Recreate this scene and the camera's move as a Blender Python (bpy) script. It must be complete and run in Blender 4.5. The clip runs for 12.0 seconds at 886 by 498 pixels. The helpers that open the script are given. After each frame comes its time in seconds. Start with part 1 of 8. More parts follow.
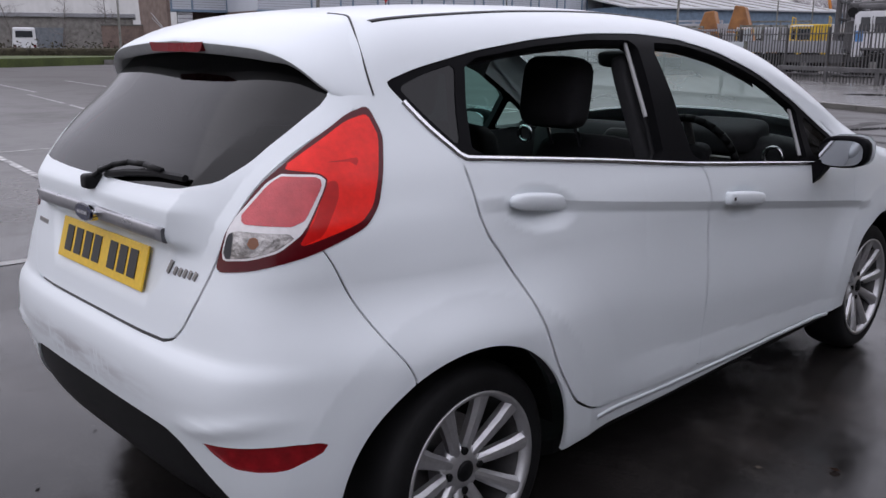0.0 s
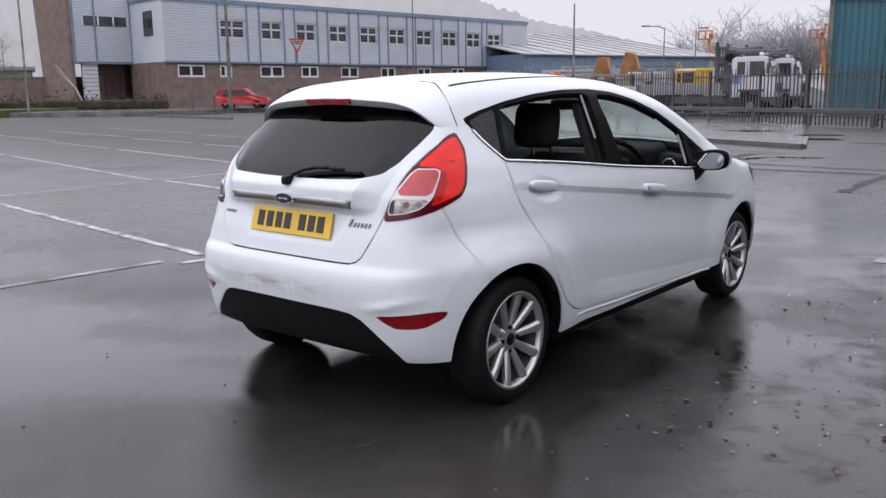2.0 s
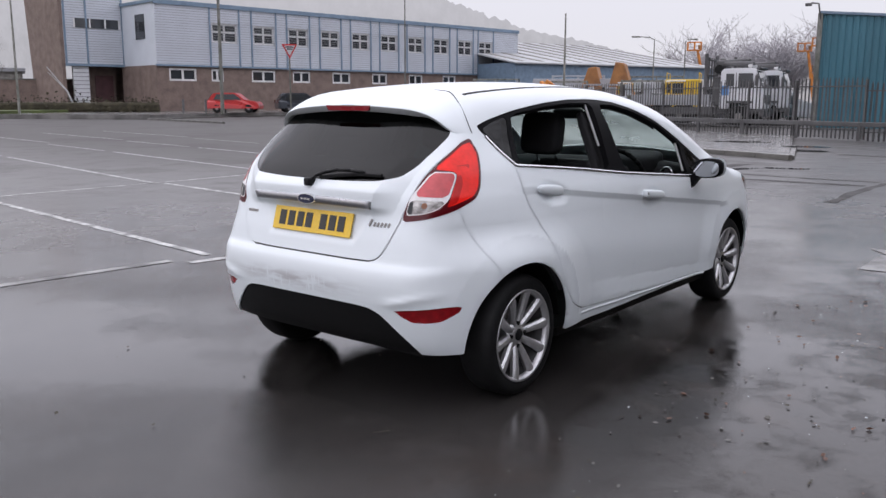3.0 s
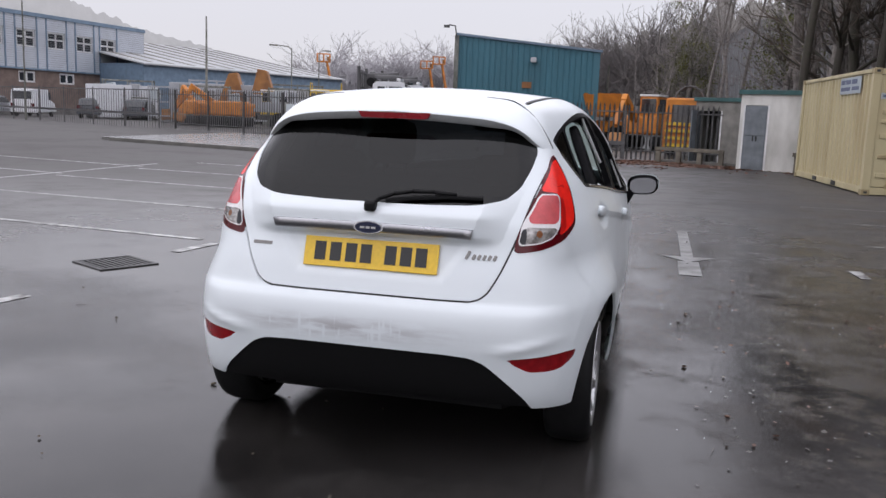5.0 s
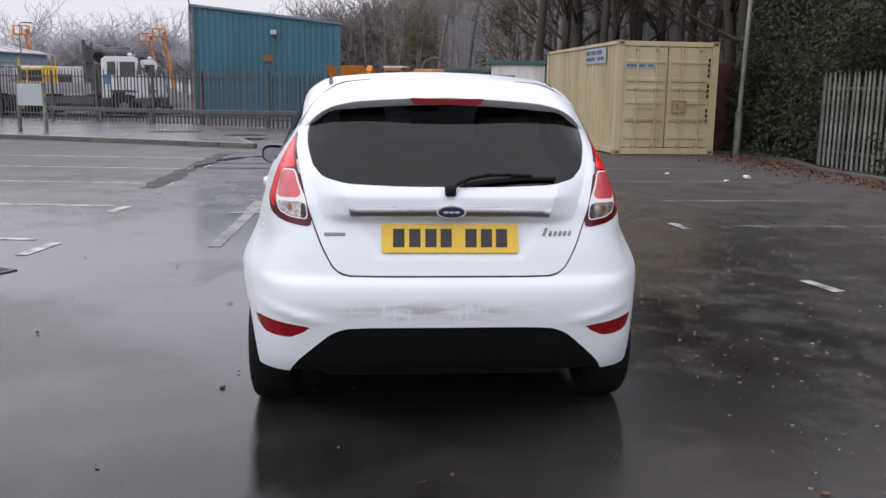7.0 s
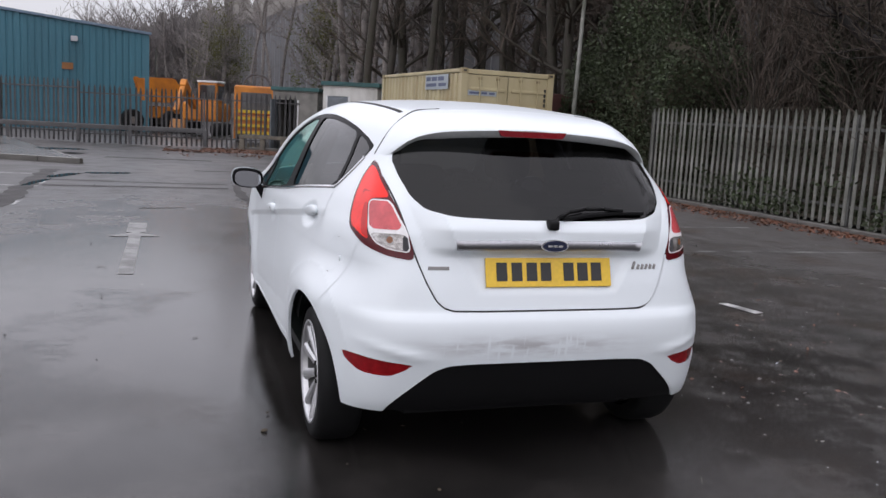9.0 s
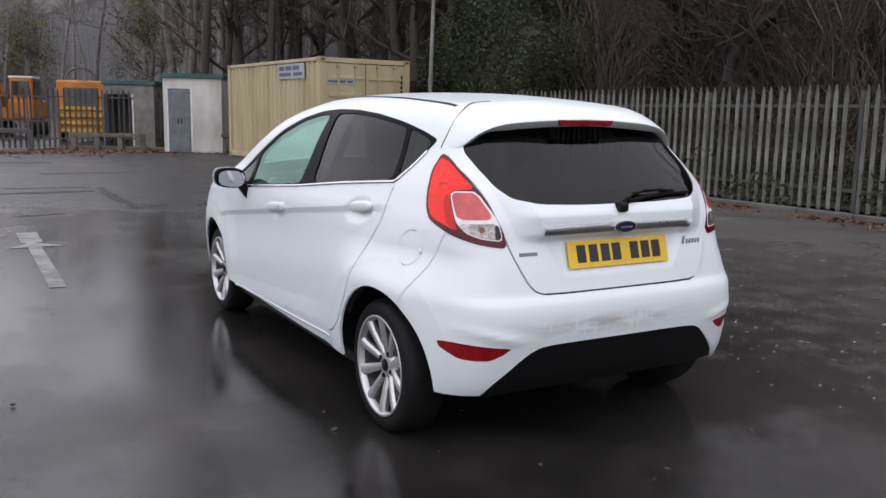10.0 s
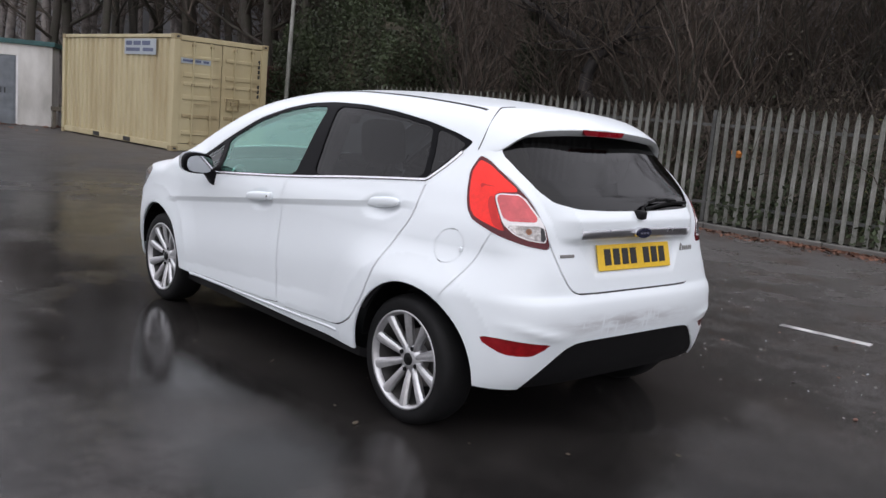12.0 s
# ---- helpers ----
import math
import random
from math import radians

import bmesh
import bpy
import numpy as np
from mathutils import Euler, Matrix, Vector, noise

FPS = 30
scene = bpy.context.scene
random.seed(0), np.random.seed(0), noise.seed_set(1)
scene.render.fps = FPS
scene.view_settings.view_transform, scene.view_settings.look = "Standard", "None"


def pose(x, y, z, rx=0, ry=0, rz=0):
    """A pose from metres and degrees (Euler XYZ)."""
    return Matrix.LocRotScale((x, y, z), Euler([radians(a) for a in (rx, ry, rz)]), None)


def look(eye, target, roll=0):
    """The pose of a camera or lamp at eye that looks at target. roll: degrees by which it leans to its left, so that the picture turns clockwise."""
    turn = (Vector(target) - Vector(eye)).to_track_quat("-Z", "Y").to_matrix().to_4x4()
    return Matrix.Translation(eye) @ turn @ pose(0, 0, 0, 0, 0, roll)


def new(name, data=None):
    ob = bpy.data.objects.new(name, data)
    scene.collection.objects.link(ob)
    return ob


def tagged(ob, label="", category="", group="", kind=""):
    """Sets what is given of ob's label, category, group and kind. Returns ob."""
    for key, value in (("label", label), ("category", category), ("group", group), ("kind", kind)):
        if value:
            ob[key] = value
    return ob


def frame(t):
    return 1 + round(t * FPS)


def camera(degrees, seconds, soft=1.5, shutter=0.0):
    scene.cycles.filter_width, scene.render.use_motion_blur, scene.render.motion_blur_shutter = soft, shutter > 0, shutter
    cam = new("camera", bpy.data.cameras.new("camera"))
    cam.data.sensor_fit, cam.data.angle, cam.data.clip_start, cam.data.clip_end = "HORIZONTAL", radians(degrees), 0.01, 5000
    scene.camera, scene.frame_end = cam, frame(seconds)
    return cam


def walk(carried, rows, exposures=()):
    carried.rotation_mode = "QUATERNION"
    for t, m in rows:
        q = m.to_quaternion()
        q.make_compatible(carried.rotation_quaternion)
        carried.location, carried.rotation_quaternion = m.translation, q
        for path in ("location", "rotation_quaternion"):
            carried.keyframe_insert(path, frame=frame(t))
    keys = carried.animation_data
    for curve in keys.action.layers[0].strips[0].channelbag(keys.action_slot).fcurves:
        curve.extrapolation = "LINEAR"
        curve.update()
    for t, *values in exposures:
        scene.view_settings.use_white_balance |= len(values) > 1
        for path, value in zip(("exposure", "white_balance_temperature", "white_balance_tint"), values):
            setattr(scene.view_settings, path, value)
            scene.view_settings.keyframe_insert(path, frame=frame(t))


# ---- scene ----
cam = camera(54.8, 12.0)
PATH = [
    (0, (2.157, -0.782, 1.323), (0.754, 0.566, 0.86), 0.2),
    (0.5, (2.425, -1.285, 1.323), (1.078, 0.118, 0.856), -0.8),
    (1, (2.639, -1.729, 1.349), (1.33, -0.269, 0.956), -0.4),
    (1.5, (2.808, -2.08, 1.345), (1.525, -0.591, 0.975), 0.2),
    (2, (2.877, -2.349, 1.356), (1.618, -0.838, 0.994), -0.7),
    (2.5, (2.967, -2.516, 1.352), (1.697, -1.011, 1.0), -0.4),
    (3, (2.927, -2.589, 1.361), (1.688, -1.058, 1.015), 0.1),
    (3.2, (2.852, -2.612, 1.353), (1.657, -1.045, 1.013), 1.1),
    (4.8, (1.235, -2.867, 1.351), (0.641, -0.987, 1.013), 2.2),
    (5, (1.003, -2.893, 1.329), (0.531, -0.974, 1.017), 2.2),
    (5.5, (0.474, -2.971, 1.344), (0.255, -1.013, 1.002), 2.5),
    (6, (0.07, -3.02, 1.332), (0.068, -1.045, 1.012), 1.5),
    (6.5, (-0.165, -3.074, 1.35), (-0.057, -1.108, 0.994), 0.9),
    (7, (-0.27, -3.131, 1.351), (-0.121, -1.169, 0.992), 0.8),
    (7.2, (-0.294, -3.142, 1.353), (-0.12, -1.181, 0.997), 1.1),
    (8.8, (-1.159, -2.915, 1.355), (-0.615, -1.018, 1.032), 3.4),
    (9, (-1.384, -2.858, 1.358), (-0.771, -0.978, 1.06), 3.0),
    (9.5, (-1.892, -2.702, 1.339), (-1.084, -0.895, 1.052), 2.5),
    (10, (-2.326, -2.561, 1.351), (-1.346, -0.846, 1.036), 1.0),
    (10.5, (-2.66, -2.529, 1.362), (-1.56, -0.896, 1.007), 1.6),
    (11, (-2.784, -2.532, 1.365), (-1.654, -0.923, 1.001), 2.2),
    (11.5, (-2.865, -2.457, 1.355), (-1.678, -0.892, 0.975), 4.7),
    (12, (-3.114, -2.123, 1.346), (-1.789, -0.658, 1.035), 5.0),
]
walk(cam, [(t, look(eye, target, roll)) for t, eye, target, roll in PATH], exposures=[(0, -0.11, 6440, 14), (1.0, 0.20, 6520, 12), (2.5, 0.22, 6540, 12), (5.0, 0.13, 6580, 11), (7.0, 0.24, 6600, 12), (9.0, 0.10, 6600, 11), (11.0, 0.12, 6610, 10), (12, 0.18, 6620, 10)])

# ---- light: an overcast, drizzly winter day ----
world = bpy.data.worlds.new("overcast_sky")
scene.world = world
world.use_nodes = True
wn, wl = world.node_tree.nodes, world.node_tree.links
sky = wn.new("ShaderNodeTexSky")
sky.sky_type, sky.sun_disc = "NISHITA", False
sky.sun_elevation, sky.sun_rotation = radians(28), radians(225)
sky_dim = wn.new("ShaderNodeVectorMath")
sky_dim.operation = "SCALE"
sky_dim.inputs["Scale"].default_value = 0.012
wl.new(sky.outputs[0], sky_dim.inputs[0])
way = wn.new("ShaderNodeTexCoord")
split = wn.new("ShaderNodeSeparateXYZ")
wl.new(way.outputs["Generated"], split.inputs[0])
cloud = wn.new("ShaderNodeValToRGB")
cloud.color_ramp.elements[0].position, cloud.color_ramp.elements[0].color = 0.0, (0.61, 0.605, 0.665, 1)
cloud.color_ramp.elements[1].position, cloud.color_ramp.elements[1].color = 1.0, (1.20, 1.20, 1.335, 1)
low = cloud.color_ramp.elements.new(0.135)
low.color = (0.66, 0.655, 0.72, 1)
mid_sky = cloud.color_ramp.elements.new(0.25)
mid_sky.color = (1.26, 1.255, 1.40, 1)
high_sky = cloud.color_ramp.elements.new(0.5)
high_sky.color = (1.34, 1.34, 1.49, 1)
wl.new(split.outputs["Z"], cloud.inputs[0])
mixed = wn.new("ShaderNodeVectorMath")
mixed.operation = "ADD"
wl.new(cloud.outputs[0], mixed.inputs[0])
wl.new(sky_dim.outputs[0], mixed.inputs[1])
wl.new(mixed.outputs[0], wn["Background"].inputs[0])
wn["Background"].inputs[1].default_value = 1.0
sun = new("sun", bpy.data.lights.new("sun", "SUN"))
sun.data.energy, sun.data.angle, sun.data.color = 0.28, radians(80), (1.0, 0.97, 0.93)
sun.matrix_world = look((0, 0, 30), (9, 9, 0))
scene.view_settings.exposure = 0.0

# ---- materials ----
def mat(name, color, rough=0.5, metal=0.0, var=0.12, scale=2.0, fine=0.08, grain=70.0, bump=0.0, bscale=90.0, coat=0.0, rvar=0.1, tone=None, per=0.0, spec=0.5, streak=None):
    """A node material: colour varied at two scales, roughness varied, fine relief. per: variation from object to object. streak: stretches the stains along z."""
    m = bpy.data.materials.new(name)
    m.use_nodes = True
    n, l = m.node_tree.nodes, m.node_tree.links
    p = n["Principled BSDF"]
    at = n.new("ShaderNodeTexCoord")
    src = at.outputs["Object"]
    if streak:
        mp = n.new("ShaderNodeMapping")
        mp.inputs["Scale"].default_value = (1, 1, streak)
        l.new(src, mp.inputs[0])
        src = mp.outputs[0]
    big, small = n.new("ShaderNodeTexNoise"), n.new("ShaderNodeTexNoise")
    big.inputs["Scale"].default_value, big.inputs["Detail"].default_value = scale, 5
    small.inputs["Scale"].default_value, small.inputs["Detail"].default_value = grain, 3
    l.new(src, big.inputs["Vector"])
    l.new(at.outputs["Object"], small.inputs["Vector"])
    ramp_ = n.new("ShaderNodeMapRange")
    ramp_.inputs["From Min"].default_value, ramp_.inputs["From Max"].default_value = 0.35, 0.68
    l.new(big.outputs[0], ramp_.inputs["Value"])
    dark = tone or tuple(c * (1 - 2 * var) for c in color)
    mix = n.new("ShaderNodeMix")
    mix.data_type = "RGBA"
    mix.inputs["A"].default_value, mix.inputs["B"].default_value = (*color, 1), (*dark, 1)
    l.new(ramp_.outputs[0], mix.inputs["Factor"])
    f = n.new("ShaderNodeMapRange")
    f.inputs["To Min"].default_value, f.inputs["To Max"].default_value = 1 - 2 * fine, 1 + 2 * fine
    l.new(small.outputs[0], f.inputs["Value"])
    val = f.outputs[0]
    if per:
        info = n.new("ShaderNodeObjectInfo")
        g = n.new("ShaderNodeMapRange")
        g.inputs["To Min"].default_value, g.inputs["To Max"].default_value = 1 - per, 1 + per
        l.new(info.outputs["Random"], g.inputs["Value"])
        mul = n.new("ShaderNodeMath")
        mul.operation = "MULTIPLY"
        l.new(val, mul.inputs[0]), l.new(g.outputs[0], mul.inputs[1])
        val = mul.outputs[0]
    sc = n.new("ShaderNodeVectorMath")
    sc.operation = "SCALE"
    l.new(mix.outputs["Result"], sc.inputs[0]), l.new(val, sc.inputs["Scale"])
    l.new(sc.outputs[0], p.inputs["Base Color"])
    r = n.new("ShaderNodeMapRange")
    r.inputs["To Min"].default_value, r.inputs["To Max"].default_value = max(rough - rvar, 0.02), min(rough + rvar, 1)
    l.new(big.outputs[0], r.inputs["Value"])
    l.new(r.outputs[0], p.inputs["Roughness"])
    p.inputs["Metallic"].default_value, p.inputs["Coat Weight"].default_value = metal, coat
    p.inputs["Coat Roughness"].default_value = 0.04
    p.inputs["Specular IOR Level"].default_value = spec
    if bump:
        b = n.new("ShaderNodeBump")
        b.inputs["Strength"].default_value, b.inputs["Distance"].default_value = bump, 0.01
        t = n.new("ShaderNodeTexNoise")
        t.inputs["Scale"].default_value, t.inputs["Detail"].default_value = bscale, 4
        l.new(at.outputs["Object"], t.inputs["Vector"])
        l.new(t.outputs[0], b.inputs["Height"])
        l.new(b.outputs[0], p.inputs["Normal"])
    return m


def pane(name, tint, gloss=0.05, ior=1.5, film=None):
    """Thin glass: see-through with a tint, glossy by the angle. film: colour and share of a diffuse coat that paints in
    reflected sky.
    """
    m = bpy.data.materials.new(name)
    m.use_nodes = True
    n, l = m.node_tree.nodes, m.node_tree.links
    n.remove(n["Principled BSDF"])
    clear, shine, mix, fr = (n.new("ShaderNode" + k) for k in ("BsdfTransparent", "BsdfGlossy", "MixShader", "LayerWeight"))
    clear.inputs[0].default_value = (*tint, 1)
    shine.inputs["Roughness"].default_value = gloss
    # both faces of the pane shine: the straight-on share, rising steeply towards a glancing view
    steep, gain = n.new("ShaderNodeMath"), n.new("ShaderNodeMapRange")
    steep.operation, steep.inputs[1].default_value = "POWER", 5.0
    gain.inputs["To Min"].default_value = ((ior - 1) / (ior + 1)) ** 2
    fr.inputs[0].default_value = 0.5
    l.new(fr.outputs["Facing"], steep.inputs[0]), l.new(steep.outputs[0], gain.inputs["Value"])
    body = clear.outputs[0]
    if film:
        shine.inputs[0].default_value = (0.74, 1.0, 0.92, 1)
        sheen, veil = n.new("ShaderNodeBsdfDiffuse"), n.new("ShaderNodeMixShader")
        sheen.inputs[0].default_value, veil.inputs[0].default_value = (*film[0], 1), film[1]
        l.new(body, veil.inputs[1]), l.new(sheen.outputs[0], veil.inputs[2])
        body = veil.outputs[0]
    l.new(gain.outputs[0], mix.inputs[0]), l.new(body, mix.inputs[1]), l.new(shine.outputs[0], mix.inputs[2])
    l.new(mix.outputs[0], n["Material Output"].inputs[0])
    return m


def misted_glass():
    """A windscreen beaded with drizzle and misted inside: it scatters the daylight that falls through."""
    m = bpy.data.materials.new("misted_windscreen")
    m.use_nodes = True
    n, l = m.node_tree.nodes, m.node_tree.links
    n.remove(n["Principled BSDF"])
    clear, fog, mix, at, t, r = (n.new("ShaderNode" + k) for k in ("BsdfTransparent", "BsdfTranslucent", "MixShader", "TexCoord", "TexNoise", "MapRange"))
    clear.inputs[0].default_value, fog.inputs[0].default_value = (0.60, 0.70, 0.66, 1), (0.30, 0.36, 0.34, 1)
    t.inputs["Scale"].default_value, t.inputs["Detail"].default_value = 3.0, 5
    l.new(at.outputs["Object"], t.inputs["Vector"])
    r.inputs["To Min"].default_value, r.inputs["To Max"].default_value = 0.25, 0.6
    l.new(t.outputs[0], r.inputs["Value"])
    l.new(r.outputs[0], mix.inputs[0]), l.new(clear.outputs[0], mix.inputs[1]), l.new(fog.outputs[0], mix.inputs[2])
    l.new(mix.outputs[0], n["Material Output"].inputs[0])
    return m


def wet_asphalt():
    m = bpy.data.materials.new("wet_asphalt")
    m.use_nodes = True
    n, l = m.node_tree.nodes, m.node_tree.links
    p = n["Principled BSDF"]
    at = n.new("ShaderNodeTexCoord")

    def noise_(scale, detail=4, rough=0.55):
        t = n.new("ShaderNodeTexNoise")
        t.inputs["Scale"].default_value, t.inputs["Detail"].default_value, t.inputs["Roughness"].default_value = scale, detail, rough
        l.new(at.outputs["Object"], t.inputs["Vector"])
        return t.outputs[0]

    def span(src, a, b, c, d):
        t = n.new("ShaderNodeMapRange")
        for k, v in (("From Min", a), ("From Max", b), ("To Min", c), ("To Max", d)):
            t.inputs[k].default_value = v
        l.new(src, t.inputs["Value"])
        return t.outputs[0]

    def math_(op, a, b):
        t = n.new("ShaderNodeMath")
        t.operation = op
        for k, v in enumerate((a, b)):
            if isinstance(v, float):
                t.inputs[k].default_value = v
            else:
                l.new(v, t.inputs[k])
        return t.outputs[0]

    broad, stains, grit = noise_(0.35, 5), noise_(1.7, 6, 0.6), noise_(140, 2)
    patches = math_("ADD", math_("ADD", broad, math_("MULTIPLY", math_("ADD", stains, -0.5), 0.20)), math_("MULTIPLY", math_("ADD", noise_(17, 4, 0.7), -0.5), 0.16))
    where = n.new("ShaderNodeSeparateXYZ")
    l.new(at.outputs["Object"], where.inputs[0])
    patches = math_("ADD", patches, span(where.outputs["X"], -1.6, 0.0, -0.055, 0.0))
    mix = n.new("ShaderNodeMix")
    mix.data_type = "RGBA"
    mix.inputs["A"].default_value, mix.inputs["B"].default_value = (0.0135, 0.0125, 0.0120, 1), (0.029, 0.0265, 0.025, 1)
    l.new(span(stains, 0.42, 0.66, 0, 1), mix.inputs["Factor"])
    sc = n.new("ShaderNodeVectorMath")
    sc.operation = "SCALE"
    l.new(mix.outputs["Result"], sc.inputs[0])
    l.new(span(grit, 0.3, 0.7, 0.7, 1.35), sc.inputs["Scale"])
    # older surfacing at both sides is paler, coarser and drier; the darker lane has the car's contact shade painted in
    off = math_("ABSOLUTE", math_("ADD", where.outputs["X"], -0.2), 0.0)
    old = span(math_("ADD", off, span(stains, 0.3, 0.7, -1.0, 1.0)), 1.7, 6.0, 0.0, 1.0)
    gritty = span(math_("ADD", where.outputs["X"], span(stains, 0.3, 0.7, -0.7, 0.7)), 1.1, 2.5, 0.0, 1.0)
    close_ = math_("MULTIPLY", span(math_("ADD", where.outputs["Y"], span(stains, 0.3, 0.7, -0.6, 0.6)), 1.0, -0.5, 0.0, 1.0), span(where.outputs["X"], -0.1, 1.0, 0.0, 1.0))
    pale = n.new("ShaderNodeMix")
    pale.data_type = "RGBA"
    pale.inputs["B"].default_value = (0.088, 0.083, 0.080, 1)
    l.new(sc.outputs[0], pale.inputs["A"]), l.new(math_("ADD", math_("MULTIPLY", old, 0.8), math_("ADD", math_("MULTIPLY", gritty, 0.21), math_("MULTIPLY", close_, 0.42))), pale.inputs["Factor"])
    brown = n.new("ShaderNodeMix")
    brown.data_type = "RGBA"
    brown.inputs["B"].default_value = (0.050, 0.036, 0.028, 1)
    mush = math_("MULTIPLY", span(noise_(1.3, 7, 0.7), 0.52, 0.66, 0.0, 0.75), span(where.outputs["X"], 0.4, 3.0, 0.0, 1.0))
    l.new(pale.outputs["Result"], brown.inputs["A"]), l.new(mush, brown.inputs["Factor"])
    l.new(brown.outputs["Result"], p.inputs["Base Color"])
    wet = math_("ADD", span(patches, 0.45, 0.57, 0.025, 0.095), span(stains, 0.48, 0.72, 0.0, 0.07))
    far_left = span(where.outputs["X"], -4.0, -14.0, 0.0, 0.16)
    ahead_ = math_("MULTIPLY", span(where.outputs["Y"], 4.0, 12.0, 0.0, 0.34), span(where.outputs["X"], -1.0, 2.5, 0.85, 1.0))
    coarse = math_("ADD", ahead_, math_("ADD", math_("MULTIPLY", old, 0.20), math_("MULTIPLY", gritty, 0.045)))
    l.new(math_("ADD", math_("ADD", wet, far_left), coarse), p.inputs["Roughness"])
    p.inputs["IOR"].default_value = 1.33
    l.new(span(gritty, 0.0, 1.0, 0.5, 0.30), p.inputs["Specular IOR Level"])
    b = n.new("ShaderNodeBump")
    b.inputs["Distance"].default_value = 0.006
    l.new(math_("ADD", span(patches, 0.45, 0.57, 0.05, 0.22), math_("MULTIPLY", math_("MULTIPLY", gritty, span(noise_(3.4, 6, 0.75), 0.44, 0.62, 0.1, 1.0)), 0.34)), b.inputs["Strength"])
    l.new(math_("ADD", math_("ADD", noise_(230, 2, 0.7), math_("MULTIPLY", noise_(75, 2, 0.6), 0.5)), math_("MULTIPLY", noise_(9, 3), 0.45)), b.inputs["Height"])
    l.new(b.outputs[0], p.inputs["Normal"])
    return m


def bumper_paint(white):
    """The white paint with grey scuffs rubbed along the bumper."""
    m = white.copy()
    m.name = "scuffed_white_paint"
    n, l = m.node_tree.nodes, m.node_tree.links
    p = n["Principled BSDF"]
    base = p.inputs["Base Color"].links[0].from_socket
    at, sep = n.new("ShaderNodeTexCoord"), n.new("ShaderNodeSeparateXYZ")
    l.new(at.outputs["Object"], sep.inputs[0])
    mp = n.new("ShaderNodeMapping")
    mp.inputs["Scale"].default_value, mp.inputs["Location"].default_value = (7.0, 7.0, 36.0), (3.2, 0, 1.6)
    l.new(at.outputs["Object"], mp.inputs[0])
    t = n.new("ShaderNodeTexNoise")
    t.inputs["Scale"].default_value, t.inputs["Detail"].default_value = 1.0, 6
    l.new(mp.outputs[0], t.inputs["Vector"])

    def bell(src, mid, half):
        a = n.new("ShaderNodeMath")
        a.operation = "SUBTRACT"
        l.new(src, a.inputs[0])
        a.inputs[1].default_value = mid
        c = n.new("ShaderNodeMath")
        c.operation = "ABSOLUTE"
        l.new(a.outputs[0], c.inputs[0])
        d = n.new("ShaderNodeMapRange")
        d.interpolation_type = "SMOOTHSTEP"
        for k, v in (("From Min", 0.0), ("From Max", half), ("To Min", 1.0), ("To Max", 0.0)):
            d.inputs[k].default_value = v
        l.new(c.outputs[0], d.inputs["Value"])
        return d.outputs[0]

    q = n.new("ShaderNodeMapRange")
    q.inputs["From Min"].default_value, q.inputs["From Max"].default_value, q.inputs["To Max"].default_value = 0.36, 0.60, 1.0
    l.new(t.outputs[0], q.inputs["Value"])
    f = q.outputs[0]
    for s in (bell(sep.outputs["Z"], 0.535, 0.062), bell(sep.outputs["X"], -0.10, 0.62)):
        k = n.new("ShaderNodeMath")
        k.operation = "MULTIPLY"
        l.new(f, k.inputs[0]), l.new(s, k.inputs[1])
        f = k.outputs[0]
    mp2, t2, q2, k2 = (n.new("ShaderNode" + k) for k in ("Mapping", "TexNoise", "MapRange", "Math"))
    mp2.inputs["Scale"].default_value = (34.0, 0.1, 5.0)
    l.new(at.outputs["Object"], mp2.inputs[0])
    t2.inputs["Scale"].default_value, t2.inputs["Detail"].default_value = 1.0, 3
    l.new(mp2.outputs[0], t2.inputs["Vector"])
    for key, v in (("From Min", 0.60), ("From Max", 0.66), ("To Min", 1.0), ("To Max", 0.1)):
        q2.inputs[key].default_value = v
    l.new(t2.outputs[0], q2.inputs["Value"])
    k2.operation = "MULTIPLY"
    l.new(f, k2.inputs[0]), l.new(q2.outputs[0], k2.inputs[1])
    f = k2.outputs[0]
    mix = n.new("ShaderNodeMix")
    mix.data_type = "RGBA"
    mix.inputs["B"].default_value = (0.46, 0.46, 0.47, 1)
    l.new(base, mix.inputs["A"]), l.new(f, mix.inputs["Factor"])
    l.new(mix.outputs["Result"], p.inputs["Base Color"])
    return m


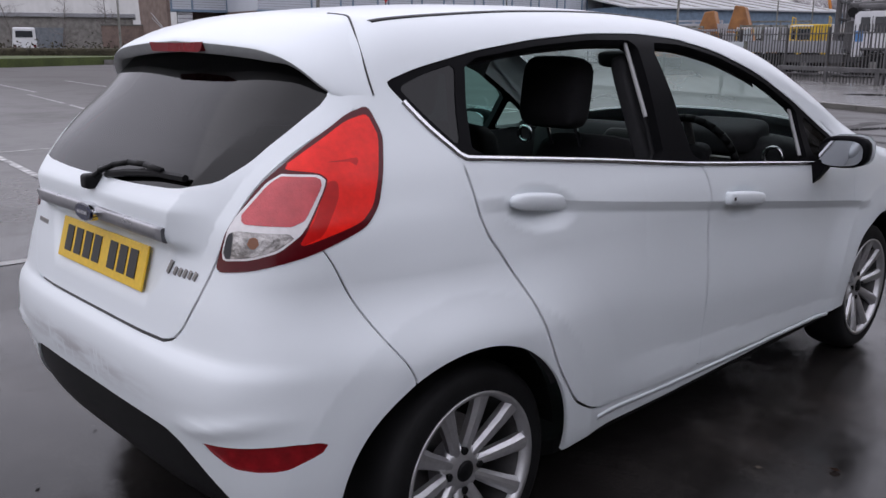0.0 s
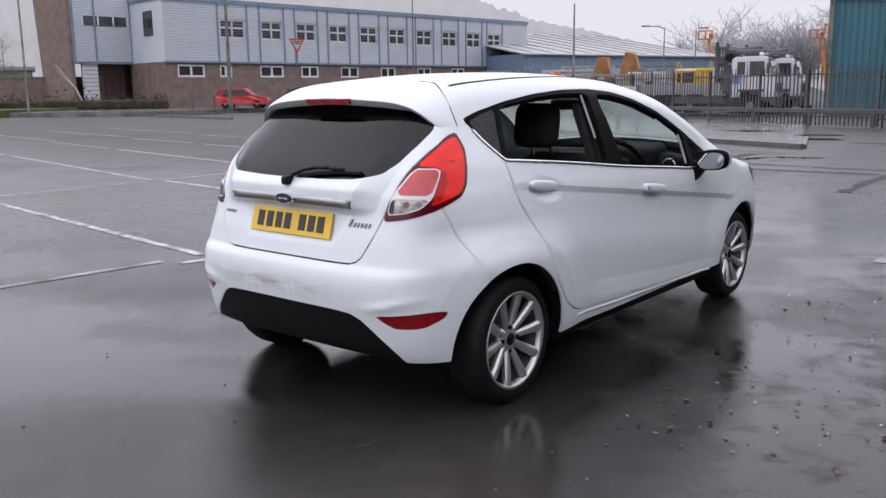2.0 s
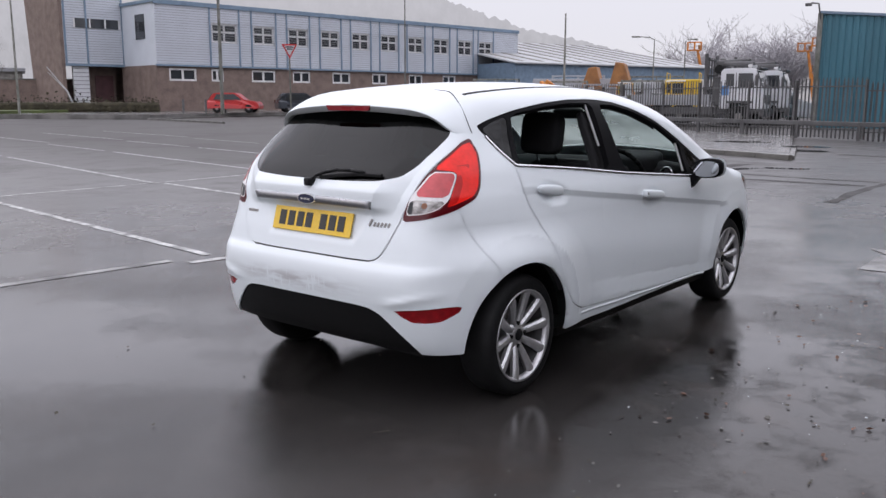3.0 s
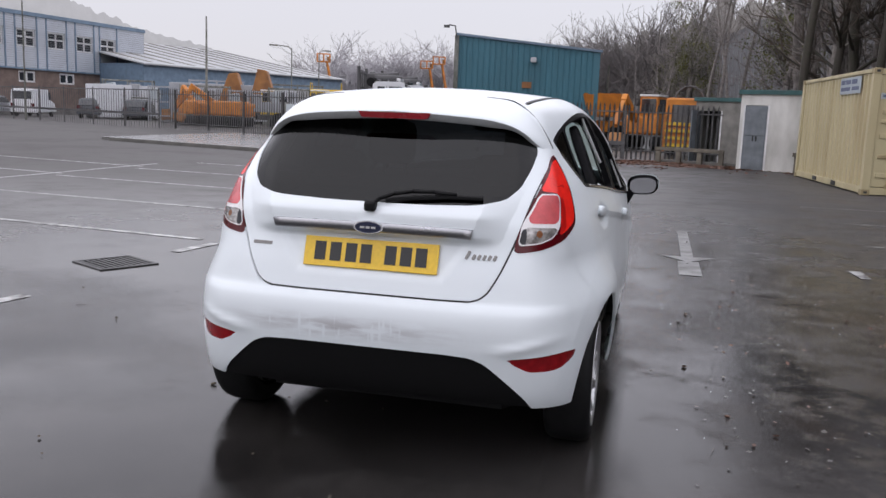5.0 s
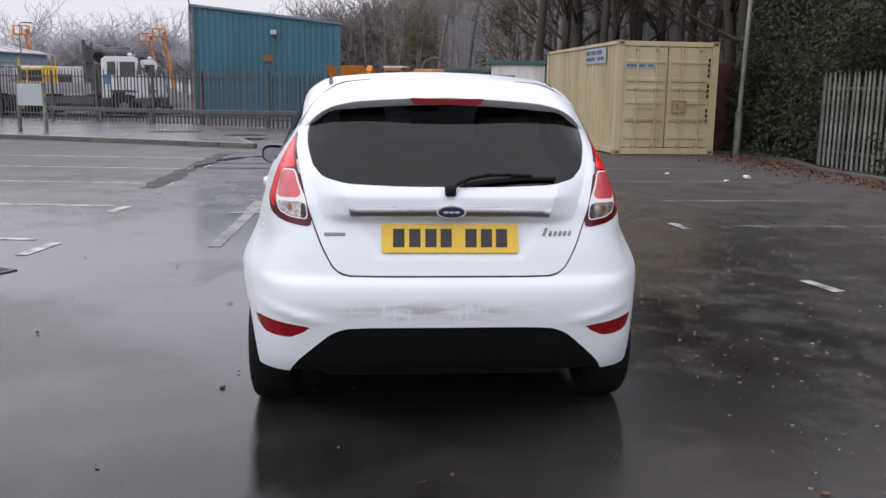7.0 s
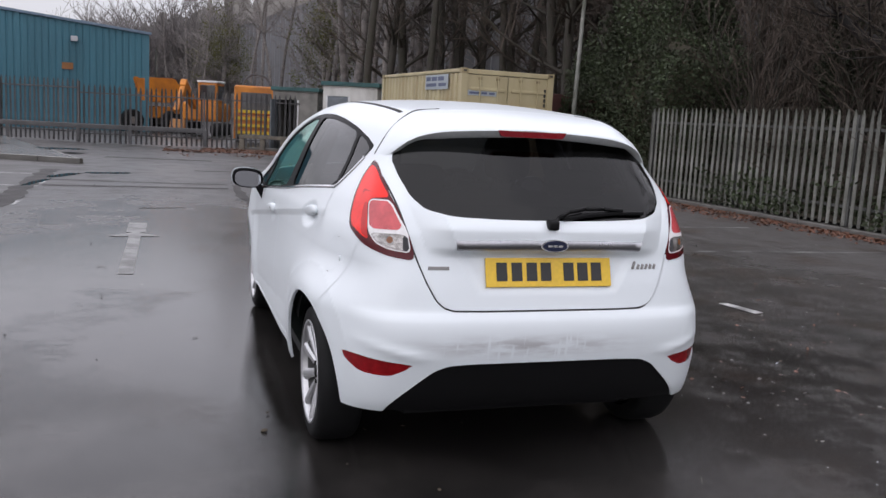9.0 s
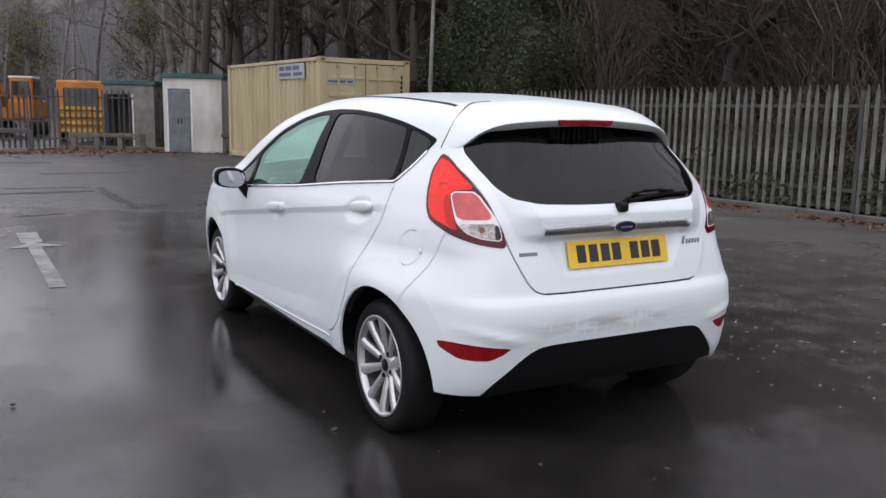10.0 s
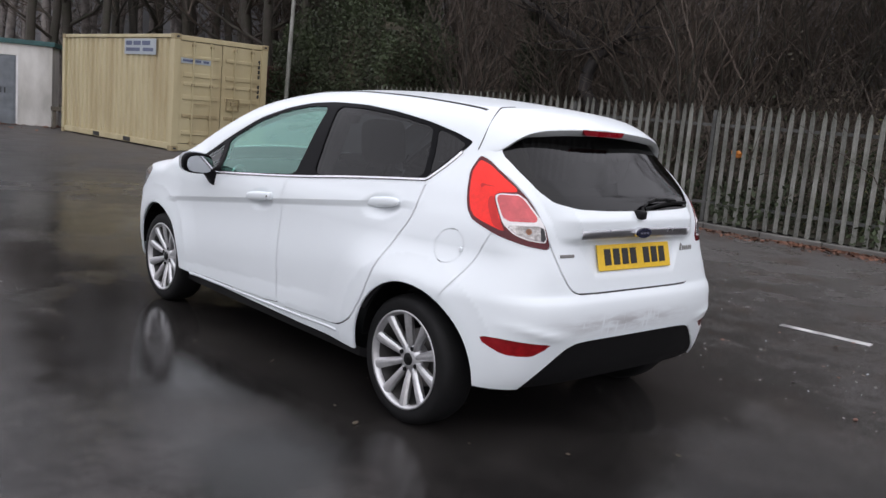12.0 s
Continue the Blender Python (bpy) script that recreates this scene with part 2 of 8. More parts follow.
M = {
    "asphalt": wet_asphalt(),
    "white": mat("white_car_paint", (0.75, 0.797, 0.82), 0.36, var=0.012, scale=1.2, fine=0.004, grain=300, coat=0.3, rvar=0.03, spec=0.4),
    "black": mat("black_plastic", (0.006, 0.006, 0.0065), 0.5, var=0.1, bump=0.1, bscale=400, spec=0.18),
    "gloss_black": mat("gloss_black", (0.006, 0.006, 0.007), 0.4, var=0.05, rvar=0.03, spec=0.04),
    "trim": mat("grey_interior_cloth", (0.03, 0.03, 0.033), 0.9, var=0.1, bump=0.2, bscale=500),
    "seat": mat("charcoal_seat_cloth", (0.022, 0.022, 0.025), 0.95, var=0.15, bump=0.3, bscale=600),
    "lining": mat("dark_lining", (0.05, 0.05, 0.054), 0.85),
    "pale_trim": mat("pale_grey_trim", (0.42, 0.42, 0.42), 0.7),
    "rubber": mat("tyre_rubber", (0.010, 0.010, 0.0105), 0.65, spec=0.2, var=0.15, scale=9, bump=0.1, bscale=200),
    # silver barrel painted dark for the shade behind the spokes
    "barrel": mat("alloy_with_painted_shade", (0.10, 0.098, 0.098), 0.55, metal=0.5, var=0.2, scale=12),
    "alloy": mat("silver_alloy", (0.60, 0.60, 0.61), 0.36, metal=0.8, var=0.03, rvar=0.05),
    "steel": mat("dull_steel", (0.28, 0.27, 0.26), 0.5, metal=0.8),
    "chrome": mat("chrome", (0.7, 0.7, 0.72), 0.10, metal=1.0, var=0.02, rvar=0.04),
    "brushed": mat("brushed_silver_trim", (0.43, 0.43, 0.45), 0.30, metal=1.0, var=0.05, scale=8),
    "mirror": mat("mirror_glass", (0.49, 0.50, 0.52), 0.03, metal=1.0, var=0.0, fine=0.0, rvar=0.01),
    "red": mat("red_lamp_lens", (0.95, 0.020, 0.012), 0.16, var=0.06, scale=14, spec=0.35, rvar=0.03),
    "deep_red": mat("deep_red_lens", (0.60, 0.011, 0.009), 0.16, var=0.10, scale=14, spec=0.35, rvar=0.03),
    "brake_lens": mat("brake_lamp_lens", (0.20, 0.004, 0.010), 0.3, var=0.08, scale=14, spec=0.25),
    "amber": mat("amber_bulb", (0.20, 0.075, 0.03), 0.2, var=0.05),
    "surround": mat("white_lens_surround", (0.78, 0.76, 0.76), 0.4, var=0.03),
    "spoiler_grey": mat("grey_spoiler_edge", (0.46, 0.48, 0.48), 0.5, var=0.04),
    "pink": mat("faded_red_lens", (0.62, 0.085, 0.095), 0.14, var=0.10, scale=18, coat=0.25, rvar=0.03, bump=0.25, bscale=240),
    "maroon": mat("dark_red_lens", (0.085, 0.003, 0.006), 0.2, var=0.1, spec=0.3, coat=0.15),
    "lens": mat("clear_lamp_lens", (0.54, 0.52, 0.50), 0.15, metal=0.45, var=0.3, scale=22, fine=0.2, grain=60, coat=1.0, tone=(0.10, 0.085, 0.075), bump=0.5, bscale=70),
    "plate": mat("yellow_plate", (0.78, 0.50, 0.035), 0.35, var=0.03, scale=10),
    "ink": mat("black_lettering", (0.02, 0.02, 0.02), 0.5),
    "blue": mat("dark_blue_enamel", (0.012, 0.016, 0.045), 0.15),
    "green_glass": pane("green_tinted_glass", (0.56, 0.86, 0.76), ior=1.5),
    # the diffuse green coat stands for sky reflected in the pane
    "sheen_glass": pane("green_glass_painted_sheen", (0.46, 0.86, 0.75), ior=1.85, film=((0.11, 0.25, 0.21), 0.20)),
    "privacy": pane("privacy_glass", (0.026, 0.025, 0.029), ior=1.5),
    "side_privacy": pane("side_privacy_glass", (0.08, 0.077, 0.084), ior=1.46),
    "quarter": pane("dark_quarter_glass", (0.03, 0.03, 0.033), ior=1.5),
    "reflector": mat("red_reflector", (0.27, 0.006, 0.010), 0.15, var=0.15, scale=30, spec=0.4),
    "misted": misted_glass(),
}
M["bumper"] = bumper_paint(M["white"])

M.update({
    "line": mat("worn_white_line", (0.55, 0.55, 0.54), 0.45, var=0.3, scale=7, fine=0.25, grain=90, tone=(0.09, 0.088, 0.085)),
    "arrow_paint": mat("worn_arrow_paint", (0.21, 0.21, 0.205), 0.45, var=0.3, scale=5, fine=0.3, grain=60, tone=(0.07, 0.068, 0.065)),
    "faint_line": mat("faded_white_line", (0.30, 0.30, 0.29), 0.4, var=0.3, scale=3, fine=0.25, grain=60, tone=(0.05, 0.048, 0.046)),
    "kerb": mat("wet_concrete_kerb", (0.12, 0.115, 0.105), 0.4, var=0.2, scale=3, bump=0.3, per=0.12),
    "paving": mat("wet_pavement", (0.20, 0.192, 0.185), 0.22, var=0.2, scale=0.6, bump=0.1, bscale=60, tone=(0.06, 0.058, 0.056)),
    "trench": mat("coarse_tarmac_filling", (0.030, 0.026, 0.024), 0.6, var=0.3, scale=3, fine=0.4, grain=60, bump=0.5, bscale=70, spec=0.3),
    "water": mat("rain_water", (0.015, 0.014, 0.014), 0.04, var=0.1, rvar=0.02, spec=0.4),
    "iron": mat("cast_iron", (0.035, 0.034, 0.034), 0.4, metal=0.5),
    "cream": mat("cream_container_paint", (0.50, 0.44, 0.27), 0.5, var=0.1, scale=1.5, fine=0.06, streak=0.25, tone=(0.40, 0.33, 0.19)),
    "cream_dark": mat("worn_cream_paint", (0.36, 0.29, 0.16), 0.6, var=0.2, scale=6),
    "sign_white": mat("faded_white_sign", (0.55, 0.56, 0.58), 0.5, var=0.1),
    "logo_blue": mat("sky_blue_print", (0.10, 0.26, 0.55), 0.5),
    "blue_sign": mat("dark_blue_print", (0.10, 0.12, 0.2), 0.5),
    "galv": mat("weathered_galvanised_steel", (0.225, 0.225, 0.208), 0.6, metal=0.15, var=0.22, scale=5, fine=0.2, grain=30, per=0.28, tone=(0.085, 0.09, 0.07), streak=0.4),
    # darker copy for rails and posts, shade behind the pales painted in
    "galv_dark": mat("shade_painted_galvanised_steel", (0.085, 0.086, 0.08), 0.7, metal=0.15, var=0.25, scale=4, fine=0.2, grain=30, per=0.1),
    "dark_rail": mat("dark_painted_steel", (0.095, 0.093, 0.095), 0.5, var=0.2, per=0.15),
    "soil": mat("leafy_soil", (0.055, 0.040, 0.026), 0.9, var=0.3, scale=1.3, fine=0.25, grain=25, bump=1.0, bscale=14, tone=(0.022, 0.024, 0.012)),
    "bark": mat("wet_bark", (0.042, 0.034, 0.028), 0.8, var=0.3, scale=5, fine=0.2, grain=30, bump=0.8, bscale=25, per=0.3, tone=(0.035, 0.034, 0.022)),
    "dark_bark": mat("black_wet_bark", (0.022, 0.018, 0.016), 0.75, var=0.3, scale=5, fine=0.2, grain=30, bump=0.8, bscale=25),
    # bark of the far trees, with the haze painted in as paler grey
    "bark_hazed": mat("bark_with_painted_haze", (0.215, 0.192, 0.178), 0.85, var=0.25, scale=5, fine=0.2, grain=30, per=0.25),
    "twig": mat("bare_twigs", (0.085, 0.066, 0.052), 0.85, var=0.2, per=0.3),
    "leaf_dark": mat("ivy_leaves", (0.042, 0.056, 0.027), 0.6, spec=0.25, var=0.3, scale=0.9, fine=0.3, grain=9, tone=(0.026, 0.032, 0.017), per=0.2),
    "leaf_brown": mat("dead_bracken", (0.085, 0.062, 0.043), 0.8, var=0.3, scale=0.6, fine=0.3, grain=8, tone=(0.036, 0.034, 0.02), per=0.2),
    "leaf_litter": mat("fallen_leaves", (0.16, 0.065, 0.035), 0.6, var=0.4, scale=2.5, fine=0.4, grain=20, tone=(0.06, 0.032, 0.02)),
    "moss": mat("mossy_green", (0.15, 0.15, 0.06), 0.95, spec=0.05, var=0.3, scale=1, fine=0.3, grain=10, tone=(0.035, 0.04, 0.014)),
    "teal": mat("teal_steel_cladding", (0.045, 0.155, 0.205), 0.45, var=0.1, scale=0.8, streak=0.2),
    "teal_trim": mat("teal_roof_edge", (0.03, 0.10, 0.10), 0.5, var=0.2, scale=3),
    "warehouse_clad": mat("dull_grey_cladding", (0.150, 0.150, 0.156), 0.7, var=0.15, scale=0.15, fine=0.06, grain=2, streak=0.15),
    "grey_clad": mat("grey_wall_cladding", (0.26, 0.265, 0.28), 0.6, var=0.06, scale=0.3),
    "office_clad": mat("pale_grey_cladding", (0.53, 0.56, 0.61), 0.5, var=0.05, scale=0.5),
    "slats": mat("white_slats", (0.62, 0.63, 0.65), 0.6, var=0.05),
    "dull_red": mat("dull_red_door_paint", (0.11, 0.05, 0.055), 0.6, var=0.15),
    # twigs lightened in base colour to stand for the mist before them
    "hazy_twig": mat("twigs_with_painted_haze", (0.17, 0.155, 0.152), 0.9, var=0.1),
    "misty_twig": mat("twigs_with_painted_mist", (0.44, 0.425, 0.445), 0.9, var=0.1),
    "office_blue": mat("blue_grey_trim", (0.16, 0.23, 0.31), 0.5),
    "brick": mat("dark_brown_brickwork", (0.19, 0.14, 0.12), 0.85, var=0.15, scale=1.5, fine=0.2, grain=12),
    "render": mat("white_render", (0.62, 0.61, 0.58), 0.8, var=0.12, scale=2, streak=0.4, tone=(0.40, 0.39, 0.36)),
    "block": mat("grey_blockwork", (0.24, 0.23, 0.21), 0.85, var=0.2, scale=3),
    "grey_door": mat("grey_steel_door", (0.16, 0.18, 0.20), 0.5, var=0.15, scale=4),
    "window_dark": mat("dark_window_glass", (0.03, 0.034, 0.04), 0.08, var=0.1, spec=0.8),
    "window_white": mat("white_window_frame", (0.72, 0.72, 0.72), 0.5),
    "orange": mat("orange_machine_paint", (0.62, 0.22, 0.02), 0.5, var=0.15, scale=1.5, tone=(0.36, 0.12, 0.02), per=0.12),
    "yellow": mat("yellow_machine_paint", (0.66, 0.44, 0.03), 0.5, var=0.15, scale=1.5),
    "rust": mat("rusty_orange_steel", (0.36, 0.16, 0.05), 0.7, var=0.2, scale=1.2, tone=(0.20, 0.09, 0.035)),
    "van_white": mat("white_vehicle_paint", (0.66, 0.67, 0.69), 0.35, var=0.05, coat=0.5),
    "red_paint": mat("red_vehicle_paint", (0.45, 0.02, 0.02), 0.3, var=0.05, coat=0.6),
    "dark_paint": mat("dark_vehicle_paint", (0.03, 0.035, 0.045), 0.3, var=0.05, coat=0.6),
    "silver_paint": mat("silver_vehicle_paint", (0.35, 0.36, 0.38), 0.35, metal=0.3, var=0.05),
    "roof_pale": mat("pale_roof_sheeting", (0.40, 0.41, 0.42), 0.75, var=0.1, scale=0.3),
    "grass": mat("wet_grass", (0.075, 0.10, 0.025), 0.9, var=0.25, scale=0.5, fine=0.3, grain=14, bump=0.6, bscale=20),
    "hedge": mat("brown_hedge", (0.06, 0.052, 0.03), 0.9, var=0.3, scale=1.5, fine=0.3, grain=12),
    "timber": mat("weathered_timber", (0.17, 0.15, 0.12), 0.8, var=0.25, scale=4, bump=0.3),
    "paper": mat("white_litter", (0.7, 0.7, 0.7), 0.6, var=0.05),
    "notice": mat("grey_notice_face", (0.40, 0.44, 0.46), 0.35, var=0.06),
    "red_sign": mat("red_sign_border", (0.5, 0.03, 0.03), 0.5),
    "maroon_box": mat("dark_red_container_paint", (0.07, 0.022, 0.02), 0.6, var=0.2),
})


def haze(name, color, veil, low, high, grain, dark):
    """A far slope in mist, painted as its own glow: tree-dark mottling that thins into the cloud colour with height."""
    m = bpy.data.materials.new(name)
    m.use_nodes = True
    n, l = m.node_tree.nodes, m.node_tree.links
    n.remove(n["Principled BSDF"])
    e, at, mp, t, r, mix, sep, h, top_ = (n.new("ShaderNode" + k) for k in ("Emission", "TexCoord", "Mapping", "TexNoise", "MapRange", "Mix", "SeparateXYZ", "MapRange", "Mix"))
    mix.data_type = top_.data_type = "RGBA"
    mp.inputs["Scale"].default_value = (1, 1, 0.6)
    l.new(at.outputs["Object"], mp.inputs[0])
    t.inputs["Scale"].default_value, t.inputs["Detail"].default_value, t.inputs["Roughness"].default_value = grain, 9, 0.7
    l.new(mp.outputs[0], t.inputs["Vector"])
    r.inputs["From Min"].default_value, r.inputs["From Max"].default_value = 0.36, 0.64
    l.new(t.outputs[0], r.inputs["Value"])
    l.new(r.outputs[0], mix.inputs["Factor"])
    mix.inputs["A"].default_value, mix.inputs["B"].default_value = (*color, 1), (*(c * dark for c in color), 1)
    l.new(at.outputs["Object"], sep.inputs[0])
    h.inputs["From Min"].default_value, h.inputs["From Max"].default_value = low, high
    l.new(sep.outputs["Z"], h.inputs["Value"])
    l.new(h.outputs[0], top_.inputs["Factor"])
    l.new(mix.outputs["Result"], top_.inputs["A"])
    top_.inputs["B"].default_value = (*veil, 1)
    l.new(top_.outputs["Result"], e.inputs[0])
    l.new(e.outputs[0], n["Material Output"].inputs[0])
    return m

# ---- tools for building meshes ----
def thing(name, label, category, at=(0, 0, 0), turn=0.0, group="", kind=""):
    ob = tagged(new(name), label, category, group, kind)
    ob.matrix_basis = pose(*at, 0, 0, turn)
    ob.empty_display_size = 0.1
    return ob


def mesh_of(name, verts, faces, material, smooth=False):
    me = bpy.data.meshes.new(name)
    me.from_pydata([tuple(map(float, v)) for v in verts], [], [tuple(map(int, f)) for f in faces])
    me.materials.append(material)
    if smooth:
        me.polygons.foreach_set("use_smooth", [True] * len(me.polygons))
    me.update()
    return me


def child(name, me, parent, label=""):
    ob = new(name, me)
    ob.parent = parent
    if label:
        ob["label"] = label
    return ob


def part(name, bm, material, parent, label="", smooth=False):
    me = bpy.data.meshes.new(name)
    bm.to_mesh(me)
    bm.free()
    me.materials.append(material)
    if smooth:
        me.polygons.foreach_set("use_smooth", [True] * len(me.polygons))
    return child(name, me, parent, label)


def box(bm, size, at=(0, 0, 0), turn=(0, 0, 0), bevel=0.0):
    """A box with bevelled edges in bm. Returns its vertices."""
    m = pose(*at, *turn) @ Matrix.Diagonal((*size, 1))
    got = bmesh.ops.create_cube(bm, size=1.0, matrix=m)["verts"]
    if bevel:
        edges = list({e for v in got for e in v.link_edges})
        bmesh.ops.bevel(bm, geom=edges, offset=bevel, segments=2, profile=0.5, affect="EDGES", clamp_overlap=True)
    return got


def rod(bm, a, b, r, r2=None, n=8):
    """A round bar from a to b."""
    a, b = Vector(a), Vector(b)
    d = b - a
    m = Matrix.Translation((a + b) / 2) @ d.to_track_quat("Z", "Y").to_matrix().to_4x4()
    bmesh.ops.create_cone(bm, cap_ends=True, segments=n, radius1=r, radius2=r if r2 is None else r2, depth=d.length, matrix=m)


def tube(bm, path, r, n=8):
    for a, b in zip(path, path[1:]):
        rod(bm, a, b, r, n=n)


def slab(bm, outline, low, high, axis=2):
    """A plate with the given outline (pairs) between two heights along axis."""
    def put(p, h):
        q = list(p)
        q.insert(axis, h)
        return q
    lo = [bm.verts.new(put(p, low)) for p in outline]
    hi = [bm.verts.new(put(p, high)) for p in outline]
    bm.faces.new(lo[::-1]), bm.faces.new(hi)
    for i in range(len(lo)):
        j = (i + 1) % len(lo)
        bm.faces.new((lo[i], lo[j], hi[j], hi[i]))
    bmesh.ops.recalc_face_normals(bm, faces=bm.faces)


def lathe(profile, n, axis="x"):
    """Verts and faces of a ring-shaped body: profile of (radius, along)."""
    v, f, k = [], [], len(profile)
    for i in range(n):
        c, s = math.cos(2 * math.pi * i / n), math.sin(2 * math.pi * i / n)
        for r, a in profile:
            v.append((a, r * c, r * s) if axis == "x" else (r * c, r * s, a))
    for i in range(n):
        for j in range(k - 1):
            a, b = i * k + j, ((i + 1) % n) * k + j
            f.append((a, b, b + 1, a + 1))
    return v, f

# ---- the car's outer form, as a solid: x across, y ahead from the tail, z up ----
def spline(pts):
    """A smooth curve through (a, b) pairs."""
    a, b = np.array(pts, float).T
    d = np.diff(b) / np.diff(a)
    m = np.concatenate(([d[0]], np.where(d[:-1] * d[1:] > 0, 2 * d[:-1] * d[1:] / (d[:-1] + d[1:] + 1e-12), 0), [d[-1]]))

    def at(v):
        v = np.clip(v, a[0], a[-1])
        i = np.clip(np.searchsorted(a, v) - 1, 0, len(a) - 2)
        h = a[i + 1] - a[i]
        t = (v - a[i]) / h
        return ((2 * t**3 - 3 * t**2 + 1) * b[i] + (t**3 - 2 * t**2 + t) * h * m[i]
                + (3 * t**2 - 2 * t**3) * b[i + 1] + (t**3 - t**2) * h * m[i + 1])
    return at


REAR_AXLE, FRONT_AXLE, WHEEL_R, ARCH_R = 0.617, 3.114, 0.284, 0.343
REAR_ARCH, FRONT_ARCH = 0.587, 3.13
HANDLES = ((0.882, 0.926), (1.858, 0.828))
flank = spline([(0.15, 0.77), (0.21, 0.795), (0.26, 0.826), (0.33, 0.838), (0.42, 0.847), (0.56, 0.852), (0.70, 0.850), (0.82, 0.846), (0.88, 0.838),
                (0.93, 0.825), (0.98, 0.805), (1.10, 0.757), (1.20, 0.715), (1.30, 0.663), (1.37, 0.618), (1.45, 0.55), (1.6, 0.42)])
rear_in = spline([(-0.3, 0.24), (0.0, 0.185), (0.1, 0.148), (0.2, 0.112), (0.3, 0.078), (0.4, 0.045), (0.62, 0.008), (0.9, 0.0)])
rear_up = spline([(-0.3, 0.34), (0.0, 0.24), (0.1, 0.2), (0.2, 0.163), (0.3, 0.128), (0.4, 0.103), (0.5, 0.081), (0.6, 0.062), (0.8, 0.034), (1.0, 0.016), (1.3, 0.0)])
front_in = spline([(2.5, 0.0), (3.1, 0.014), (3.4, 0.045), (3.6, 0.10), (3.8, 0.19), (4.0, 0.34)])
house_in = spline([(1.8, 0.0), (2.3, 0.008), (2.7, 0.03), (3.2, 0.09), (4.0, 0.3)])
tail = spline([(0.0, 0.22), (0.18, 0.15), (0.24, 0.098), (0.32, 0.050), (0.42, 0.023), (0.50, 0.006), (0.565, 0.0), (0.60, 0.002), (0.635, 0.010), (0.668, 0.032),
               (0.70, 0.040), (0.753, 0.052), (0.857, 0.083), (0.93, 0.098), (0.99, 0.125), (1.09, 0.185), (1.20, 0.262), (1.30, 0.338), (1.40, 0.42), (1.6, 0.6)])
nose = spline([(0.15, 3.86), (0.3, 3.93), (0.5, 3.95), (0.65, 3.93), (0.75, 3.88), (1.6, 3.6)])
top = spline([(0.0, 1.31), (0.22, 1.352), (0.3, 1.372), (0.5, 1.405), (0.78, 1.432), (1.1, 1.45), (1.45, 1.456), (1.75, 1.444), (1.95, 1.42), (2.25, 1.362), (2.58, 1.237),
              (2.83, 1.122), (3.0, 1.04), (3.12, 0.985), (3.3, 0.955), (3.5, 0.915), (3.7, 0.85), (3.85, 0.75), (3.95, 0.6)])
# how the middle of the tailgate stands out under the window and leans in above it
crown = spline([(0.80, 0.0), (0.86, -0.004), (0.895, -0.034), (0.93, -0.043), (0.955, -0.052), (0.968, -0.0555), (1.0, -0.0485), (1.05, -0.036), (1.1, -0.018), (1.15, -0.002), (1.2, 0.012), (1.3, 0.037), (1.4, 0.05), (1.6, 0.06)])


def ramp(v):
    v = np.clip(v, 0, 1)
    return v * v * (3 - 2 * v)


def crease(y):
    return 0.708 + 0.118 * (2.87 - y)


def smin(a, b, k):
    h = np.maximum(k - np.abs(a - b), 0) / k
    return np.minimum(a, b) - h * h * k / 4


